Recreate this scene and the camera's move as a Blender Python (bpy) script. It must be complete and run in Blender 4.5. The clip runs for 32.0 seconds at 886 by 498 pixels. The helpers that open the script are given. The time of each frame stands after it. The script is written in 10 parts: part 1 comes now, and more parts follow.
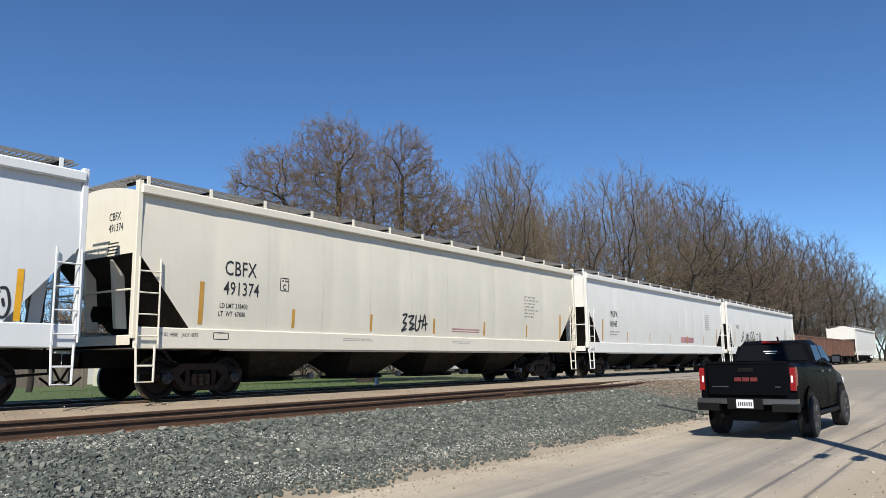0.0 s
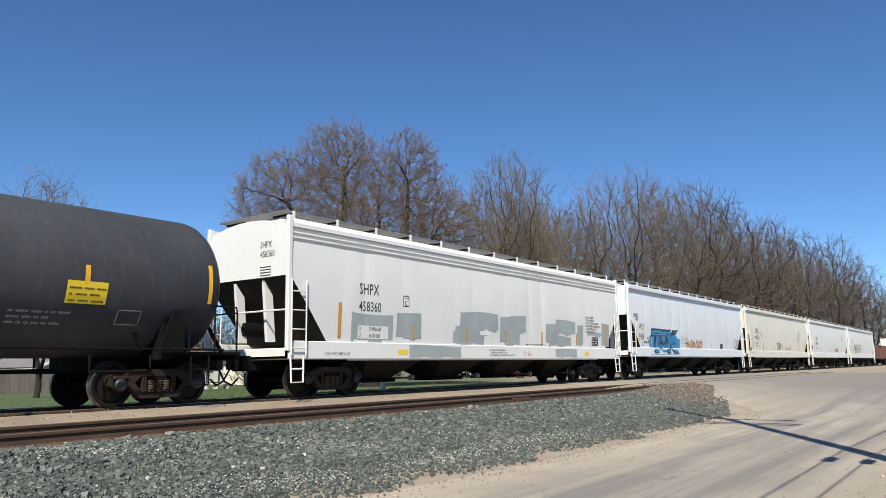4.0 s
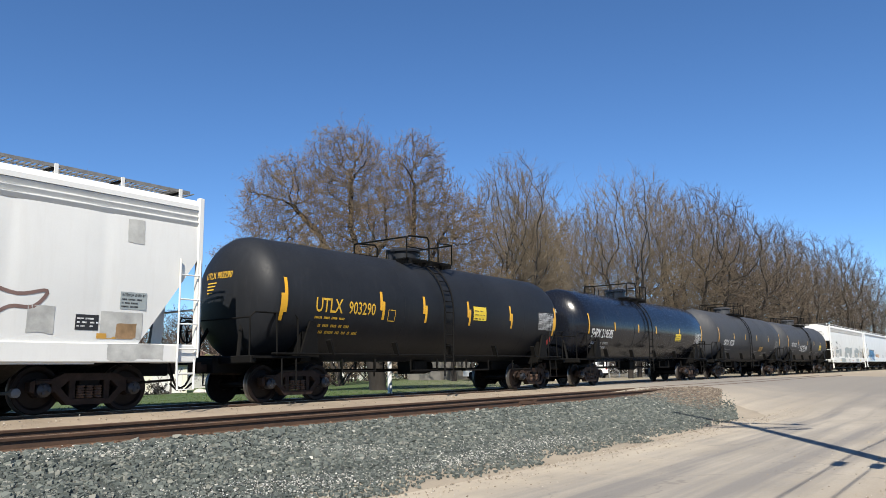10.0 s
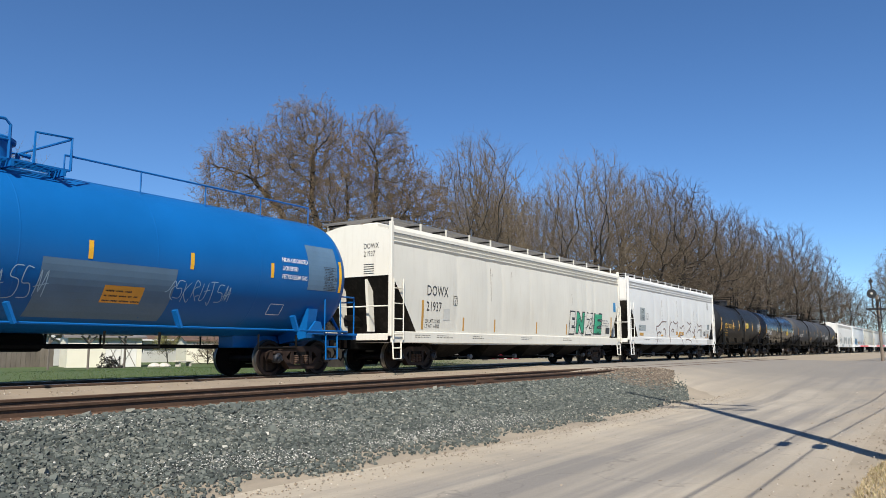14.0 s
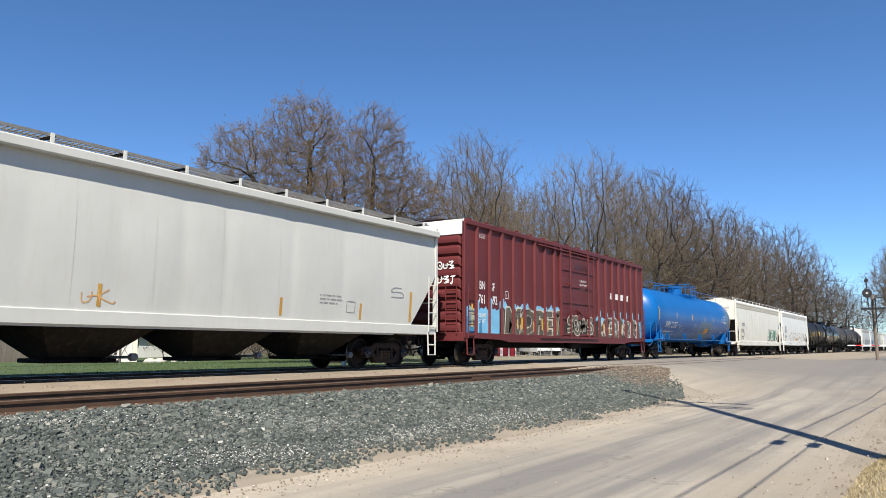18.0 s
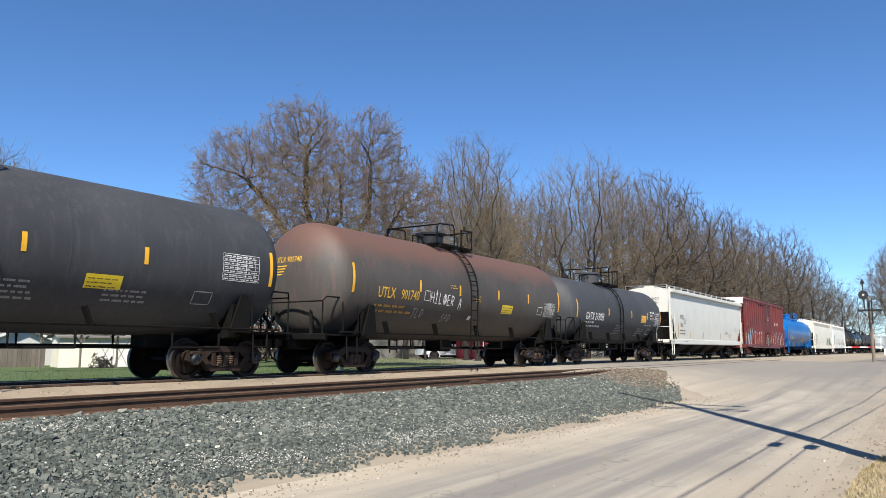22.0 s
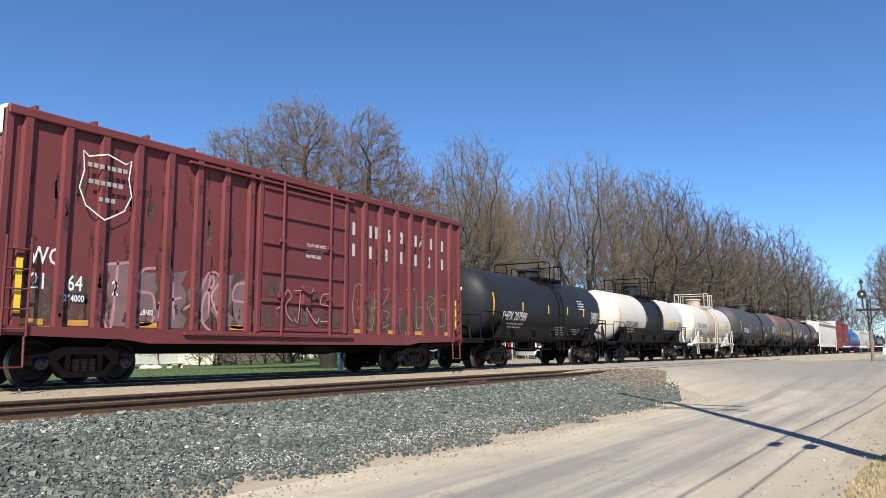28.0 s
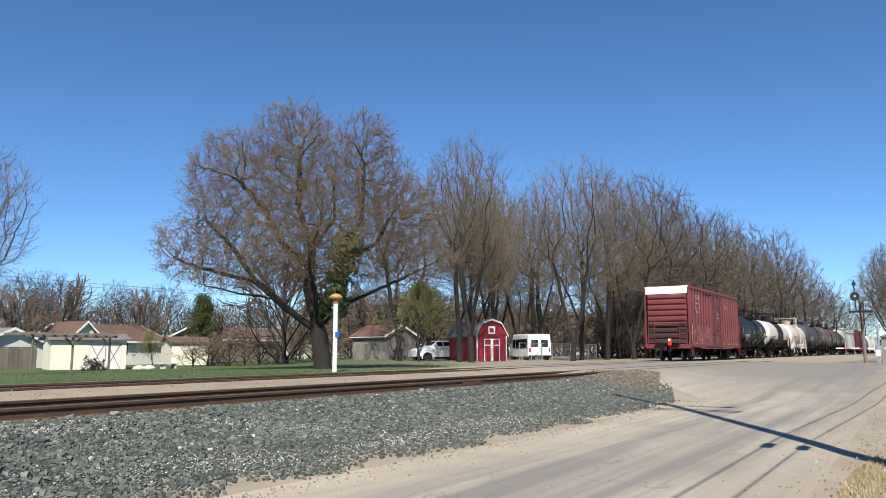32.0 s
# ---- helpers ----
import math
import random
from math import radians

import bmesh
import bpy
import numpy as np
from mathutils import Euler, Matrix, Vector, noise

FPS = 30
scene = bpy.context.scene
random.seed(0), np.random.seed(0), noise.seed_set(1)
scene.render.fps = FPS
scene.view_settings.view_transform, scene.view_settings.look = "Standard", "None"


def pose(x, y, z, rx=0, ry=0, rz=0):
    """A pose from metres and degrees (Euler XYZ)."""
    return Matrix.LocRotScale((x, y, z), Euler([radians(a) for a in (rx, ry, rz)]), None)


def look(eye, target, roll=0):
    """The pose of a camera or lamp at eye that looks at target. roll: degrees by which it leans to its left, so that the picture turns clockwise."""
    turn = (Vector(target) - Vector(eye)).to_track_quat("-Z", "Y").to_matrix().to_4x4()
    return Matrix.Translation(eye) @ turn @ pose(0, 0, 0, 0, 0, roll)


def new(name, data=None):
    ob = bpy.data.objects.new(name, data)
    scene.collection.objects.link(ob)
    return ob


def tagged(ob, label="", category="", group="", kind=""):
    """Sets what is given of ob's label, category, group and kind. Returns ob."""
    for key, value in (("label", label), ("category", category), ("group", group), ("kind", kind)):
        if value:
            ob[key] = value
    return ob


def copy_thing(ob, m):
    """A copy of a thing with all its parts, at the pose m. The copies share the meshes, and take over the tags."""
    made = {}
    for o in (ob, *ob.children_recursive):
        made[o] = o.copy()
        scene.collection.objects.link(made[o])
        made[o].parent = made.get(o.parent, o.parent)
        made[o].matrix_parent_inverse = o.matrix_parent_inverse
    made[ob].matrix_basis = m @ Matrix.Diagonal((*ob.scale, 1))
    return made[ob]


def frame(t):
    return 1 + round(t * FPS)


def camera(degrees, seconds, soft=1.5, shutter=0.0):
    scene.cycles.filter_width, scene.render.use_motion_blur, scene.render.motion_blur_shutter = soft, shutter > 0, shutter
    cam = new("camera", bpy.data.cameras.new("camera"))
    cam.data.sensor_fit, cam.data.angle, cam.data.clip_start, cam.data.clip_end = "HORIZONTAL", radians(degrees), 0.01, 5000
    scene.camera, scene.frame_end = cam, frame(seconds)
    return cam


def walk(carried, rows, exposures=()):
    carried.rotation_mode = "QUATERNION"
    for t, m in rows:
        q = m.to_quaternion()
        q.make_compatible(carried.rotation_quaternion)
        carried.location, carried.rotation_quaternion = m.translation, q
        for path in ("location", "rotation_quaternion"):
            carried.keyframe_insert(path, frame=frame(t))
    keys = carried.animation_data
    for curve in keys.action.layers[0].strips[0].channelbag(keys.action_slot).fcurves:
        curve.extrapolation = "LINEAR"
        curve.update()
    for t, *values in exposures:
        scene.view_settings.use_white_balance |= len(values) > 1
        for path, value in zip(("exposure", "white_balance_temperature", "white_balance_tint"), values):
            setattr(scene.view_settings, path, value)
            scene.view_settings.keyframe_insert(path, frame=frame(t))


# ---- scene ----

# The camera: held by hand beside the road, it only turns. Seconds and degrees.
EYE = (0.0, 0.0, 1.5)
TURNS = [
    (0, 98.58, 0.71, -54.14), (0.5, 98.55, 0.74, -54.07), (1, 98.62, 0.77, -54.01), (1.5, 98.82, 0.69, -54.03), (2, 98.88, 0.75, -54.01),
    (2.5, 98.84, 0.83, -54.09), (3, 98.80, 0.94, -53.95), (3.5, 98.90, 0.97, -53.73), (5.5, 98.74, 0.77, -53.62), (6, 98.71, 0.78, -53.55),
    (6.5, 98.61, 0.71, -53.64), (7, 98.55, 0.69, -53.73), (7.5, 98.58, 0.82, -53.65), (8, 98.64, 0.85, -53.55), (8.5, 98.68, 0.83, -53.44),
    (9, 98.73, 0.75, -53.39), (9.5, 98.93, 0.74, -53.33), (10, 99.15, 0.85, -53.18), (10.5, 99.15, 0.78, -52.98), (11, 99.17, 0.73, -52.67),
    (11.5, 99.14, 0.85, -52.58), (12, 98.92, 0.74, -53.27), (12.5, 98.47, 0.60, -54.39), (13, 98.01, 0.44, -55.33), (13.5, 97.71, 0.27, -56.02),
    (14, 97.50, -0.01, -56.28), (14.5, 97.38, -0.23, -56.41), (16.5, 97.22, -0.17, -56.55), (17, 97.30, -0.20, -56.68), (17.5, 97.35, -0.28, -56.68),
    (18, 97.27, -0.34, -56.57), (18.5, 97.19, -0.43, -56.64), (19, 97.19, -0.39, -56.70), (19.5, 97.17, -0.29, -56.74), (20, 97.22, -0.29, -56.83),
    (20.5, 97.25, -0.32, -56.78), (21, 97.33, -0.33, -56.79), (21.5, 97.42, -0.27, -56.74), (22, 97.53, -0.10, -56.78), (22.5, 97.48, 0.06, -56.88),
    (23, 97.37, 0.06, -56.95), (23.5, 97.33, 0.02, -56.85), (24, 97.45, 0.02, -56.86), (24.5, 97.71, 0.15, -56.88), (25, 97.83, 0.10, -56.69),
    (25.5, 97.91, -0.02, -56.59), (27.5, 97.64, 0.04, -57.05), (28, 97.59, 0.09, -56.84), (28.5, 97.51, 0.13, -56.73), (29, 97.50, 0.14, -56.72),
    (29.5, 97.50, 0.13, -56.76), (30, 97.43, 0.14, -56.85), (30.5, 97.36, 0.02, -56.95), (31, 97.39, -0.06, -57.07), (31.5, 97.49, 0.04, -57.25),
    (32, 97.66, -0.01, -57.27),
]
cam = camera(60.72, 32.0, 0.45)
walk(cam, [(t, pose(*EYE, rx, ry, rz)) for t, rx, ry, rz in TURNS], [(0, 0.61), (3.5, 0.58), (5.5, 0.96), (9.2, 1.01), (10, 0.81), (11, 0.61), (13, 0.58), (14.5, 0.71), (16.5, 0.86), (18, 0.81), (19, 0.76), (21, 0.94), (23, 0.94), (23.6, 0.80), (24, 0.62), (25.5, 0.60), (28, 0.96), (29, 0.82), (30, 0.78), (32, 0.76)])

# ---- light ----
SUN_TURN, SUN_HIGH = 31.0, 45.0          # degrees from the track's line, and above the horizon
world = bpy.data.worlds.new("world")
scene.world = world
world.use_nodes = True
wn = world.node_tree.nodes
sky = wn.new("ShaderNodeTexSky")
sky.sky_type = "NISHITA"
sky.sun_disc = False
sky.sun_elevation = radians(SUN_HIGH)
sky.sun_rotation = radians(270 - SUN_TURN)
sky.altitude, sky.air_density, sky.dust_density, sky.ozone_density = 2500, 1.0, 0.35, 6.0
wn["Background"].inputs["Strength"].default_value = 0.088
deep = wn.new("ShaderNodeHueSaturation")       # the clear spring sky is a deep blue
deep.inputs["Hue"].default_value = 0.502
deep.inputs["Saturation"].default_value, deep.inputs["Value"].default_value = 1.08, 1.0
world.node_tree.links.new(sky.outputs["Color"], deep.inputs["Color"])
tint = wn.new("ShaderNodeMix")                 # a trace of violet rather than green towards the horizon
tint.data_type, tint.blend_type = "RGBA", "MULTIPLY"
tint.inputs[0].default_value, tint.inputs[7].default_value = 1.0, (0.94, 1.0, 1.0, 1)
world.node_tree.links.new(deep.outputs["Color"], tint.inputs[6])
world.node_tree.links.new(tint.outputs[2], wn["Background"].inputs["Color"])
sun = new("sun", bpy.data.lights.new("sun", "SUN"))
sun.data.energy, sun.data.angle, sun.data.color = 5.0, radians(0.53), (1.0, 0.935, 0.83)
shine = Vector((math.cos(radians(SUN_TURN)), math.sin(radians(SUN_TURN)), -math.tan(radians(SUN_HIGH))))
sun.matrix_basis = look((-20, -15, 40), Vector((-20, -15, 40)) + shine)


# ---- materials ----
def mat(name, col, rough=0.6, metal=0.0, var=0.25, scale=1.5, fine=30.0, bump=0.15, streak=0.0, dirt=(0.2, 0.15, 0.1), spots=0.0,
        spot_col=(0.12, 0.05, 0.02), each=0.0, stretch=(1, 1, 1)):
    """A surface with variation at two scales, and, where asked, run-down streaks, rust spots and a difference from piece to piece."""
    m = bpy.data.materials.new(name)
    m.use_nodes = True
    n, link = m.node_tree.nodes, m.node_tree.links.new
    b = n["Principled BSDF"]
    co = n.new("ShaderNodeTexCoord")
    mp = n.new("ShaderNodeMapping")
    mp.inputs["Scale"].default_value = stretch
    link(co.outputs["Object"], mp.inputs["Vector"])

    def noise_at(sc, detail=4.0, vec=None, rough_n=0.55):
        t = n.new("ShaderNodeTexNoise")
        t.inputs["Scale"].default_value, t.inputs["Detail"].default_value, t.inputs["Roughness"].default_value = sc, detail, rough_n
        link(vec or mp.outputs["Vector"], t.inputs["Vector"])
        return t.outputs["Fac"]

    def ramp(fac, lo, hi, a=0.0, z=1.0):
        r = n.new("ShaderNodeMapRange")
        r.inputs["From Min"].default_value, r.inputs["From Max"].default_value = lo, hi
        r.inputs["To Min"].default_value, r.inputs["To Max"].default_value = a, z
        link(fac, r.inputs["Value"])
        return r.outputs["Result"]

    def mix(fac, a, z, kind="MIX"):
        x = n.new("ShaderNodeMix")
        x.data_type, x.blend_type = "RGBA", kind
        for sock, val in (("Factor", fac), ("A", a), ("B", z)):
            i = x.inputs[0] if sock == "Factor" else x.inputs[6] if sock == "A" else x.inputs[7]
            if hasattr(val, "links"):
                link(val, i)
            else:
                i.default_value = val if sock == "Factor" else (*val, 1)
        return x.outputs[2]

    big, small = noise_at(scale), noise_at(fine, 6.0)
    dark = tuple(c * (1 - var) for c in col)
    light = tuple(min(1, c * (1 + var * 0.6)) for c in col)
    colour = mix(ramp(big, 0.3, 0.7), dark, light)
    colour = mix(ramp(small, 0.25, 0.75, 0.0, 0.5 * var + 0.05), colour, tuple(c * 0.55 for c in col))
    if streak:
        mv = n.new("ShaderNodeMapping")
        mv.inputs["Scale"].default_value = (3.5, 3.5, 0.35)
        link(co.outputs["Object"], mv.inputs["Vector"])
        colour = mix(ramp(noise_at(2.2, 6.0, mv.outputs["Vector"], 0.65), 0.5, 0.8, 0.0, streak), colour, dirt)
    if spots:
        colour = mix(ramp(noise_at(5.5, 8.0, None, 0.7), 0.72 - 0.25 * spots, 0.76 - 0.2 * spots), colour, spot_col)
    if each:
        oi = n.new("ShaderNodeObjectInfo")
        colour = mix(ramp(oi.outputs["Random"], 0, 1, 0, each), colour, tuple(c * 0.35 for c in col))
    link(colour, b.inputs["Base Color"])
    link(ramp(small, 0.2, 0.8, max(0.03, rough - 0.1), min(1, rough + 0.12)), b.inputs["Roughness"])
    b.inputs["Metallic"].default_value = metal
    if bump:
        bp = n.new("ShaderNodeBump")
        bp.inputs["Strength"].default_value, bp.inputs["Distance"].default_value = bump, 0.02
        link(small, bp.inputs["Height"])
        link(bp.outputs["Normal"], b.inputs["Normal"])
    return m


def island_mat(name, cols, rough=0.9, bump=0.3):
    """A surface whose loose pieces differ in colour one from another."""
    m = bpy.data.materials.new(name)
    m.use_nodes = True
    n, link = m.node_tree.nodes, m.node_tree.links.new
    b = n["Principled BSDF"]
    g = n.new("ShaderNodeNewGeometry")
    r = n.new("ShaderNodeValToRGB")
    r.color_ramp.interpolation = "LINEAR"
    els = r.color_ramp.elements
    for i, (p, c) in enumerate(cols):
        e = els[i] if i < 2 else els.new(p)
        e.position, e.color = p, (*c, 1)
    link(g.outputs["Random Per Island"], r.inputs["Fac"])
    link(r.outputs["Color"], b.inputs["Base Color"])
    b.inputs["Roughness"].default_value = rough
    return m


WHITE = mat("white_paint", (0.6133, 0.6133, 0.5866), 0.42, var=0.05, bump=0.04, streak=0.18, dirt=(0.42, 0.38, 0.33), scale=0.6)
COOL = mat("cool_white_paint", (0.5942, 0.6192, 0.6355), 0.4, var=0.05, bump=0.04, streak=0.15, dirt=(0.4, 0.38, 0.36), scale=0.6)
CREAM = mat("cream_paint", (0.611, 0.581, 0.494), 0.42, var=0.06, bump=0.04, streak=0.15, dirt=(0.36, 0.30, 0.22), scale=0.6)
IVORY = mat("ivory_paint", (0.6064, 0.5867, 0.5126), 0.42, var=0.06, bump=0.04, streak=0.25, dirt=(0.36, 0.30, 0.22), scale=0.6)
BONE = mat("bone_grey_paint", (0.4988, 0.4955, 0.4562), 0.45, var=0.07, bump=0.04, streak=0.2, dirt=(0.36, 0.30, 0.22), scale=0.6)
BLACK = mat("black_paint", (0.0155, 0.0172, 0.0205), 0.5, var=0.3, bump=0.04, streak=0.2, dirt=(0.045, 0.046, 0.048), scale=0.5)
MATT = mat("weathered_black_paint", (0.0415, 0.0440, 0.0495), 0.62, var=0.25, bump=0.04, streak=0.35, dirt=(0.10, 0.095, 0.09), scale=0.5)
GLOSS = mat("gloss_black_paint", (0.0070, 0.0084, 0.0126), 0.22, var=0.2, bump=0.03, streak=0.1, dirt=(0.05, 0.05, 0.05), scale=0.5)
RUSTBLACK = mat("rust_bloomed_black_paint", (0.0544, 0.0496, 0.0448), 0.65, var=0.3, bump=0.06, streak=0.5, dirt=(0.155, 0.078, 0.058), scale=0.4, spots=0.15)
def rust_bloom(m, low, high, rust):
    """Rust that has broken out along the top of a tank, ragged at its lower edge."""
    n, link = m.node_tree.nodes, m.node_tree.links.new
    b = n["Principled BSDF"]
    old = b.inputs["Base Color"].links[0].from_socket
    co, sep, nz = n.new("ShaderNodeTexCoord"), n.new("ShaderNodeSeparateXYZ"), n.new("ShaderNodeTexNoise")
    nz.inputs["Scale"].default_value, nz.inputs["Detail"].default_value = 1.1, 7
    ad, r, mx = n.new("ShaderNodeMath"), n.new("ShaderNodeMapRange"), n.new("ShaderNodeMix")
    ad.operation, mx.data_type = "ADD", "RGBA"
    link(co.outputs["Object"], sep.inputs[0])
    link(co.outputs["Object"], nz.inputs["Vector"])
    link(sep.outputs["Z"], ad.inputs[0])
    link(nz.outputs["Fac"], ad.inputs[1])
    r.inputs["From Min"].default_value, r.inputs["From Max"].default_value, r.inputs["To Max"].default_value = low, high, 0.8
    link(ad.outputs[0], r.inputs["Value"])
    link(r.outputs[0], mx.inputs[0])
    link(old, mx.inputs[6])
    mx.inputs[7].default_value = (*rust, 1)
    link(mx.outputs[2], b.inputs["Base Color"])


rust_bloom(RUSTBLACK, 3.7, 4.35, (0.105, 0.050, 0.035))
BLUE = mat("blue_paint", (0.004, 0.098, 0.315), 0.34, var=0.12, bump=0.03, streak=0.05, dirt=(0.03, 0.10, 0.22), scale=0.5)
SOILED = mat("soiled_white_paint", (0.4450, 0.4250, 0.3850), 0.45, var=0.08, bump=0.04, streak=0.6, dirt=(0.50, 0.38, 0.27), scale=0.4)
TANBAND = mat("stained_tan_paint", (0.3850, 0.3100, 0.2450), 0.55, var=0.12, bump=0.05, streak=0.4, dirt=(0.4, 0.25, 0.16), scale=0.6)
MAROON = mat("maroon_paint", (0.1089, 0.0234, 0.0243), 0.5, var=0.18, bump=0.05, streak=0.35, dirt=(0.06, 0.02, 0.02), scale=0.5, spots=0.0)
PINKRED = mat("faded_maroon_paint", (0.1360, 0.0340, 0.0360), 0.55, var=0.18, bump=0.06, streak=0.4, dirt=(0.10, 0.03, 0.025), scale=0.5, spots=0.35, spot_col=(0.08, 0.02, 0.015))
RUSTCAR = mat("rusted_steel_sheet", (0.115, 0.056, 0.038), 0.8, var=0.3, bump=0.1, streak=0.5, dirt=(0.08, 0.03, 0.02), scale=0.8)
# The next three are coloured darker to carry the shade beneath the cars.
STEEL_DARK = mat("shade_dark_grimy_steel", (0.0063, 0.0060, 0.0056), 0.7, var=0.35, bump=0.15, scale=3)
TRUCK = mat("shade_dark_rusted_casting", (0.0262, 0.0160, 0.0118), 0.7, var=0.6, bump=0.2, scale=4, spots=0.2)
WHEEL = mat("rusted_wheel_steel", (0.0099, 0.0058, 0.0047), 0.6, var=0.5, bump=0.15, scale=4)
WHEELRIM = mat("worn_wheel_tread", (0.1500, 0.1400, 0.1300), 0.35, metal=0.8, var=0.2, bump=0.05, scale=6)
SPRING = mat("spring_steel", (0.0760, 0.0480, 0.0340), 0.6, var=0.3, bump=0.05, scale=6)
CAPBLUE = mat("bearing_cap_steel", (0.0328, 0.0348, 0.0410), 0.45, metal=0.4, var=0.3, bump=0.05, scale=8)
# Holds the shade below hopper cars in its colour, with streaks of dirt.
SHADEGRIME = mat("shade_dark_grimy_bay_steel", (0.022, 0.019, 0.016), 0.85, var=0.4, bump=0.15, streak=0.6, dirt=(0.07, 0.058, 0.046), scale=1.2)
GRATE = mat("galvanised_grating", (0.2000, 0.1950, 0.1850), 0.6, metal=0.35, var=0.2, bump=0.1, scale=6)
YELLOW = mat("reflective_yellow_strip", (0.680, 0.357, 0.017), 0.35, var=0.12, bump=0.02, scale=4)
OCHRE = mat("faded_yellow_strip", (0.468, 0.255, 0.043), 0.5, var=0.2, bump=0.02, scale=4)
SIGNYEL = mat("yellow_placard", (0.680, 0.493, 0.025), 0.4, var=0.06, bump=0.0)
INK = mat("black_lettering", (0.02, 0.02, 0.022), 0.5, var=0.15, bump=0.0)
CHALK = mat("white_lettering", (0.684, 0.684, 0.665), 0.55, var=0.12, bump=0.0)
FADEDINK = mat("grey_lettering", (0.22, 0.22, 0.23), 0.6, var=0.15, bump=0.0)
GOLD = mat("yellow_lettering", (0.630, 0.378, 0.027), 0.5, var=0.12, bump=0.0)
GREYPATCH = mat("grey_paint_patch", (0.28, 0.315, 0.315), 0.55, var=0.1, bump=0.02)
PALEPATCH = mat("pale_blue_patch", (0.0806, 0.1457, 0.2232), 0.5, var=0.12, bump=0.02)
REDSIGN = mat("red_placard", (0.62, 0.03, 0.03), 0.45, var=0.08, bump=0.0)
SPRAYBLUE = mat("blue_spray_paint", (0.02, 0.20, 0.42), 0.45, var=0.2, bump=0.0)
SPRAYSKY = mat("light_blue_spray_paint", (0.1760, 0.4400, 0.6400), 0.5, var=0.2, bump=0.0)
SPRAYGREEN = mat("green_spray_paint", (0.03, 0.30, 0.16), 0.5, var=0.3, bump=0.0)
SPRAYBROWN = mat("brown_spray_paint", (0.10, 0.082, 0.058), 0.55, var=0.3, bump=0.0)
SPRAYORANGE = mat("orange_spray_paint", (0.60, 0.33, 0.12), 0.5, var=0.3, bump=0.0)
SPRAYPINK = mat("dull_pink_spray_paint", (0.42, 0.2, 0.22), 0.5, var=0.3, bump=0.0)
RAILRUST = mat("rusted_rail_steel", (0.0740, 0.0390, 0.0210), 0.75, var=0.3, bump=0.2, scale=3, spots=0.15)
RAILTAN = mat("dull_rusted_rail_head", (0.150, 0.098, 0.062), 0.6, var=0.25, bump=0.05, stretch=(0.1, 1, 1))
RAILTOP = mat("polished_rail_head", (0.35, 0.33, 0.31), 0.3, metal=0.9, var=0.15, bump=0.03, stretch=(0.1, 1, 1))
for dull, ior in ((BLACK, 1.25), (MAROON, 1.3), (PINKRED, 1.35), (MATT, 1.35), (GLOSS, 1.38), (STEEL_DARK, 1.2), (TRUCK, 1.3), (WHEEL, 1.3), (SHADEGRIME, 1.2), (BLUE, 1.3), (SPRING, 1.3)):
    dull.node_tree.nodes["Principled BSDF"].inputs["IOR"].default_value = ior      # a lower IOR weakens the sheen
TIEWOOD = mat("weathered_tie_timber", (0.13, 0.085, 0.06), 0.9, var=0.35, bump=0.4, scale=3, each=0.5, stretch=(4, 1, 4))


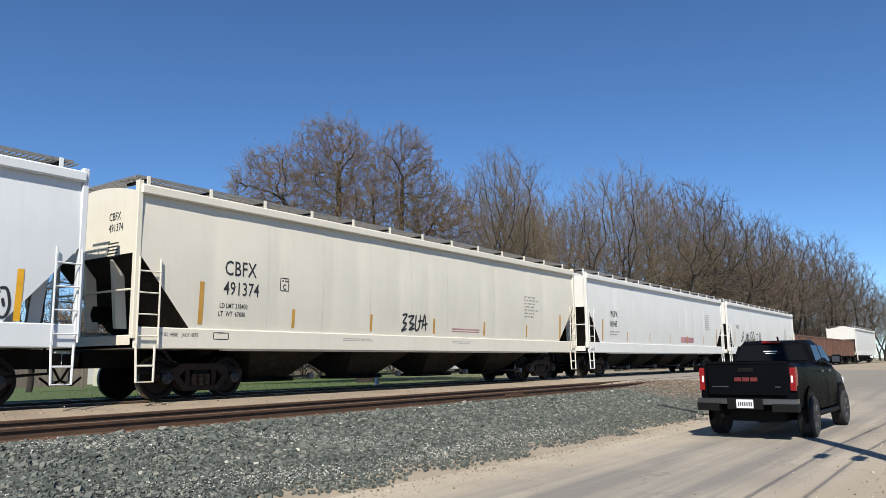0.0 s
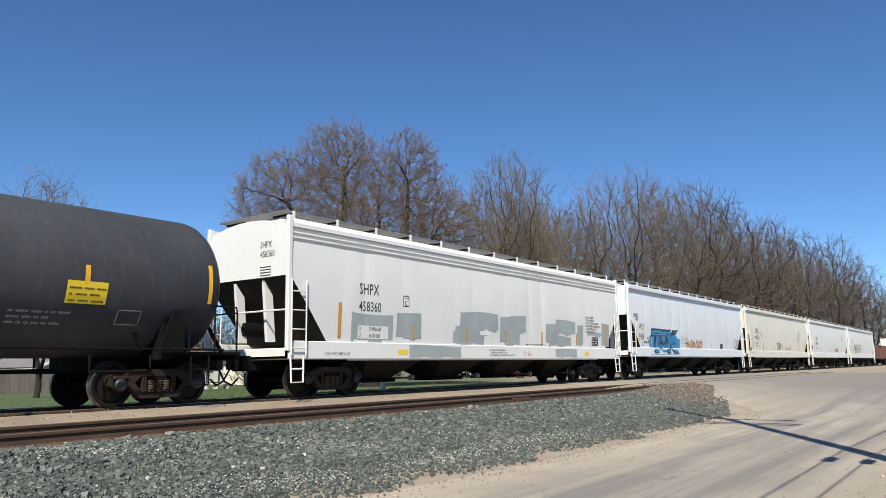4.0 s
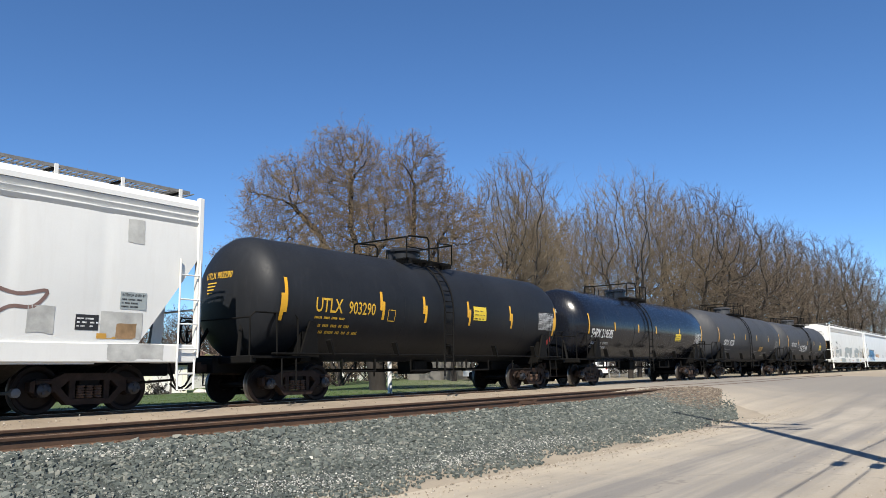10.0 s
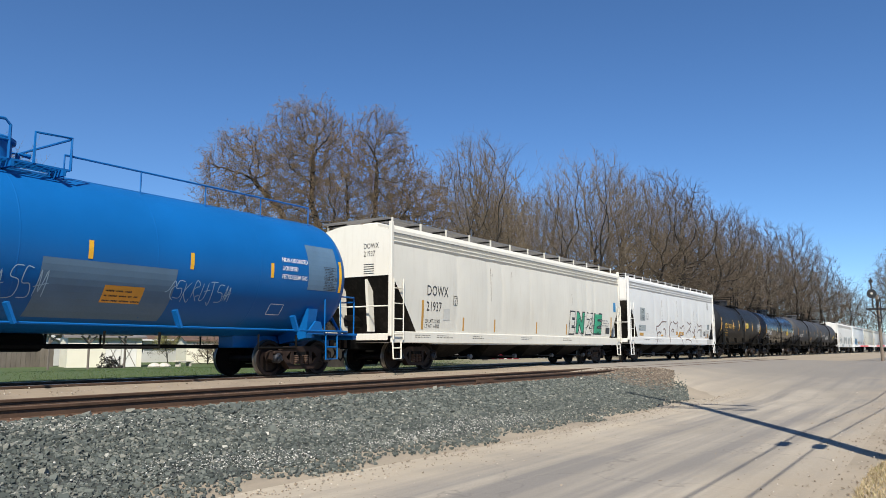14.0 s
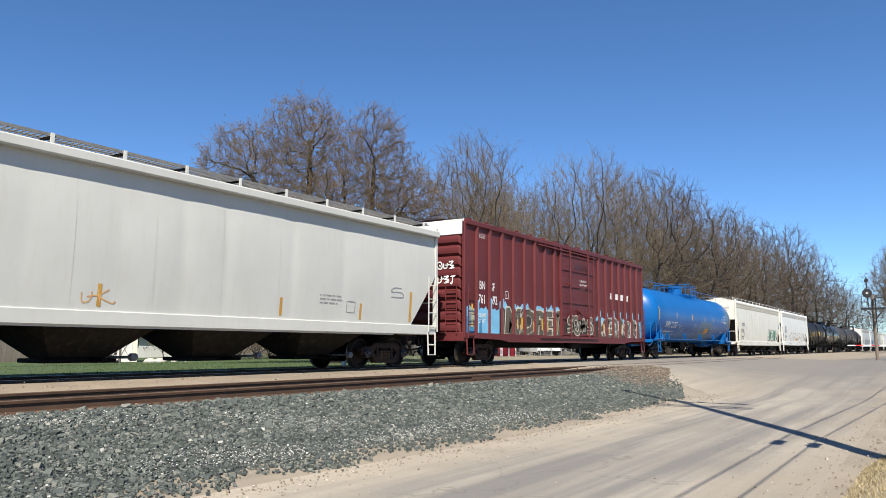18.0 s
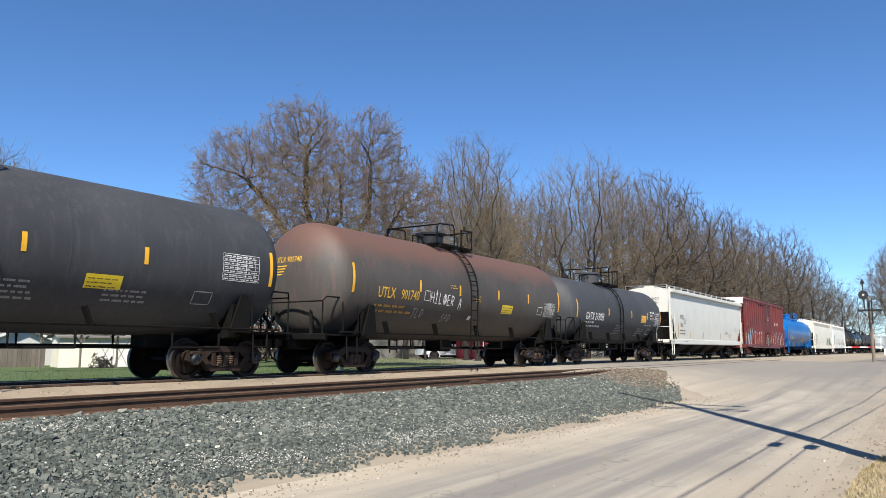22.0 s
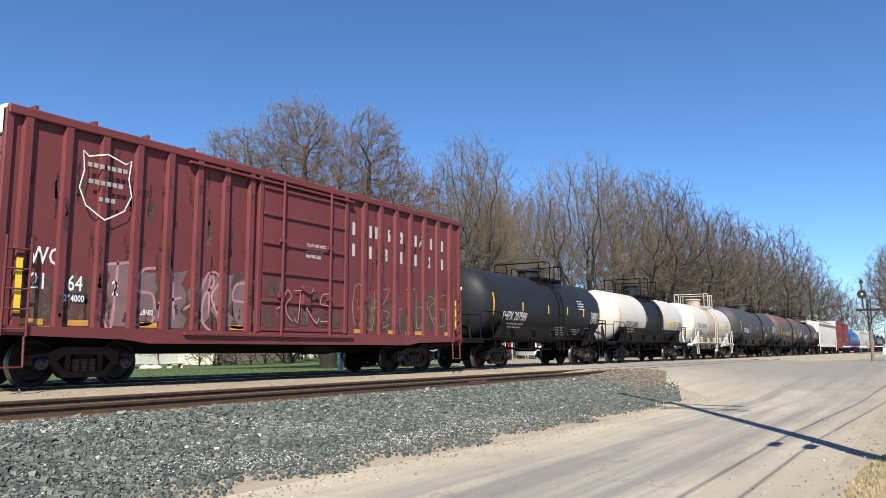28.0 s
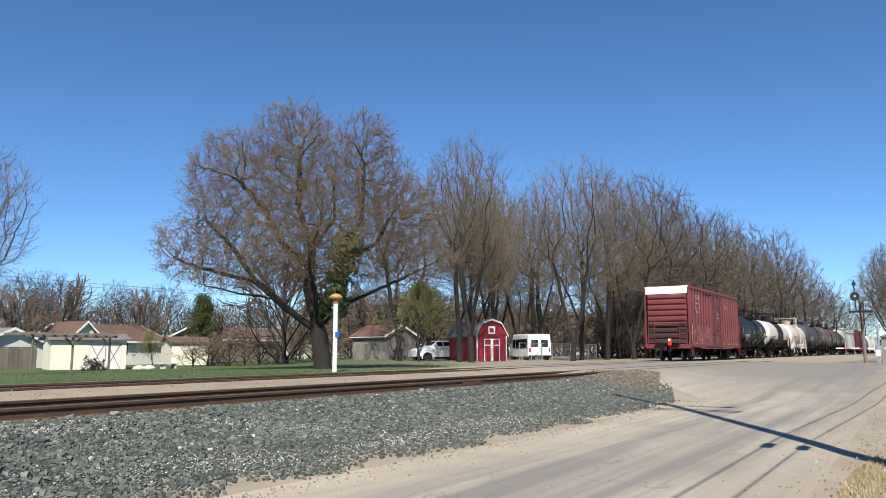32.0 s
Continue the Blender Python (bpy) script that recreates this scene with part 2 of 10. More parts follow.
# ---- mesh helpers ----
class Shape:
    """Collects vertices and faces of one mesh."""

    def __init__(self):
        self.v, self.f = [], []

    def add(self, verts, faces):
        k = len(self.v)
        self.v += [tuple(p) for p in verts]
        self.f += [tuple(i + k for i in q) for q in faces]
        return self

    def box(self, x0, x1, y0, y1, z0, z1, c=0.0):
        if c <= 0:
            return self.add([(x, y, z) for x in (x0, x1) for y in (y0, y1) for z in (z0, z1)],
                            [(0, 1, 3, 2), (4, 6, 7, 5), (0, 4, 5, 1), (2, 3, 7, 6), (0, 2, 6, 4), (1, 5, 7, 3)])
        lo, hi, vs = (x0, y0, z0), (x1, y1, z1), []
        for i in range(8):
            bits = (i >> 2 & 1, i >> 1 & 1, i & 1)
            for ax in range(3):
                vs.append([(hi[k] if bits[k] else lo[k]) + (0 if k == ax else (-c if bits[k] else c)) for k in range(3)])
        fs = []
        for ax in range(3):
            a, b = [k for k in range(3) if k != ax]
            for s in (0, 1):
                ids = []
                for p, q in ((0, 0), (0, 1), (1, 1), (1, 0)):
                    bits = [0, 0, 0]
                    bits[ax], bits[a], bits[b] = s, p, q
                    ids.append((bits[0] * 4 + bits[1] * 2 + bits[2]) * 3 + ax)
                fs.append(ids)
            for p in (0, 1):
                for q in (0, 1):
                    e = []
                    for s in (0, 1):
                        bits = [0, 0, 0]
                        bits[ax], bits[a], bits[b] = s, p, q
                        e.append(bits[0] * 4 + bits[1] * 2 + bits[2])
                    fs.append((e[0] * 3 + a, e[1] * 3 + a, e[1] * 3 + b, e[0] * 3 + b))
        fs += [(i * 3, i * 3 + 1, i * 3 + 2) for i in range(8)]
        return self.add(vs, fs)

    def tube(self, pts, r, n=6, r1=None, caps=True):
        pts = [Vector(p) for p in pts]
        r1 = r if r1 is None else r1
        vs, up = [], None
        for i, p in enumerate(pts):
            d = (pts[min(i + 1, len(pts) - 1)] - pts[max(i - 1, 0)]).normalized()
            if up is None:
                up = d.orthogonal().normalized()
            up = (up - d * up.dot(d)).normalized()
            side = d.cross(up)
            rr = r + (r1 - r) * i / max(1, len(pts) - 1)
            vs += [p + (up * math.cos(2 * math.pi * k / n) + side * math.sin(2 * math.pi * k / n)) * rr for k in range(n)]
        fs = [(i * n + k, i * n + (k + 1) % n, (i + 1) * n + (k + 1) % n, (i + 1) * n + k) for i in range(len(pts) - 1) for k in range(n)]
        if caps:
            fs += [tuple(range(n))[::-1], tuple((len(pts) - 1) * n + k for k in range(n))]
        return self.add(vs, fs)

    def limb(self, pts, radii, n):
        """A tube whose thickness is given point by point."""
        vs, up = [], None
        for i, p in enumerate(pts):
            d = (pts[min(i + 1, len(pts) - 1)] - pts[max(i - 1, 0)]).normalized()
            up = d.orthogonal().normalized() if up is None else (up - d * up.dot(d)).normalized()
            side = d.cross(up)
            vs += [p + (up * math.cos(2 * math.pi * k / n) + side * math.sin(2 * math.pi * k / n)) * radii[i] for k in range(n)]
        return self.add(vs, [(i * n + k, i * n + (k + 1) % n, (i + 1) * n + (k + 1) % n, (i + 1) * n + k) for i in range(len(pts) - 1) for k in range(n)])

    def lathe(self, profile, centre, axis="y", n=24):
        """profile: (along, radius) pairs; turned round the axis through centre."""
        vs = []
        for a, r in profile:
            for k in range(n):
                c, s = r * math.cos(2 * math.pi * k / n), r * math.sin(2 * math.pi * k / n)
                p = {"x": (a, c, s), "y": (c, a, s), "z": (c, s, a)}[axis]
                vs.append([p[i] + centre[i] for i in range(3)])
        fs = [(i * n + k, i * n + (k + 1) % n, (i + 1) * n + (k + 1) % n, (i + 1) * n + k) for i in range(len(profile) - 1) for k in range(n)]
        fs += [tuple(range(n))[::-1], tuple((len(profile) - 1) * n + k for k in range(n))]
        return self.add(vs, fs)

    def plate(self, poly, a0, a1, axis="y"):
        """A polygon in the plane across the axis, made a plate from a0 to a1."""
        n = len(poly)
        put = {"x": lambda p, a: (a, p[0], p[1]), "y": lambda p, a: (p[0], a, p[1]), "z": lambda p, a: (p[0], p[1], a)}[axis]
        vs = [put(p, a0) for p in poly] + [put(p, a1) for p in poly]
        return self.add(vs, [tuple(range(n)), tuple(range(2 * n - 1, n - 1, -1))] + [(i, i + n, (i + 1) % n + n, (i + 1) % n) for i in range(n)])

    def grid(self, rows):
        """A sheet from equal rows of points."""
        n = len(rows[0])
        return self.add([p for r in rows for p in r],
                        [(i * n + k, i * n + k + 1, (i + 1) * n + k + 1, (i + 1) * n + k) for i in range(len(rows) - 1) for k in range(n - 1)])

    def mesh(self, name, smooth=0.0):
        me = bpy.data.meshes.new(name)
        me.from_pydata(self.v, [], self.f)
        bm = bmesh.new()
        bm.from_mesh(me)
        bmesh.ops.recalc_face_normals(bm, faces=bm.faces)
        if smooth:
            for f in bm.faces:
                f.smooth = True
            for e in bm.edges:
                e.smooth = len(e.link_faces) == 2 and e.calc_face_angle(0) < radians(smooth)
        bm.to_mesh(me)
        bm.free()
        return me


def part(name, shape, material, parent, label="", smooth=0.0, at=None):
    """Links a shape (or a mesh made before) as one mesh object under a thing or a part."""
    me = shape if isinstance(shape, bpy.types.Mesh) else shape.mesh(name, smooth)
    if not me.materials:
        me.materials.append(material)
    ob = new(name, me)
    ob.parent = parent
    if at is not None:
        ob.matrix_basis = at
    if label:
        ob["label"] = label
    return ob


def thing(name, m, label, category, group="", shape=None, material=None, smooth=0.0, kind=""):
    ob = new(name, shape.mesh(name, smooth) if shape else None)
    if shape:
        ob.data.materials.append(material)
    ob.matrix_basis = m
    return tagged(ob, label, category, group, kind)


FONT_CACHE = {}


def letters(text, size, bold=0.02, space=1.0):
    """The flat outline mesh of a line of writing, as vertices and faces, with its lower left corner at the origin."""
    key = (text, bold, space)
    if key not in FONT_CACHE:
        cu = bpy.data.curves.new("writing", "FONT")
        cu.body, cu.size, cu.offset, cu.resolution_u, cu.space_character = text, 1.0, bold, 2, space
        ob = bpy.data.objects.new("writing", cu)
        me = bpy.data.meshes.new_from_object(ob)
        vs = [tuple(v.co) for v in me.vertices]
        fs = [tuple(p.vertices) for p in me.polygons]
        x0 = min((v[0] for v in vs), default=0)
        FONT_CACHE[key] = ([(v[0] - x0, v[1]) for v in vs], fs)
        bpy.data.objects.remove(ob)
        bpy.data.meshes.remove(me)
    vs, fs = FONT_CACHE[key]
    return [(x * size * 1.06, y * size * 1.4) for x, y in vs], fs


def wrap(name, flat, faces, skin, material, parent, label="", cut=0.12):
    """Lays a flat figure (u along the car, v up) on a car's side, whose shape skin(u, v) gives."""
    bm = bmesh.new()
    vs = [bm.verts.new((u, v, 0)) for u, v in flat]
    for f in faces:
        try:
            bm.faces.new([vs[i] for i in f])
        except ValueError:
            pass
    lo, hi = min(v for _, v in flat), max(v for _, v in flat)
    k = math.ceil(lo / cut) * cut
    while k < hi:
        bmesh.ops.bisect_plane(bm, geom=bm.verts[:] + bm.edges[:] + bm.faces[:], plane_co=(0, k, 0), plane_no=(0, 1, 0))
        k += cut
    for v in bm.verts:
        v.co = skin(v.co.x, v.co.y)
    bm.normal_update()
    for f in bm.faces:
        if f.normal.y > 0:
            f.normal_flip()
    me = bpy.data.meshes.new(name)
    bm.to_mesh(me)
    bm.free()
    me.materials.append(material)
    ob = new(name, me)
    ob.parent = parent
    if label:
        ob["label"] = label
    return ob


def write(car, skin, text, u, v, size, material, bold=0.004, space=1.0, name="lettering"):
    flat, faces = letters(text, size, bold, space)
    return wrap(name, [(x + u, y + v) for x, y in flat], faces, skin, material, car)


def patch(car, skin, u0, u1, v0, v1, material, name="marking", label="", lean=0.0):
    n = max(1, int((v1 - v0) / 0.12))
    flat = []
    for i in range(n + 1):
        v = v0 + (v1 - v0) * i / n
        d = lean * (v - v0)
        flat += [(u0 + d, v), (u1 + d, v)]
    return wrap(name, flat, [(2 * i, 2 * i + 1, 2 * i + 3, 2 * i + 2) for i in range(n)], skin, material, car, label, cut=9)


def bars(car, skin, u, v, w, lines, material, pitch=0.11, seed=0, name="small_print", fill=0.48):
    """Writing too small to read: rows of plain short bars."""
    rnd = random.Random(seed)
    flat, faces = [], []
    fill = min(fill, 0.42)
    for i in range(lines):
        x, top = u, v - i * pitch
        end = u + w * rnd.uniform(0.65, 1.0)
        while x < end:
            for _ in range(rnd.randint(2, 7)):            # a word: upright bars, one for each letter
                d = pitch * 0.22 * rnd.uniform(0.7, 1.3)
                k = len(flat)
                flat += [(x, top), (x + d, top), (x + d, top + pitch * fill), (x, top + pitch * fill)]
                faces.append((k, k + 1, k + 2, k + 3))
                x += d + pitch * 0.10
            x += pitch * 0.45
    return wrap(name, flat, faces, skin, material, car, cut=9)


def strokes(car, skin, lines, width, material, name="graffiti", label=""):
    """Sprayed lines: each a list of points along the side."""
    flat, faces = [], []
    for pts in lines:
        k = len(flat)
        for i, p in enumerate(pts):
            a, b = Vector(pts[max(0, i - 1)]), Vector(pts[min(len(pts) - 1, i + 1)])
            d = (b - a).normalized() if (b - a).length > 1e-6 else Vector((1, 0))
            w = width * (0.5 if i in (0, len(pts) - 1) else 1.0) / 2
            flat += [(p[0] - d.y * w, p[1] + d.x * w), (p[0] + d.y * w, p[1] - d.x * w)]
        faces += [(k + 2 * i, k + 2 * i + 1, k + 2 * i + 3, k + 2 * i + 2) for i in range(len(pts) - 1)]
    return wrap(name, flat, faces, skin, material, car, label, cut=9)


def smooth_line(pts):
    """A soft curve through points."""
    ring, soft = [pts[0]] + pts + [pts[-1]], []
    for p, q, r, s in zip(ring, ring[1:], ring[2:], ring[3:]):
        for k in range(5):
            t = k / 5
            soft.append(tuple(0.5 * (2 * q[j] + (r[j] - p[j]) * t + (2 * p[j] - 5 * q[j] + 4 * r[j] - s[j]) * t * t + (3 * q[j] - p[j] - 3 * r[j] + s[j]) * t ** 3) for j in (0, 1)))
    return soft + [pts[-1]]


def scrawl(u0, u1, v0, v1, count, seed, wild=1.0):
    """Looping figures side by side, like sprayed lettering that cannot be read."""
    rnd, out = random.Random(seed), []
    step = (u1 - u0) / count
    forms = ["0,0 .1,1 .25,.1 .5,.95 .6,0|-.15,.35 .8,.5", "-.1,.95 .7,1.05 .15,.5 .8,.4 .1,-.05 .95,.1", ".05,-.1 0,1.05|.7,1.1 .05,.45 .85,-.1 1.1,.1", "0,.9 .1,.0 .6,.1 .65,1|.35,.5 1.1,.6",
             "0,0 .35,1.1 .7,-.05|-.05,.35 .95,.45", ".8,.95 .2,.9 .05,.55 .7,.5 .75,.05 -.05,0", "0,1 .9,1.05|.45,1.05 .4,-.15 .1,.0", "0,.1 .05,.95 .6,.8 .1,.5 .75,-.05|.5,.2 .95,.3",
             ".1,.95 -.05,.5 .15,.05 .6,-.05 .8,.4 .55,.95 .1,.95|.35,.6 .5,.3", "-.1,.3 .4,.45 .8,.95 1.1,.75 .7,.5 .75,.1 1.2,-.1"]
    for i in range(count):
        cx, w, tilt = u0 + step * (i + 0.02), step * rnd.uniform(0.8, 1.08), rnd.uniform(-0.1, 0.2) * step
        lo, hi = v0 + (v1 - v0) * rnd.uniform(0, 0.14), v1 - (v1 - v0) * rnd.uniform(0, 0.18)
        for run in rnd.choice(forms).split("|"):
            pts = [tuple(float(c) for c in p.split(",")) for p in run.split()]
            pts = [(cx + w * a + tilt * b + rnd.gauss(0, 0.03) * w * wild, lo + (hi - lo) * b + rnd.gauss(0, 0.03) * (hi - lo) * wild) for a, b in pts]
            out.append(smooth_line(pts))
    return out


def blobs(car, skin, u0, u1, v0, v1, count, seed, material, name="graffiti", label="", ragged=0.3):
    """Fat sprayed letters: uneven upright blocks side by side."""
    rnd = random.Random(seed)
    flat, faces = [], []
    step = (u1 - u0) / count
    for i in range(count):
        a = u0 + step * i
        n, k = 7, len(flat)
        l = [a + step * rnd.uniform(0, ragged) for _ in range(n)]
        r = [a + step * (1 + rnd.uniform(-ragged * 0.5, ragged * 0.4)) for _ in range(n)]
        lo, hi = v0 + (v1 - v0) * rnd.uniform(0, 0.12), v1 - (v1 - v0) * rnd.uniform(0, 0.2)
        for j in range(n):
            v = lo + (hi - lo) * j / (n - 1)
            flat += [(l[j], v), (r[j], v + (rnd.uniform(0, 0.12) * (v1 - v0) if j == n - 1 else 0))]
        faces += [(k + 2 * j, k + 2 * j + 1, k + 2 * j + 3, k + 2 * j + 2) for j in range(n - 1)]
    return wrap(name, flat, faces, skin, material, car, label, cut=9)


def piece(car, skin, text, u0, u1, v0, v1, material, bold, label):
    """Fat sprayed letters, stretched to fill a stretch of the side."""
    flat, faces = letters(text, 1.0, bold, 0.95)
    xs, ys = [p[0] for p in flat], [p[1] for p in flat]
    ku, kv = (u1 - u0) / (max(xs) - min(xs)), (v1 - v0) / (max(ys) - min(ys))
    return wrap("graffiti", [(u0 + (x - min(xs)) * ku + 0.12 * (y - min(ys)) * kv, v0 + (y - min(ys)) * kv) for x, y in flat], faces, skin, material, car, label, cut=0.2)


def spill(car, skin, u0, u1, v0, v1, ragged, seed, material, label):
    """A band of sprayed paint with an uneven upper edge."""
    n = int((u1 - u0) / 0.09)
    rows = [[], [], []]
    for k in range(n + 1):
        u = u0 + (u1 - u0) * k / n
        top = v1 + ragged * (noise.noise((u * 1.6, seed, 0.0)) + 0.6 * noise.noise((u * 6.0, seed, 3.0)))
        for j, v in enumerate((v0, (v0 + top) / 2, top)):
            rows[j].append((u, v))
    flat = rows[0] + rows[1] + rows[2]
    m = n + 1
    faces = [(j * m + k, j * m + k + 1, (j + 1) * m + k + 1, (j + 1) * m + k) for j in (0, 1) for k in range(n)]
    return wrap("graffiti", flat, faces, skin, material, car, label, cut=9)


def daub(car, skin, u0, u1, v0, v1, seed, material=None, name="cover_up_patch", label="", rough=0.06):
    """A patch rolled on by hand: stepped, uneven edges."""
    n = max(4, int((u1 - u0) / 0.07))
    m, flat = 6, []
    for k in range(n + 1):
        u = u0 + (u1 - u0) * k / n
        step = math.floor(u / 0.27 + seed * 0.37)
        up = rough * (1.1 * math.sin(step * 12.9 + seed * 7.1) + 0.25 * noise.noise((u * 9.0, seed, 2.0)))
        dn = rough * (0.8 * math.sin(step * 17.3 + seed * 3.7) + 0.25 * noise.noise((u * 9.0, seed, 7.0)))
        for j in range(m + 1):
            t = j / m
            edge = rough * 0.5 * noise.noise((j * 1.3, seed * 3.1, float(k > 0))) if k in (0, n) else 0.0
            flat.append((u + edge, v0 + dn + (v1 + up - v0 - dn) * t))
    faces = [(k * (m + 1) + j, (k + 1) * (m + 1) + j, (k + 1) * (m + 1) + j + 1, k * (m + 1) + j + 1) for k in range(n) for j in range(m)]
    return wrap(name, flat, faces, skin, material or GREYPATCH, car, label, cut=9)


TAGS = {"H": "0,0 .02,1|.75,-.05 .72,1|-.05,.5 .85,.48", "I": ".3,0 .32,1.25|0,0 .65,-.02|.0,.85 .6,.9", "L": "0,1.05 .05,0 .7,.02", "O": ".4,1 .05,.7 .05,.3 .4,0 .8,.3 .8,.7 .4,1|.42,1 .42,.05|.42,.45 .12,.15|.42,.45 .72,.15",
        "D": ".05,0 .05,1 .6,.85 .75,.45 .05,0", "E": ".7,1 .05,.95 .05,0 .75,.02|.05,.5 .6,.52", "R": ".05,0 .05,1 .7,.85 .6,.5 .05,.45 .8,0", "A": "0,-.25 .35,1 .8,-.2|.05,.3 .8,.35|.8,.55 .8,.6",
        "T": "-.1,.95 .9,1|.4,1 .35,-.15", "S": ".7,.95 .2,.9 .1,.6 .65,.45 .6,.05 -.1,.05", "P": ".1,-.2 .1,1 .7,.85 .6,.5 .1,.45"}


def tag(car, skin, text, u, v, size, pitch, width, material, label, drop=0.0):
    """Sprayed capitals, one thin line each."""
    runs = []
    for i, ch in enumerate(text):
        for run in TAGS.get(ch, "").split("|"):
            pts = [tuple(float(c) for c in p.split(",")) for p in run.split()]
            if pts:
                pts = [(u + pitch * (i + 0.86 * a), v - drop * i + size * b) for a, b in pts]
                fine = [pts[0]]
                for p, q in zip(pts, pts[1:]):
                    fine += [(p[0] + (q[0] - p[0]) * k / 4, p[1] + (q[1] - p[1]) * k / 4) for k in range(1, 5)]
                runs.append(fine)
    return strokes(car, skin, runs, width, material, "graffiti", label)


# ---- rolling stock: x along the train, the road's side is -y, z from the rail's top ----
def wheelset_mesh():
    s = Shape()
    prof = [(-0.10, 0.13), (-0.05, 0.15), (-0.02, 0.33), (-0.07, 0.37), (-0.075, 0.44), (-0.06, 0.455), (0.0, 0.457), (0.04, 0.465), (0.055, 0.482), (0.07, 0.48),
            (0.07, 0.40), (0.03, 0.35), (0.045, 0.16), (0.10, 0.13)]
    s.lathe([(a, r) for a, r in prof], (0, -0.75, 0), "y", 28)
    s.lathe([(-a, r) for a, r in prof], (0, 0.75, 0), "y", 28)
    s.lathe([(-1.12, 0.08), (1.12, 0.08)], (0, 0, 0), "y", 10)
    for sy in (-1, 1):
        s.lathe([(sy * 1.00, 0.13), (sy * 1.14, 0.13), (sy * 1.17, 0.10), (sy * 1.19, 0.04)], (0, 0, 0), "y", 14)
        for k in range(3):
            a = 2.09 * k
            s.lathe([(sy * 1.16, 0.03), (sy * 1.21, 0.03)], (0.07 * math.cos(a), 0, 0.07 * math.sin(a)), "y", 6)
    me = s.mesh("wheelset", 40)
    for m in (WHEEL, CAPBLUE, WHEELRIM):
        me.materials.append(m)
    for p in me.polygons:
        c = p.center
        p.material_index = 1 if abs(c.y) > 0.98 else 2 if math.hypot(c.x, c.z) > 0.452 and abs(c.y) > 0.6 else 0
    return me


def side_frame_mesh():
    s = Shape()
    top = [(-1.13, 0.60), (-1.0, 0.66), (-0.72, 0.66), (-0.5, 0.76), (0.5, 0.76), (0.72, 0.66), (1.0, 0.66), (1.13, 0.60), (1.13, 0.44), (1.04, 0.40), (1.04, 0.58),
           (0.74, 0.58), (0.74, 0.40), (0.62, 0.44), (0.42, 0.62), (-0.42, 0.62), (-0.62, 0.44), (-0.74, 0.40), (-0.74, 0.58), (-1.04, 0.58), (-1.04, 0.40), (-1.13, 0.44)]
    low = [(-0.76, 0.50), (-0.44, 0.17), (0.44, 0.17), (0.76, 0.50), (0.62, 0.54), (0.38, 0.28), (-0.38, 0.28), (-0.62, 0.54)]
    s.plate(top, -0.09, 0.09).plate(low, -0.10, 0.10)
    for sx in (-1, 1):
        s.box(sx * 0.34 - 0.06, sx * 0.34 + 0.06, -0.08, 0.08, 0.26, 0.66, 0.01)
        s.box(sx * 0.89 - 0.15, sx * 0.89 + 0.15, -0.13, 0.13, 0.56, 0.64, 0.02)
    return s.mesh("side_frame", 30)


def spring_mesh():
    s = Shape()
    prof = []
    for k in range(5):
        z = 0.29 + k * 0.05
        prof += [(z, 0.06), (z + 0.012, 0.078), (z + 0.03, 0.078), (z + 0.042, 0.06)]
    s.lathe(prof, (0, -0.03, 0), "z", 10)
    return s.mesh("spring", 30)


def bolster_mesh():
    s = Shape().box(-0.2, 0.2, -1.08, 1.08, 0.50, 0.72, 0.03).box(-0.3, 0.3, -0.35, 0.35, 0.66, 0.82, 0.03)
    return s.mesh("bolster")


def brake_mesh():
    s = Shape()
    for sx in (-1, 1):
        s.tube([(sx * 0.4, -0.72, 0.36), (sx * 0.4, 0.72, 0.36)], 0.04, 6)
        for sy in (-0.74, 0.74):
            s.box(sx * 0.4 - 0.04, sx * 0.4 + 0.06, sy - 0.06, sy + 0.06, 0.26, 0.5, 0.01)
    return s.mesh("brake_beam")


BOGIE = dict(wheelset=wheelset_mesh(), frame=side_frame_mesh(), spring=spring_mesh(), bolster=bolster_mesh(), brake=brake_mesh())
WHEELSETS = []          # every wheelset with its side of the bogie


def bogie(car, x, wheel_label=""):
    b = part("bogie", BOGIE["bolster"], STEEL_DARK, car, "grimy steel four-wheel bogie coloured darker for shade", at=pose(x, 0, 0))
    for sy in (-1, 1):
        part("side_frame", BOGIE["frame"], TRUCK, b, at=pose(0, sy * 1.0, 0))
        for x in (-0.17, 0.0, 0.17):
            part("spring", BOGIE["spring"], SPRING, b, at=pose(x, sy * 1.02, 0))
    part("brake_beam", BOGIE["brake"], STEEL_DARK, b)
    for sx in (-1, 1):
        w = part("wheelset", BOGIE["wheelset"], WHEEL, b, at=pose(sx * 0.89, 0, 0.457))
        WHEELSETS.append((w, sx))
    return b


COUPLER = Shape().box(-0.75, 0.0, -0.07, 0.07, 0.76, 0.94, 0.015).plate([(0, -0.13), (0.16, -0.13), (0.25, -0.04), (0.25, 0.03), (0.12, 0.0), (0.12, 0.13), (0.0, 0.13)], 0.72, 0.98, "z")
COUPLER.box(-1.2, -0.5, -0.2, 0.2, 0.68, 1.02, 0.02).tube([(-0.1, -0.3, 0.8), (0.1, -0.32, 0.45), (0.4, -0.2, 0.35), (0.65, -0.1, 0.5)], 0.025, 6)
COUPLER = COUPLER.mesh("coupler", 30)


def couplers(car, half):
    part("coupler", COUPLER, TRUCK, car, "rusted steel coupler and hose", at=pose(half, 0, 0))
    part("coupler", COUPLER, TRUCK, car, "rusted steel coupler and hose", at=pose(-half, 0, 0, 0, 0, 180))


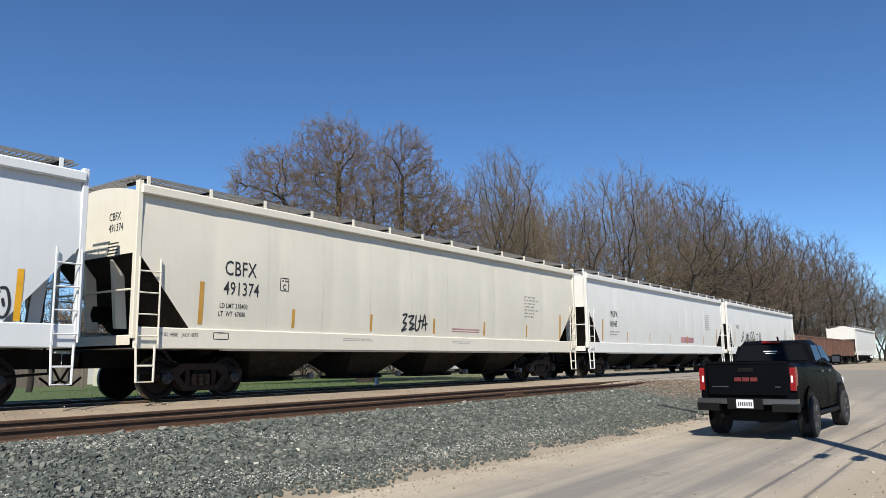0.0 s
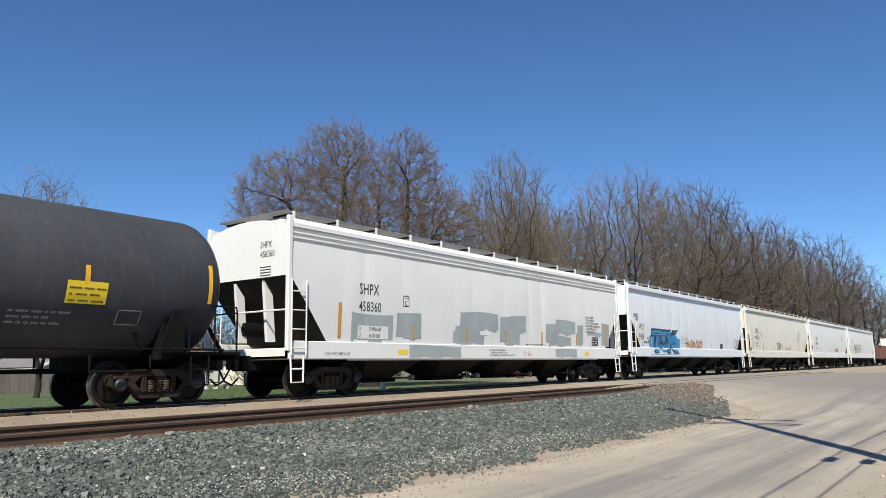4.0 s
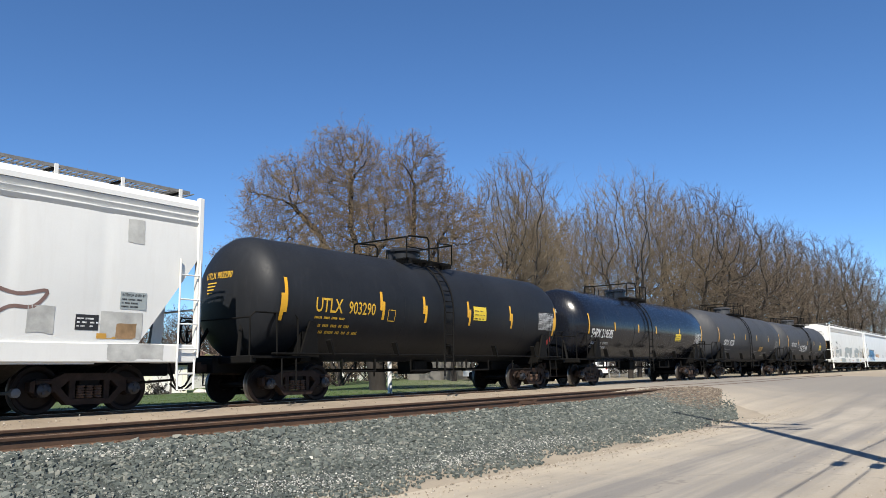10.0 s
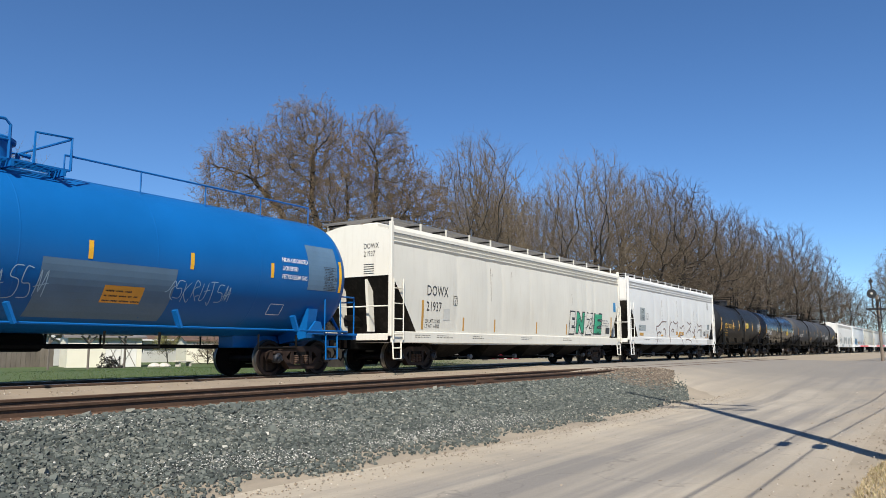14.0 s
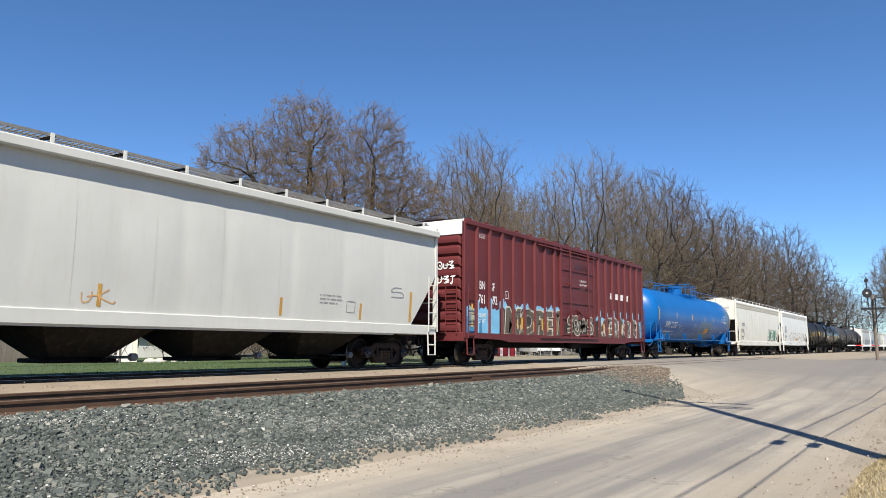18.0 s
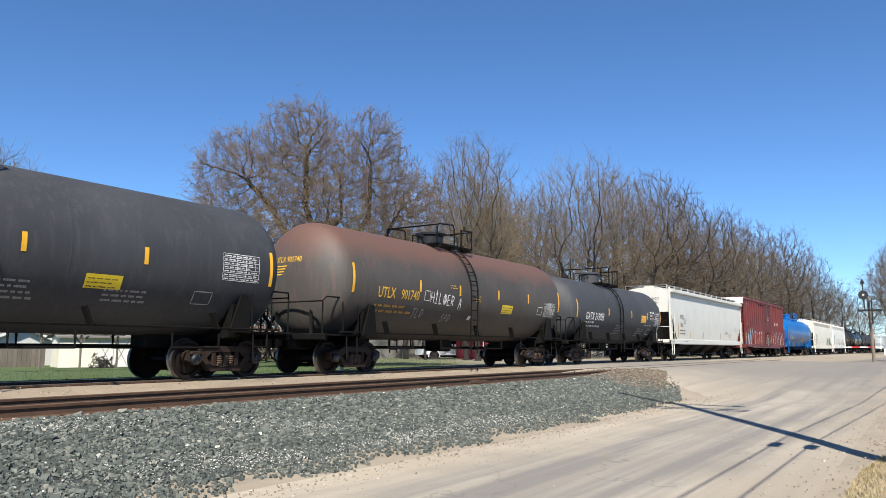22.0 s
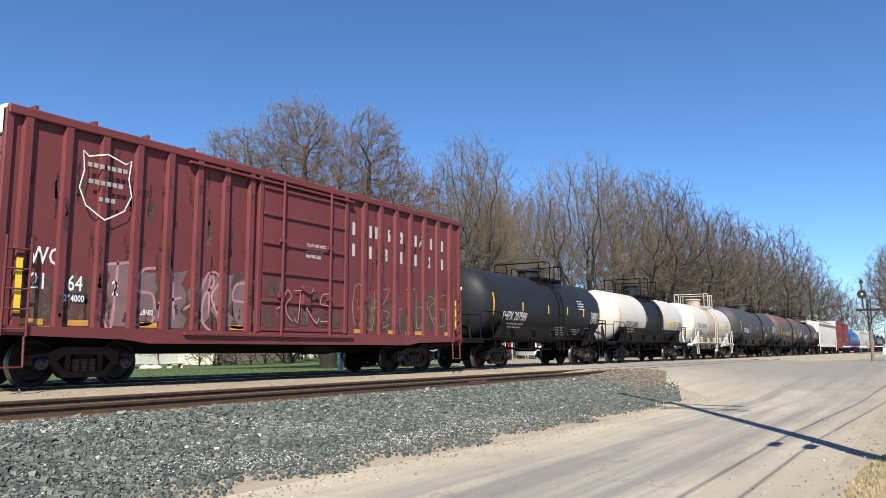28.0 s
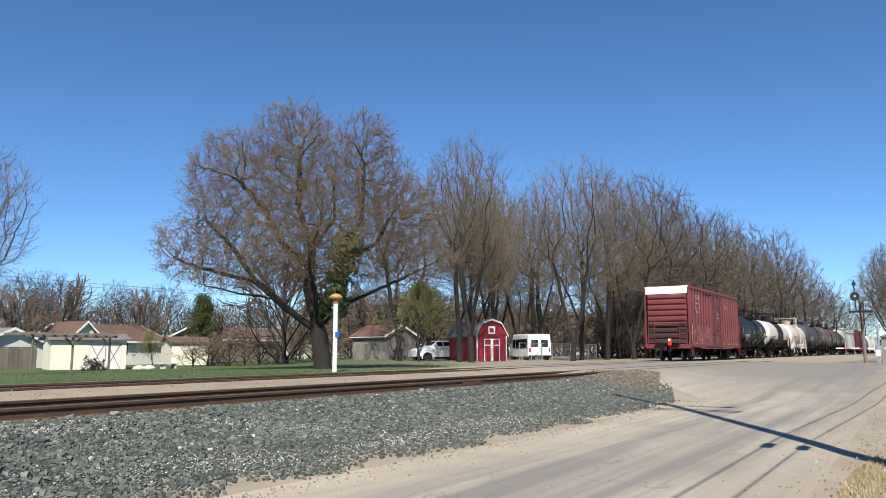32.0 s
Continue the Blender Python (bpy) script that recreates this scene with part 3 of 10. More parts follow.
def ladder(car, x0, x1, y, z0, z1, rungs, material, r=0.022, name="ladder", stand=0.0):
    s = Shape()
    for x in (x0, x1):
        s.tube([(x, y, z0), (x, y, z1)], r, 6)
    for k in range(rungs):
        z = z0 + (z1 - z0) * (k + 0.35) / rungs
        s.tube([(x0, y - stand, z), (x1, y - stand, z)], r * 0.8, 6)
    return part(name, s, material, car)


RAIL_Z, MAIN_Y = 0.80, 15.4
TRAIN = []


def car_at(name, rear, front, label, category, group="cars of the freight train"):
    c = thing(name, pose((rear + front) / 2, MAIN_Y, RAIL_Z), label, category, group)
    TRAIN.append((c, (rear + front) / 2))
    return c


CAPSTAN = mat("pale_capstan_paint", (0.1000, 0.1100, 0.1200), 0.5, var=0.2, bump=0.03)


def hopper(rear, front, paint, label, top=4.60, eave=4.25, knee=3.0, sill=(1.06, 1.50), cut=1.35, ridges=False, bays=4, base=None, lip=0.0):
    """A covered hopper car: curved sides, ends that slope in, bays below, walkway and ladders."""
    car = car_at("hopper_car", rear, front, label, "hopper car")
    L, base = front - rear, base or paint
    h = L / 2
    lo, hi = sill

    def wide(z):
        t = (z - hi) / (eave - hi)
        return 1.53 + 0.075 * math.sin(math.pi * min(1, max(0, t * 0.9 + 0.05)))

    rnd = random.Random(int(L * 100))
    seams, at = [], 1.9
    while at < L - 1.2:                               # weld seams, drawn in a little
        seams.append((at, rnd.uniform(0.007, 0.027), rnd.uniform(0.18, 0.42)))
        at += rnd.uniform(0.75, 2.3)

    def drawn(u, v):
        t = min(1.0, max(0.0, (v - hi) / (eave - hi)))
        return (0.35 + 0.65 * math.sin(math.pi * t)) * sum(d * math.exp(-abs(u - a) / w * (1.0 if u < a else 1.9)) for a, d, w in seams)

    def skin(u, v):
        return Vector((u - h, -wide(v) - 0.006 + drawn(u, v), v))

    # shell: stations along the car, each a section from the lower edge up over the roof
    xs = [-h, -h + cut * 0.5, -h + cut] + [-h + cut + (L - 2 * cut) * k / 170 for k in range(1, 170)] + [h - cut, h - cut * 0.5, h]
    rows = []
    for x in xs:
        d = min(x + h, h - x)
        zb = knee + (hi - 0.05 - knee) * min(1, d / cut)
        sec = []
        for k in range(9):
            z = zb + (eave - zb) * k / 8
            sec.append((x, -wide(z) + drawn(x + h, z), z))
        for k in range(1, 10):
            a = k / 10
            sec.append((x, -wide(eave) + 2 * wide(eave) * a, eave + (top - 0.1 - eave) * math.sin(math.pi * a) ** 0.8))
        for k in range(8, -1, -1):
            z = zb + (eave - zb) * k / 8
            sec.append((x, wide(z), z))
        rows.append(sec)
    s = Shape().grid(rows)
    n = len(rows[0])
    s.f.append(tuple(range(n)))
    s.f.append(tuple((len(rows) - 1) * n + k for k in range(n))[::-1])
    for i in range(len(rows) - 1):
        s.f.append((i * n, (i + 1) * n, (i + 1) * n + n - 1, i * n + n - 1))
    body = part("body", s, paint, car, "", 35)
    body.data.materials.append(SHADEGRIME)                 # shade on the slope sheets, put into their colour
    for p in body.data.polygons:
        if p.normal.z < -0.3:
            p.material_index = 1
    # eave chord, and longitudinal ridges below it where the car has them
    for sy in (-1, 1):
        c = Shape().box(-h, h, min(sy * 1.515, sy * (1.665 + lip)), max(sy * 1.515, sy * (1.665 + lip)), eave - 0.05, eave + 0.16, 0.03)
        if ridges:
            c = Shape().plate([(sy * 1.48, eave - 0.05), (sy * 1.605, eave - 0.05), (sy * 1.60, eave + 0.05), (sy * 1.48, eave + 0.19)], -h, h, "x")
        part("roof_chord", c, paint, car)
        if ridges:
            for k in range(3):
                z = eave - 0.055 - 0.125 * k
                w = wide(z - 0.05)
                part("side_ridge", Shape().plate([(sy * (w - 0.03), z), (sy * (w + 0.042), z - 0.006), (sy * (w + 0.042), z - 0.02), (sy * (w + 0.002), z - 0.105), (sy * (w - 0.03), z - 0.105)], -h + 0.02, h - 0.02, "x"), paint, car)
        part("side_sill", Shape().box(-h, h, sy * 1.53 - 0.07, sy * 1.53 + 0.09, lo, hi, 0.02).box(-h + 2.2, h - 2.2, sy * 1.53 - 0.02, sy * 1.53 + 0.12, lo - 0.03, lo + 0.05), base, car)
    # bays
    y0 = 2.75
    step = (L - 2 * y0) / bays
    for b in range(bays):
        a, z = -h + y0 + step * b, -h + y0 + step * (b + 1)
        m = (a + z) / 2
        q = Shape()
        t0, t1 = [(a + 0.42, 1.28), (z - 0.42, 1.28)], [(m - 0.6, 0.36), (m + 0.6, 0.36)]
        vs = [(x, sy * w, lo + 0.06) for sy in (-1, 1) for x, w in t0] + [(x, sy * w, 0.38) for sy in (-1, 1) for x, w in t1]
        q.add(vs, [(0, 1, 5, 4), (2, 3, 7, 6), (0, 4, 6, 2), (1, 3, 7, 5), (4, 5, 7, 6), (0, 2, 3, 1)])
        # the bay's near-black colour stands for the shade under the sill
        bay = part("hopper_bay", q, SHADEGRIME, car, "sloping steel discharge bay")
        g = Shape().box(m - 0.8, m + 0.8, -0.5, 0.5, 0.30, 0.39, 0.02).tube([(m + 0.2, -0.95, 0.36), (m + 0.2, 0.95, 0.36)], 0.035, 6)
        part("outlet_gate", g, STEEL_DARK, bay)
        part("gate_capstan", Shape().lathe([(-1.22, 0.03), (-1.2, 0.085), (-1.08, 0.085)], (m + 0.75, 0, 0.42), "y", 10).tube([(m + 0.75, -1.1, 0.42), (m + 0.75, -0.3, 0.40)], 0.03, 6), CAPSTAN, bay)
    for sx in (-1, 1):
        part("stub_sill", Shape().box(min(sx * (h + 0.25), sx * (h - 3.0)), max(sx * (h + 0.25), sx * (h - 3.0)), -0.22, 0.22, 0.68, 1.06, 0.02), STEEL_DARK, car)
    # ends
    for sx in (-1, 1):
        e = sx * h
        fr = Shape().box(min(e, e - sx * 0.22), max(e, e - sx * 0.22), -1.58, 1.58, lo, lo + 0.28, 0.02).box(min(e, e - sx * 1.5), max(e, e - sx * 1.5), -1.5, 1.5, lo + 0.02, lo + 0.08)
        part("end_platform", fr, base, car)
        for sy in (-1, 1):
            part("corner_post", Shape().box(e - 0.06, e + 0.06, sy * 1.56 - 0.06, sy * 1.56 + 0.06, lo + 0.2, top - 0.12, 0.012), paint, car)
            part("end_brace", Shape().plate([(e - sx * 0.05, knee), (e - sx * 0.3, knee), (e - sx * 0.45, hi), (e - sx * 0.2, hi)], sy * 0.55 - 0.05, sy * 0.55 + 0.05), paint, car)
            ladder(car, e - sx * 0.02, e - sx * 0.5, sy * 1.66, lo + 0.1, knee - 0.1, 4, base, 0.02)
            st = Shape().tube([(e - sx * 0.05, sy * 1.6, lo + 0.05), (e - sx * 0.07, sy * 1.62, 0.4), (e - sx * 0.45, sy * 1.62, 0.4), (e - sx * 0.47, sy * 1.6, lo + 0.05)], 0.025, 6)
            st.tube([(e - sx * 0.06, sy * 1.61, 0.72), (e - sx * 0.46, sy * 1.61, 0.72)], 0.022, 6)
            part("stirrup_step", st, base, car)
        part("end_handrail", Shape().tube([(e + sx * 0.04, -1.5, hi + 0.75), (e + sx * 0.06, 1.5, hi + 0.75)], 0.022, 6), base, car)
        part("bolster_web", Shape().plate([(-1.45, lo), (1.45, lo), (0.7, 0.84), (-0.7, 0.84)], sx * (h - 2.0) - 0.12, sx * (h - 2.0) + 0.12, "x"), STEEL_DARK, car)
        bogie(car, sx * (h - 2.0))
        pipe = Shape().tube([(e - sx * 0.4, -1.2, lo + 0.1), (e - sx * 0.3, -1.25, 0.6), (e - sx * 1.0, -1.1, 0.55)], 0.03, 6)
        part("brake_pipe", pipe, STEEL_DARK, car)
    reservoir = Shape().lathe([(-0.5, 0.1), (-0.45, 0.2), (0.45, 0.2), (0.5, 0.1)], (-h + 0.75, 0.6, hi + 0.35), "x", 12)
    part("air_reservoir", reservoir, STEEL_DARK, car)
    couplers(car, h + 0.3)
    # walkway along the roof
    zw = top + 0.02
    for sy in (-1, 1):
        g = Shape()
        for k in range(3):
            y = sy * (0.62 + 0.3 * k)
            g.box(-h + 0.1, h - 0.1, y - 0.008, y + 0.008, zw, zw + 0.032)
        for k in range(int(L / 0.11)):
            x = -h + 0.2 + 0.11 * k
            g.box(x - 0.018, x + 0.018, sy * 0.92 - 0.33, sy * 0.92 + 0.33, zw + 0.005, zw + 0.024)
        g.box(-h + 0.1, h - 0.1, sy * 1.29 - 0.012, sy * 1.29 + 0.012, zw - 0.015, zw + 0.045)
        part("running_board", g, GRATE, car, "galvanised grating walkway")
        for k in range(13):
            x = -h + 0.35 + (L - 0.7) * k / 12
            part("walkway_bracket", Shape().box(x - 0.035, x + 0.035, min(sy * 1.305, sy * 1.335), max(sy * 1.305, sy * 1.335), eave + 0.02, zw + 0.05), paint, car)
            part("walkway_bearer", Shape().box(x - 0.025, x + 0.025, min(sy * 0.55, sy * 1.31), max(sy * 0.55, sy * 1.31), zw - 0.05, zw - 0.002), STEEL_DARK, car)
    for sx in (-1, 1):
        g = Shape()
        for k in range(5):
            x = sx * (h - 0.1 - 0.1 * k)
            g.box(x - 0.012, x + 0.012, -1.25, 1.25, zw, zw + 0.035)
        part("cross_walk", g, GRATE, car)
    hatch = Shape().box(-0.75, 0.75, -0.32, 0.32, top - 0.14, top + 0.08, 0.04).mesh("hatch_cover")
    for k in range(9):
        part("hatch_cover", hatch, paint, car, at=pose(-h + 1.6 + (L - 3.2) * k / 8, 0, 0))
    return car, skin, L


def tank(a, z, paint, label, R=1.55, dome_at=0.5, strip=YELLOW, frame_mat=None, dome_mat=None, kind="", strips=(0.0, 0.224, 0.45, 0.634, 0.81, 1.0), rail_mat=None, rail=0.62, dome=0.30, seams=True, ladder_at=0.18, deck=1.15):
    """A tank car between the seams a and z: shell with domed heads, saddles, side rails, top platform, ladders."""
    car = car_at("tank_car", a - 1.35, z + 1.35, label, "tank car")
    L = z - a
    h, zc = L / 2, 1.0 + R
    head = R * 0.5
    frame_mat, dome_mat, rail_mat = frame_mat or STEEL_DARK, dome_mat or paint, rail_mat or STEEL_DARK

    def skin(u, v):
        w = max(-0.98, min(0.98, (v - zc) / R))
        return Vector((u - h, -(R + 0.007) * math.sqrt(1 - w * w), zc + (R + 0.007) * w))

    prof = []
    for k in range(9):
        t = k / 8 * math.pi / 2
        prof.append((-h - head * math.cos(t), max(0.02, R * math.sin(t))))
    rings = max(6, int(L / 1.6))
    for k in range(1, rings):
        prof.append((-h + L * k / rings, R))
    for k in range(9):
        t = math.pi / 2 - k / 8 * math.pi / 2
        prof.append((h + head * math.cos(t), max(0.02, R * math.sin(t))))
    shell = part("tank_shell", Shape().lathe(prof, (0, 0, zc), "x", 56), paint, car, "", 30)
    for k in range(1, 6) if seams else ():
        x = -h + L * k / 6
        part("seam_band", Shape().lathe([(x - 0.016, R + 0.0005), (x - 0.008, R + 0.003), (x + 0.008, R + 0.003), (x + 0.016, R + 0.0005)], (0, 0, zc), "x", 56), paint, shell, "", 30)
    for t in strips:
        x = L * t
        hi = 0.47 if t in (0.0, 1.0) else 0.21
        patch(car, skin, x - 0.05, x + 0.05, zc - (0.42 if t in (0.0, 1.0) else 0.2), zc - 0.05 + hi, strip, "reflective_strip")
    for sx in (-1, 1):
        e = sx * (h + 0.1)
        stub = Shape().box(min(e - sx * 2.6, e + sx * 1.0), max(e - sx * 2.6, e + sx * 1.0), -0.28, 0.28, 0.72, 1.08, 0.02)
        stub.box(e + sx * 0.75 - 0.08, e + sx * 0.75 + 0.08, -1.45, 1.45, 0.94, 1.12, 0.02).box(min(e - sx * 0.9, e + sx * 0.8), max(e - sx * 0.9, e + sx * 0.8), -1.5, 1.5, 1.06, 1.11)
        part("stub_sill", stub, frame_mat, car)
        bx = sx * (h - 0.85)
        for sy in (-1, 1):
            sad = Shape()
            pts = [(sy * 1.35, 0.98), (sy * 0.4, 0.82), (sy * 0.3, 1.1)] + [(sy * (R + 0.01) * math.sin(q), zc - (R + 0.01) * math.cos(q)) for q in (0.25, 0.5, 0.75, 1.0)] + [(sy * (R + 0.10) * math.sin(1.0), zc - (R + 0.02) * math.cos(1.0))]
            sad.plate(pts, bx - 0.16, bx + 0.16, "x")
            part("bolster_saddle", sad, frame_mat, car)
        for sy in (-1, 1):
            gus = Shape().plate([(bx - 0.32, 1.08), (bx + 0.32, 1.08), (bx + 0.2, 1.95 if paint is not BLUE else 1.4), (bx + 0.02, 1.98 if paint is not BLUE else 1.42)], sy * (R * 0.93) - 0.03, sy * (R * 0.93) + 0.03)
            part("saddle_gusset", gus, frame_mat, car)
        bogie(car, bx)
        # end cage: rails round the head, ladder loops, steps
        c = Shape()
        for sy in (-1, 1):
            c.tube([(e - sx * 0.55, sy * 1.5, 1.1), (e - sx * 0.55, sy * 1.5, 2.0), (e - sx * 0.45, sy * 1.48, 2.12), (e + sx * 0.72, sy * 1.42, 2.12), (e + sx * 0.8, sy * 1.36, 2.0), (e + sx * 0.8, sy * 1.36, 1.1)], 0.022, 6)
            c.tube([(e + sx * 0.1, sy * 1.5, 1.1), (e + sx * 0.1, sy * 1.47, 2.12)], 0.02, 6)
            c.tube([(e - sx * 0.5, sy * 1.5, 1.06), (e - sx * 0.5, sy * 1.52, 0.42), (e - sx * 0.05, sy * 1.52, 0.42), (e - sx * 0.05, sy * 1.5, 1.06)], 0.022, 6)
            c.tube([(e - sx * 0.5, sy * 1.51, 0.74), (e - sx * 0.05, sy * 1.51, 0.74)], 0.02, 6)
        c.tube([(e + sx * 0.8, -1.36, 2.0), (e + sx * 0.8, 1.36, 2.0)], 0.02, 6)
        part("end_handrail", c, rail_mat, car)
        for sy in (-1, 1):
            part("end_brace", Shape().tube([(e + sx * 0.75, sy * 0.9, 1.1), (e + sx * 0.3, sy * 0.45, 2.3)], 0.05, 6), frame_mat, car)
    # walk rails along both sides with slanted stays
    for sy in (-1, 1):
        w = Shape().tube([(-h - 0.4, sy * 1.55, 1.16), (h + 0.4, sy * 1.55, 1.16)], 0.025, 6)
        part("side_rail", w, rail_mat, car)
        for k in range(5):
            x = -h + 1.6 + (L - 3.2) * k / 4
            part("rail_stay", Shape().plate([(x - 0.19, 1.50), (x - 0.14, 1.53), (x + 0.02, 1.15), (x - 0.03, 1.13)], sy * (R - 0.1) - 0.16 * (sy < 0), sy * (R - 0.1) + 0.16 * (sy > 0)), rail_mat, car)
        for k in range(4):
            x = -h + 2.4 + (L - 4.8) * k / 3
            g = Shape().tube([(x, sy * 1.1, 1.05), (x, sy * 1.1, 0.72), (x + 1.3, sy * 1.1, 0.72), (x + 1.3, sy * 1.1, 1.05)], 0.03, 6)
            part("brake_rigging", g, STEEL_DARK, car)
    u = Shape().tube([(-h + 1, 0.3, 0.75), (h - 1, 0.3, 0.75)], 0.05, 6).box(-0.35, 0.35, -0.35, 0.35, 0.62, 1.05, 0.04).lathe([(-1.2, 0.12), (-1.1, 0.22), (-0.2, 0.22), (-0.1, 0.12)], (1.9, 0.7, 0.85), "x", 12)
    part("bottom_outlet", u, STEEL_DARK, car)
    # top: manway dome, platform, railings and the ladder
    dx, zt = -h + L * dome_at, zc + R
    part("dome", Shape().lathe([(-0.12, 0.62), (0.0, 0.62), (0.0, 0.48), (dome, 0.48), (dome + 0.02, 0.55), (dome + 0.08, 0.55), (dome + 0.12, 0.48), (dome + 0.15, 0.2)], (dx, 0, zt), "z", 24), dome_mat, car, "", 40)
    for sy in (-1, 1):
        g = Shape()
        for k in range(5):
            y = sy * (0.62 + 0.11 * k)
            g.box(dx - deck, dx + deck, y - 0.02, y + 0.02, zt - 0.08, zt - 0.04)
        for x in (dx - 1.0, dx, dx + 1.0):
            g.box(x - 0.03, x + 0.03, sy * 0.85 - 0.3, sy * 0.85 + 0.3, zt - 0.2, zt - 0.08)
        part("top_platform", g, frame_mat, car)
    r = Shape()
    for sy in (-1, 1):
        y = sy * 1.08
        r.tube([(dx - deck, y, zt - 0.06), (dx - deck, y, zt + rail - 0.1), (dx - deck + 0.1, y, zt + rail), (dx - 0.15, y, zt + rail + 0.06), (dx - 0.05, y, zt + rail - 0.04), (dx - 0.05, y, zt - 0.06)], 0.028, 6)
        r.tube([(dx + 0.42, y, zt - 0.06), (dx + 0.42, y, zt + rail - 0.06), (dx + deck, y, zt + rail - 0.02), (dx + deck, y, zt - 0.06)], 0.028, 6)
        r.tube([(dx - deck, y, zt + rail * 0.45), (dx - 0.05, y, zt + rail * 0.48)], 0.02, 6)
    for x in (dx - deck, dx + deck):
        r.tube([(x, -1.08, zt + rail - 0.04), (x, 1.08, zt + rail - 0.04)], 0.025, 6)
    part("platform_railing", r, rail_mat, car)
    for sy in (-1, 1) if ladder_at is not None else ():
        la, x0 = Shape(), dx + ladder_at
        arc = [(sy * (R + 0.09) * math.sin(q), zc + (R + 0.09) * math.cos(q)) for q in [0.55 + 1.0 * k / 7 for k in range(8)]] + [(sy * (R + 0.09), zc - 0.2), (sy * (R + 0.06), 1.2), (sy * (R + 0.06), 0.55)]
        for x in (x0 - 0.22, x0 + 0.22):
            la.tube([(x, y, z) for y, z in arc], 0.025, 6)
        gone = 0.1
        for (ya, za), (yb, zb) in zip(arc[:-1], arc[1:]):
            far = math.hypot(yb - ya, zb - za)
            while gone < far:
                y, z = ya + (yb - ya) * gone / far, za + (zb - za) * gone / far
                la.tube([(x0 - 0.22, y, z), (x0 + 0.22, y, z)], 0.018, 5)
                gone += 0.34
            gone -= far
        part("side_ladder", la, rail_mat, car)
    part("valve_fitting", Shape().lathe([(0, 0.09), (0.28, 0.09), (0.3, 0.14), (0.36, 0.14), (0.38, 0.05)], (dx - 0.75, -0.1, zt - 0.04), "z", 12), dome_mat, car)
    part("vent_pipe", Shape().tube([(dx + 0.7, 0.1, zt - 0.05), (dx + 0.7, 0.1, zt + 0.35), (dx + 0.95, 0.1, zt + 0.35)], 0.05, 8), dome_mat, car)
    wheel_x = -h - 1.0
    bw = Shape().tube([(wheel_x, 0.9 + 0.28 * math.cos(q), 1.75 + 0.28 * math.sin(q)) for q in [k * 0.4833 for k in range(14)]], 0.022, 6).tube([(wheel_x, 0.9, 1.1), (wheel_x, 0.9, 1.75)], 0.03, 6)
    for k in range(3):
        bw.tube([(wheel_x, 0.9 - 0.27 * math.cos(k * 1.05), 1.75 - 0.27 * math.sin(k * 1.05)), (wheel_x, 0.9 + 0.27 * math.cos(k * 1.05), 1.75 + 0.27 * math.sin(k * 1.05))], 0.014, 5)
    part("brake_wheel", bw, STEEL_DARK, car)
    couplers(car, h + 1.35 - 0.05)
    return car, skin, L


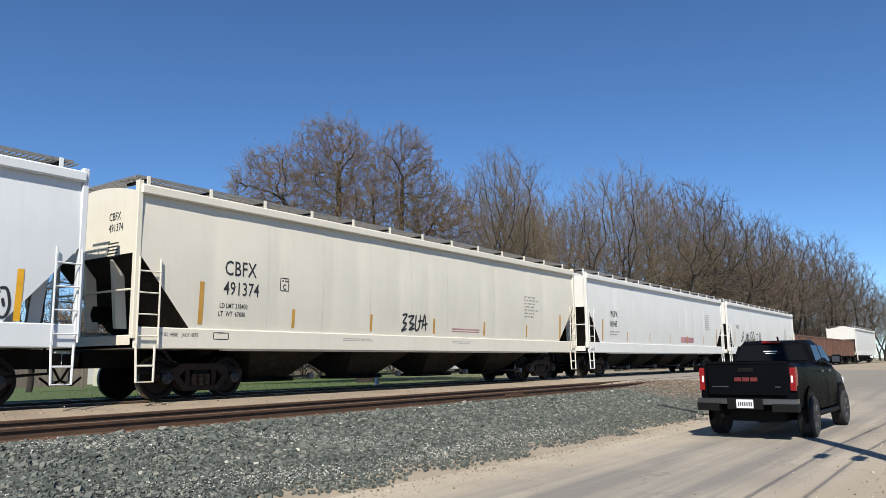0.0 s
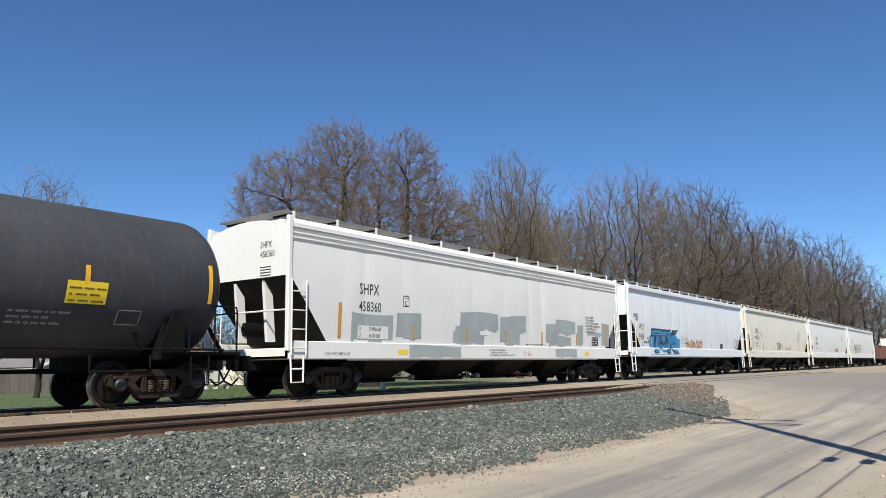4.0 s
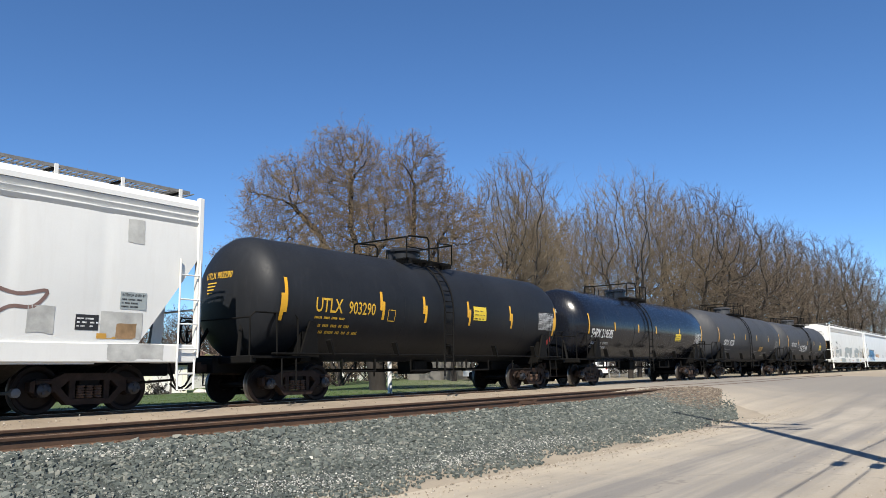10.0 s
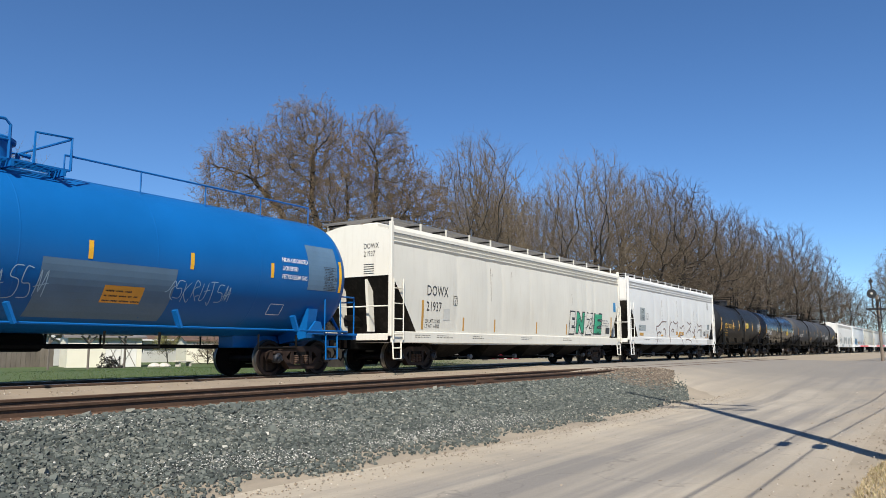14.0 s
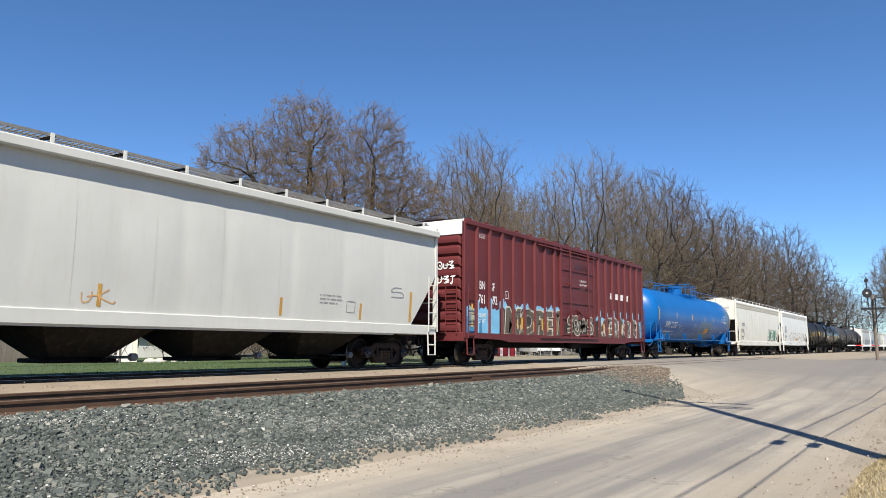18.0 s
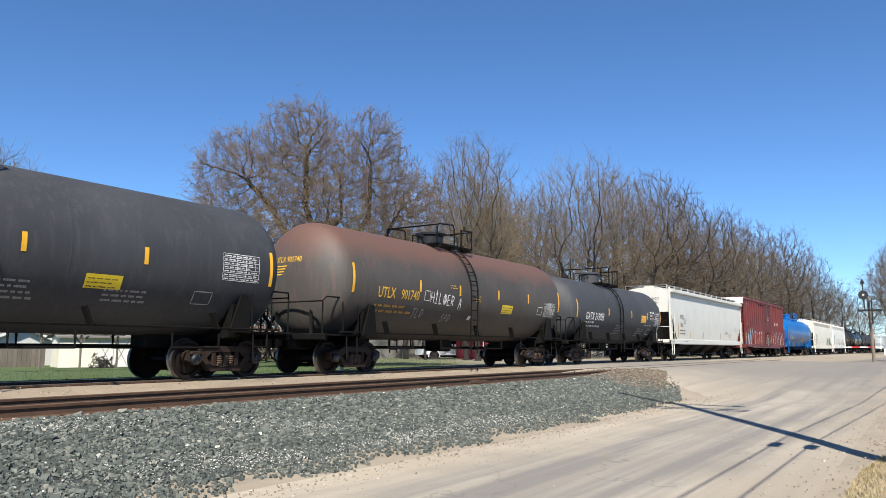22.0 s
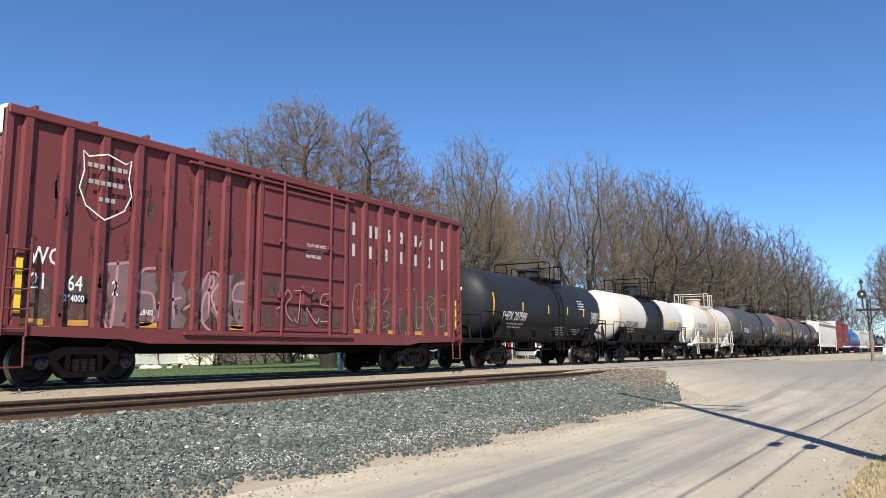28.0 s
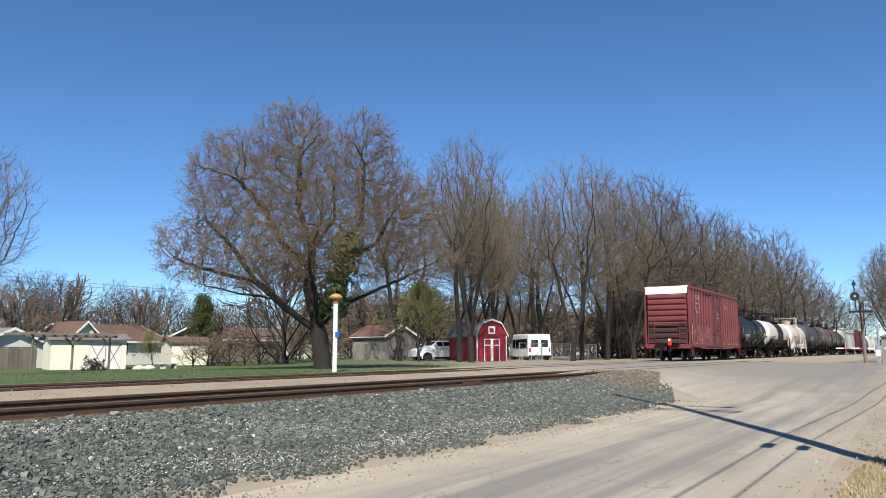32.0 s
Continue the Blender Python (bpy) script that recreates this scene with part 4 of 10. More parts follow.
def boxcar(rear, front, paint, label, height=5.2, door=(0.38, 0.62), ribw=0.1, posts=()):
    """A tall boxcar: side posts, plug door, ribbed ends, roof, ladders."""
    car = car_at("boxcar", rear, front, label, "boxcar")
    L = front - rear
    h, lo, W = L / 2, 0.84, 1.50

    def skin(u, v):
        return Vector((u - h, -W - 0.006, v))

    body = Shape().box(-h + 0.1, h - 0.1, -W, W, 1.1, height - 0.12)
    part("body", body, paint, car)
    roof = Shape()
    rows = []
    for k in range(int(L / 0.6) + 1):
        x = -h + 0.05 + (L - 0.1) * k / int(L / 0.6)
        rows.append([(x, y, height - 0.12 + 0.14 * (1 - (y / 1.56) ** 2)) for y in (-1.56, -1.2, -0.6, 0, 0.6, 1.2, 1.56)])
    roof.grid(rows)
    for k in range(int(L / 1.2)):
        x = -h + 0.6 + 1.2 * k
        roof.box(x - 0.03, x + 0.03, -1.5, 1.5, height - 0.1, height + 0.05)
    part("roof", roof, paint, car)
    for sy in (-1, 1):
        part("top_chord", Shape().box(-h + 0.05, h - 0.05, sy * 1.54 - 0.06, sy * 1.54 + 0.06, height - 0.24, height - 0.06, 0.02), paint, car)
        sill = Shape().plate([(-h, 1.14), (h, 1.14), (h, 0.98), (h - 2.6, lo + 0.08), (h - 3.2, lo), (-h + 3.2, lo), (-h + 2.6, lo + 0.08), (-h, 0.98)], sy * 1.55 - 0.05, sy * 1.55 + 0.05)
        part("side_sill", sill, paint, car)
    d0, d1 = -h + L * door[0], -h + L * door[1]
    (la, lz), (ra, rz) = posts
    left = [-h + la + (lz - la) * k / 7 for k in range(8)]
    right = [-h + ra + (rz - ra) * k / 6 for k in range(7)]
    post = Shape().plate([(-ribw / 2 - 0.03, 0), (ribw / 2 + 0.03, 0), (ribw / 2, -0.09), (-ribw / 2, -0.09)], 1.1, height - 0.2, "z").mesh("side_post")
    for x in left + right:
        part("side_post", post, paint, car, at=pose(x, -W, 0))
    for x in left[::2] + right[::2]:
        part("side_post", post, paint, car, at=pose(x, W, 0, 0, 0, 180))
    # plug door with lock rods
    dm, dt = (d0 + d1) / 2, height - 0.42
    dr = Shape().box(d0 + 0.05, d1 - 0.05, -W - 0.06, -W, 1.18, dt, 0.02)
    door_ob = part("plug_door", dr, paint, car)
    for z in [1.2] + [1.18 + (dt - 1.18) * k / 5 for k in range(1, 5)] + [dt - 0.06]:
        part("door_rib", Shape().box(d0 + 0.08, d1 - 0.08, -W - 0.10, -W - 0.055, z - 0.035, z + 0.045, 0.01), paint, door_ob)
    for t in (0.22, 0.78):
        x = d0 + (d1 - d0) * t
        part("lock_rod", Shape().tube([(x, -W - 0.15, 1.05), (x, -W - 0.15, height - 0.25)], 0.035, 8).box(x - 0.09, x + 0.09, -W - 0.17, -W - 0.08, 2.0, 2.12).box(x - 0.09, x + 0.09, -W - 0.17, -W - 0.08, 3.4, 3.5), paint, door_ob)
    part("door_crank", Shape().box(dm - 0.16, dm + 0.16, -W - 0.16, -W - 0.08, 1.85, 2.35, 0.02).tube([(dm - 0.3, -W - 0.18, 2.3), (dm, -W - 0.2, 2.15), (dm + 0.35, -W - 0.18, 2.25)], 0.025, 6), paint, door_ob)
    part("door_track", Shape().box(d0 - 2.2, d1 + 0.3, -W - 0.16, -W - 0.02, 1.02, 1.10, 0.01), paint, car)
    part("door_track", Shape().box(d0 - 2.2, d1 + 0.3, -W - 0.14, -W - 0.02, height - 0.36, height - 0.30, 0.01), paint, car)
    for x in (d0 - 0.02, d1 + 0.02):
        part("door_post", Shape().box(x - 0.07, x + 0.07, -W - 0.10, -W, 1.05, height - 0.2, 0.015), paint, car)
    for sx in (-1, 1):
        e = sx * h
        end = Shape()
        zz = [1.12 + (height - 1.7) * k / 36 for k in range(37)]
        rows = []
        for y in (-1.5, -1.38, -1.3, 1.3, 1.38, 1.5):
            row = []
            for k, z in enumerate(zz):
                bulge = 0.10 * (0.0, 0.9, 1.0, 0.9)[k % 4] * (1 if abs(y) < 1.35 else 0)
                row.append((e - sx * (0.1 - bulge), y, z))
            rows.append(row)
        end.grid(rows)
        part("ribbed_end", end, paint, car)
        part("end_top_panel", Shape().box(min(e - sx * 0.12, e - sx * 0.02), max(e - sx * 0.12, e - sx * 0.02), -1.52, 1.52, height - 0.6, height - 0.06, 0.01), WHITE, car, "white-painted upper end panel")
        part("end_sill", Shape().box(min(e - sx * 0.2, e + sx * 0.05), max(e - sx * 0.2, e + sx * 0.05), -1.55, 1.55, 0.85, 1.16, 0.02), paint, car)
        for sy in (-1, 1):
            part("corner_post", Shape().box(e - sx * 0.1 - 0.08, e - sx * 0.1 + 0.08, sy * 1.5 - 0.06, sy * 1.5 + 0.06, 1.1, height - 0.12, 0.02), paint, car)
            ladder(car, e - sx * 0.15, e - sx * 0.6, sy * 1.64, 0.95, 2.75, 5, paint, 0.022, "side_ladder")
            st = Shape().tube([(e - sx * 0.15, sy * 1.58, 0.95), (e - sx * 0.15, sy * 1.6, 0.4), (e - sx * 0.6, sy * 1.6, 0.4), (e - sx * 0.6, sy * 1.58, 0.95)], 0.024, 6)
            part("stirrup_step", st, paint, car)
        g = Shape()
        for y in (-1.3, -0.85, 0.85, 1.3):
            g.tube([(e + sx * 0.09, y, 1.1), (e + sx * 0.09, y, 2.75)], 0.02, 6)
        for k in range(5):
            for y in (-1.3, 0.85):
                g.tube([(e + sx * 0.1, y, 1.25 + 0.34 * k), (e + sx * 0.1, y + 0.45, 1.25 + 0.34 * k)], 0.018, 6)
        g.tube([(e + sx * 0.1, -0.85, 2.5), (e + sx * 0.1, 0.85, 2.5)], 0.018, 6)
        part("end_ladder", g, paint, car)
        part("end_platform", Shape().box(min(e, e + sx * 0.25), max(e, e + sx * 0.25), -0.85, 0.85, 1.12, 1.15), STEEL_DARK, car)
        part("draft_gear", Shape().box(min(e - sx * 1.5, e + sx * 0.3), max(e - sx * 1.5, e + sx * 0.3), -0.25, 0.25, 0.68, 1.04, 0.02), STEEL_DARK, car)
        bogie(car, sx * (h - 2.1))
        part("bolster_web", Shape().plate([(-1.45, 1.1), (1.45, 1.1), (0.7, 0.84), (-0.7, 0.84)], sx * (h - 2.1) - 0.12, sx * (h - 2.1) + 0.12, "x"), STEEL_DARK, car)
    part("underframe", Shape().box(-h + 1.2, h - 1.2, -0.3, 0.3, 0.62, 1.1, 0.02).box(-h + 0.2, h - 0.2, -1.45, 1.45, 1.04, 1.1).lathe([(-0.6, 0.1), (-0.5, 0.2), (0.5, 0.2), (0.6, 0.1)], (1.2, -0.9, 0.78), "x", 12), STEEL_DARK, car)
    couplers(car, h + 0.6)
    return car, skin, L


def gondola(rear, front, label):
    car = car_at("gondola_car", rear, front, label, "gondola car")
    L = front - rear
    h = L / 2
    part("floor_plate", Shape().box(-h, h, -1.4, 1.4, 1.0, 1.1), RUSTCAR, car)
    for sy in (-1, 1):
        part("side_wall", Shape().box(-h, h, sy * 1.45 - 0.03, sy * 1.45 + 0.03, 0.95, 2.75).box(-h, h, sy * 1.46 - 0.08, sy * 1.46 + 0.08, 2.65, 2.78, 0.02), RUSTCAR, car)
        for k in range(13):
            x = -h + 0.1 + (L - 0.2) * k / 12
            part("side_post", Shape().box(x - 0.07, x + 0.07, sy * 1.52 - 0.06, sy * 1.52 + 0.06, 0.95, 2.7, 0.02), RUSTCAR, car)
    for sx in (-1, 1):
        part("end_wall", Shape().box(sx * h - 0.05, sx * h + 0.05, -1.45, 1.45, 0.95, 2.75), RUSTCAR, car)
        bogie(car, sx * (h - 2.0))
    part("centre_sill", Shape().box(-h - 0.2, h + 0.2, -0.25, 0.25, 0.66, 1.0), STEEL_DARK, car)
    couplers(car, h + 0.4)
    return car


# ---- ground, road, track ----
def ease(a, b, x):
    t = min(1.0, max(0.0, (x - a) / (b - a)))
    return t * t * (3 - 2 * t)


def bed(y):
    """The height of the banks and track beds across the line, away from the crossing."""
    pts = [(-40, 0.0), (6.0, 0.0), (6.6, 0.04), (8.6, 0.40), (9.4, 0.56), (12.2, 0.58), (13.0, 0.56), (13.8, 0.63), (14.3, 0.725), (16.6, 0.725), (17.2, 0.70), (18.0, 0.72), (400, 0.72)]
    for (a, p), (b, q) in zip(pts[:-1], pts[1:]):
        if y <= b:
            return p + (q - p) * (y - a) / (b - a)
    return 0.72


def ground_z(x, y):
    rise = 0.64 * ease(18, 46, x)
    flat = ease(23.5, 28, x)
    z = bed(y)
    over = 0.715 if y < 13 else 0.765
    plate = rise + (over - rise) * ease(6.0, 9.8, y)
    if y < 19:
        z = z + (max(z, plate) - z) * flat
    dip = 0.40 * ease(21, 44, y) * (1 - ease(0, 15, x - 0.9 * y))
    return z - dip - 0.05 * ease(60, 200, y)


def road_left(x):
    if x < 24:
        return 6.15 + 0.1 * math.sin(x * 0.35)
    if x < 62:
        return 6.2 + 3.4 * ease(24.2, 28.2, x) + 11.0 * ease(26.6, 30.5, x) - 14.8 * ease(52, 62, x)
    return 5.8


def road_right(x):
    return 1.1 + 0.012 * x - 2.0 * ease(40, 60, x)


def sheet(name, xs, ys_of, lift, material, label, category, smooth=60):
    s = Shape().grid([[(x, y, ground_z(x, y) + lift(x, y)) for y in ys_of(x)] for x in xs])
    ob = new(name, s.mesh(name, smooth))
    ob.data.materials.append(material)
    return tagged(ob, label, category, kind="structure")


def steps(a, b, d):
    n = max(1, round((b - a) / d))
    return [a + (b - a) * k / n for k in range(n + 1)]


def ground_mat():
    """Bare tan soil by the road and track, with worn grass beyond; the change is ragged."""
    m = mat("soil_and_grass", (0.2750, 0.2320, 0.1720), 0.95, var=0.2, bump=0.5, scale=0.5, fine=14)
    n, link = m.node_tree.nodes, m.node_tree.links.new
    b = n["Principled BSDF"]
    soil = b.inputs["Base Color"].links[0].from_socket
    co = n.new("ShaderNodeTexCoord")
    sep = n.new("ShaderNodeSeparateXYZ")
    link(co.outputs["Object"], sep.inputs[0])
    nz = n.new("ShaderNodeTexNoise")
    nz.inputs["Scale"].default_value, nz.inputs["Detail"].default_value = 0.9, 6
    link(co.outputs["Object"], nz.inputs["Vector"])
    fine = n.new("ShaderNodeTexNoise")
    fine.inputs["Scale"].default_value, fine.inputs["Detail"].default_value = 7.0, 6
    link(co.outputs["Object"], fine.inputs["Vector"])
    ad = n.new("ShaderNodeMath")
    ad.operation = "MULTIPLY_ADD"
    link(nz.outputs["Fac"], ad.inputs[0])
    ad.inputs[1].default_value = 2.2
    link(sep.outputs["Y"], ad.inputs[2])
    r = n.new("ShaderNodeMapRange")
    r.inputs["From Min"].default_value, r.inputs["From Max"].default_value = 18.7, 19.3
    link(ad.outputs[0], r.inputs["Value"])
    gr = n.new("ShaderNodeValToRGB")
    e = gr.color_ramp.elements
    e[0].position, e[0].color = 0.35, (0.034, 0.066, 0.013, 1)
    e[1].position, e[1].color = 0.7, (0.075, 0.098, 0.030, 1)
    link(fine.outputs["Fac"], gr.inputs["Fac"])
    mx = n.new("ShaderNodeMix")
    mx.data_type = "RGBA"
    # grass only where the yards are, bare litter under the tree line
    lean = n.new("ShaderNodeMath")
    lean.operation = "MULTIPLY_ADD"
    link(sep.outputs["Y"], lean.inputs[0])
    lean.inputs[1].default_value = 1.25
    link(ad.outputs[0], lean.inputs[2])
    gap = n.new("ShaderNodeMath")
    gap.operation = "SUBTRACT"
    link(lean.outputs[0], gap.inputs[0])
    link(sep.outputs["Y"], gap.inputs[1])
    gap2 = n.new("ShaderNodeMath")
    gap2.operation = "SUBTRACT"
    link(gap.outputs[0], gap2.inputs[0])
    link(sep.outputs["X"], gap2.inputs[1])
    yard = n.new("ShaderNodeMapRange")
    yard.inputs["From Min"].default_value, yard.inputs["From Max"].default_value, yard.inputs["To Min"].default_value = -14.0, 6.0, 0.2
    link(gap2.outputs[0], yard.inputs["Value"])
    both = n.new("ShaderNodeMath")
    both.operation = "MULTIPLY"
    link(r.outputs[0], both.inputs[0])
    link(yard.outputs[0], both.inputs[1])
    link(both.outputs[0], mx.inputs[0])
    link(soil, mx.inputs[6])
    link(gr.outputs[0], mx.inputs[7])
    link(mx.outputs[2], b.inputs["Base Color"])
    return m


def road_mat():
    """Old pale asphalt, dusty at its edges, with darker wheel tracks and hairline cracks."""
    m = mat("dusty_asphalt", (0.320, 0.285, 0.230), 0.9, var=0.26, bump=0.5, scale=0.6, fine=30, spots=0.22, spot_col=(0.23, 0.205, 0.17), stretch=(0.45, 1, 1))
    n, link = m.node_tree.nodes, m.node_tree.links.new
    b = n["Principled BSDF"]
    old = b.inputs["Base Color"].links[0].from_socket
    co = n.new("ShaderNodeTexCoord")
    mp = n.new("ShaderNodeMapping")
    mp.inputs["Scale"].default_value = (0.045, 1.5, 1)
    link(co.outputs["Object"], mp.inputs["Vector"])
    t = n.new("ShaderNodeTexNoise")
    t.inputs["Scale"].default_value, t.inputs["Detail"].default_value = 1.3, 5
    link(mp.outputs["Vector"], t.inputs["Vector"])
    r = n.new("ShaderNodeMapRange")
    r.inputs["From Min"].default_value, r.inputs["From Max"].default_value, r.inputs["To Max"].default_value = 0.42, 0.60, 0.9
    link(t.outputs["Fac"], r.inputs["Value"])
    mx = n.new("ShaderNodeMix")
    mx.data_type = "RGBA"
    link(r.outputs[0], mx.inputs[0])
    link(old, mx.inputs[6])
    mx.inputs[7].default_value = (0.165, 0.153, 0.138, 1)
    v = n.new("ShaderNodeTexVoronoi")
    v.feature = "DISTANCE_TO_EDGE"
    v.inputs["Scale"].default_value = 0.34
    wob = n.new("ShaderNodeTexNoise")
    wob.inputs["Scale"].default_value = 1.7
    link(co.outputs["Object"], wob.inputs["Vector"])
    av = n.new("ShaderNodeVectorMath")
    av.operation = "ADD"
    link(co.outputs["Object"], av.inputs[0])
    link(wob.outputs["Color"], av.inputs[1])
    link(av.outputs[0], v.inputs["Vector"])
    cr = n.new("ShaderNodeMapRange")
    cr.inputs["From Max"].default_value, cr.inputs["To Min"].default_value, cr.inputs["To Max"].default_value = 0.009, 0.4, 0.0
    link(v.outputs["Distance"], cr.inputs["Value"])
    m2 = n.new("ShaderNodeMix")
    m2.data_type = "RGBA"
    link(cr.outputs[0], m2.inputs[0])
    link(mx.outputs[2], m2.inputs[6])
    m2.inputs[7].default_value = (0.10, 0.09, 0.08, 1)
    # blown tan dirt along the road's edge by the ballast
    sep = n.new("ShaderNodeSeparateXYZ")
    link(co.outputs["Object"], sep.inputs[0])
    nz = n.new("ShaderNodeTexNoise")
    nz.inputs["Scale"].default_value, nz.inputs["Detail"].default_value = 0.8, 7
    link(co.outputs["Object"], nz.inputs["Vector"])
    ad = n.new("ShaderNodeMath")
    ad.operation = "MULTIPLY_ADD"
    link(nz.outputs["Fac"], ad.inputs[0])
    ad.inputs[1].default_value = 2.6
    link(sep.outputs["Y"], ad.inputs[2])
    dr = n.new("ShaderNodeMapRange")
    dr.inputs["From Min"].default_value, dr.inputs["From Max"].default_value, dr.inputs["To Max"].default_value = 5.7, 7.2, 0.6
    link(ad.outputs[0], dr.inputs["Value"])
    m3 = n.new("ShaderNodeMix")
    m3.data_type = "RGBA"
    link(dr.outputs[0], m3.inputs[0])
    link(m2.outputs[2], m3.inputs[6])
    m3.inputs[7].default_value = (0.40, 0.34, 0.25, 1)
    # the crossing itself is barer, greyer asphalt; dirt lies along the verge
    far = n.new("ShaderNodeMath")
    far.operation = "MULTIPLY_ADD"
    link(nz.outputs["Fac"], far.inputs[0])
    far.inputs[1].default_value = 9.0
    link(sep.outputs["X"], far.inputs[2])
    fr = n.new("ShaderNodeMapRange")
    fr.inputs["From Min"].default_value, fr.inputs["From Max"].default_value, fr.inputs["To Max"].default_value = 26.0, 40.0, 0.85
    link(far.outputs[0], fr.inputs["Value"])
    m4 = n.new("ShaderNodeMix")
    m4.data_type = "RGBA"
    link(fr.outputs[0], m4.inputs[0])
    link(m3.outputs[2], m4.inputs[6])
    m4.inputs[7].default_value = (0.165, 0.152, 0.134, 1)
    vr = n.new("ShaderNodeMapRange")
    vr.inputs["From Min"].default_value, vr.inputs["From Max"].default_value, vr.inputs["To Min"].default_value, vr.inputs["To Max"].default_value = 2.4, 4.0, 0.85, 0.0
    link(ad.outputs[0], vr.inputs["Value"])
    m5 = n.new("ShaderNodeMix")
    m5.data_type = "RGBA"
    link(vr.outputs[0], m5.inputs[0])
    link(m4.outputs[2], m5.inputs[6])
    m5.inputs[7].default_value = (0.285, 0.24, 0.178, 1)
    link(m5.outputs[2], b.inputs["Base Color"])
    return m


SOIL = ground_mat()
ROAD = road_mat()
DIRT = mat("packed_tan_dirt", (0.2534, 0.2042, 0.1478), 0.95, var=0.22, bump=0.5, scale=0.9, fine=20)
BALLASTBED = mat("ballast_fines", (0.0429, 0.0479, 0.0440), 0.95, var=0.35, bump=0.8, scale=1.2, fine=22)
STONES = island_mat("crushed_grey_green_stone", [(0.0, (0.038, 0.046, 0.041)), (0.45, (0.066, 0.077, 0.069)), (0.8, (0.112, 0.123, 0.108)), (0.985, (0.17, 0.168, 0.142)), (1.0, (0.44, 0.43, 0.38))])
DIRTSTONES = island_mat("tan_gravel", [(0.0, (0.15, 0.115, 0.08)), (0.6, (0.27, 0.225, 0.17)), (1.0, (0.43, 0.39, 0.33))])

gx = [-3000, -1200, -500, -200, -90] + steps(-50, 0, 4) + steps(0.8, 64, 0.8) + steps(70, 300, 10) + [420, 700, 1300, 3000]
gy = [-3000, -1000, -300, -100, -40, -15, -6] + steps(-3, 22, 0.5) + steps(23, 60, 2.5) + [75, 100, 160, 300, 700, 1500, 3000]
sheet("ground", gx, lambda x: gy, lambda x, y: 0.0, SOIL, "tan soil and worn spring grass reaching to the horizon", "ground")
rx = steps(-60, 0, 4) + steps(0.5, 23.5, 0.5) + steps(23.6, 31, 0.15) + steps(31.5, 64, 0.8) + steps(68, 300, 8)
sheet("road", rx, lambda x: [road_right(x) + (road_left(x) - road_right(x)) * k / 26 for k in range(27)],
      lambda x, y: 0.02 - 0.02 * abs(2 * (y - road_right(x)) / (road_left(x) - road_right(x)) - 1) ** 6, ROAD, "pale dusty cracked asphalt road and level crossing", "road")
sheet("track_dirt", steps(-40, 27, 0.5), lambda x: steps(11.95, 14.45, 0.25), lambda x, y: 0.03 + 0.07 * math.exp(-((y - 13.4) / 0.5) ** 2) + 0.012 * noise.noise((x * 1.1, y * 1.1, 9.0)), DIRT, "packed tan dirt strip between two tracks", "dirt strip")
def ballast_across(x):
    edge = 5.9 + 0.3 * max(0.0, x - 22.0)
    return [edge + (14.9 - edge) * k / 44 for k in range(45)]


sheet("ballast", steps(-40, 26.5, 0.25), ballast_across, lambda x, y: 0.012 - 0.10 * ease(6.95, 6.15, y + 0.45 * noise.noise((x * 0.9, y * 0.9, 7.0)) + 0.22 * noise.noise((x * 3.1, y * 3.1, 2.0)) - 0.3 * max(0.0, x - 22.0)) + 0.02 * noise.noise((x * 2.1, y * 2.1, 0.0)) * (1 - ease(23, 26.5, x)) - 0.09 * ease(24.3, 26.4, x + 1.1 * noise.noise((x * 1.3, y * 1.3, 4.0))) - (0.03 if y > 11.9 else 0) - 0.5 * ease(22.0, 27.5, x) * ease(7.5, 6.0, y) * 0.1, BALLASTBED, "bank of grey-green crushed ballast", "ballast")


def scatter(name, count, place, size, material, label, seed, flat=0.7):
    """Loose stones: bent blocks, each turned and sized for itself, joined as stuff."""
    rng = np.random.default_rng(seed)
    base = np.array([(x, y, z) for x in (-0.72, 0.72) for y in (-0.72, 0.72) for z in (-0.72, 0.72)], float)
    tri = np.array([(0, 1, 3), (0, 3, 2), (4, 6, 7), (4, 7, 5), (0, 4, 5), (0, 5, 1), (2, 3, 7), (2, 7, 6), (0, 2, 6), (0, 6, 4), (1, 5, 7), (1, 7, 3)])
    pts = place(rng, count)
    n = len(pts)
    shape = base[None] * rng.uniform(0.75, 1.3, (n, 1, 3)) + rng.normal(0, 0.2, (n, 8, 3))
    ang, tilt = rng.uniform(0, 6.283, n), rng.normal(0, 0.7, n)
    c, s, ct, st = np.cos(ang), np.sin(ang), np.cos(tilt), np.sin(tilt)
    x, y, z = shape[..., 0], shape[..., 1], shape[..., 2] * flat
    y, z = y * ct[:, None] - z * st[:, None], y * st[:, None] + z * ct[:, None]
    x, y = x * c[:, None] - y * s[:, None], x * s[:, None] + y * c[:, None]
    r = size * rng.lognormal(0, 0.35, n)
    v = np.stack([x, y, z], -1) * r[:, None, None] + pts[:, None, :]
    f = (tri[None] + 8 * np.arange(n)[:, None, None]).reshape(-1, 3)
    me = bpy.data.meshes.new(name)
    me.from_pydata(v.reshape(-1, 3).tolist(), [], f.tolist())
    me.materials.append(material)
    return tagged(new(name, me), label, "gravel", kind="stuff")


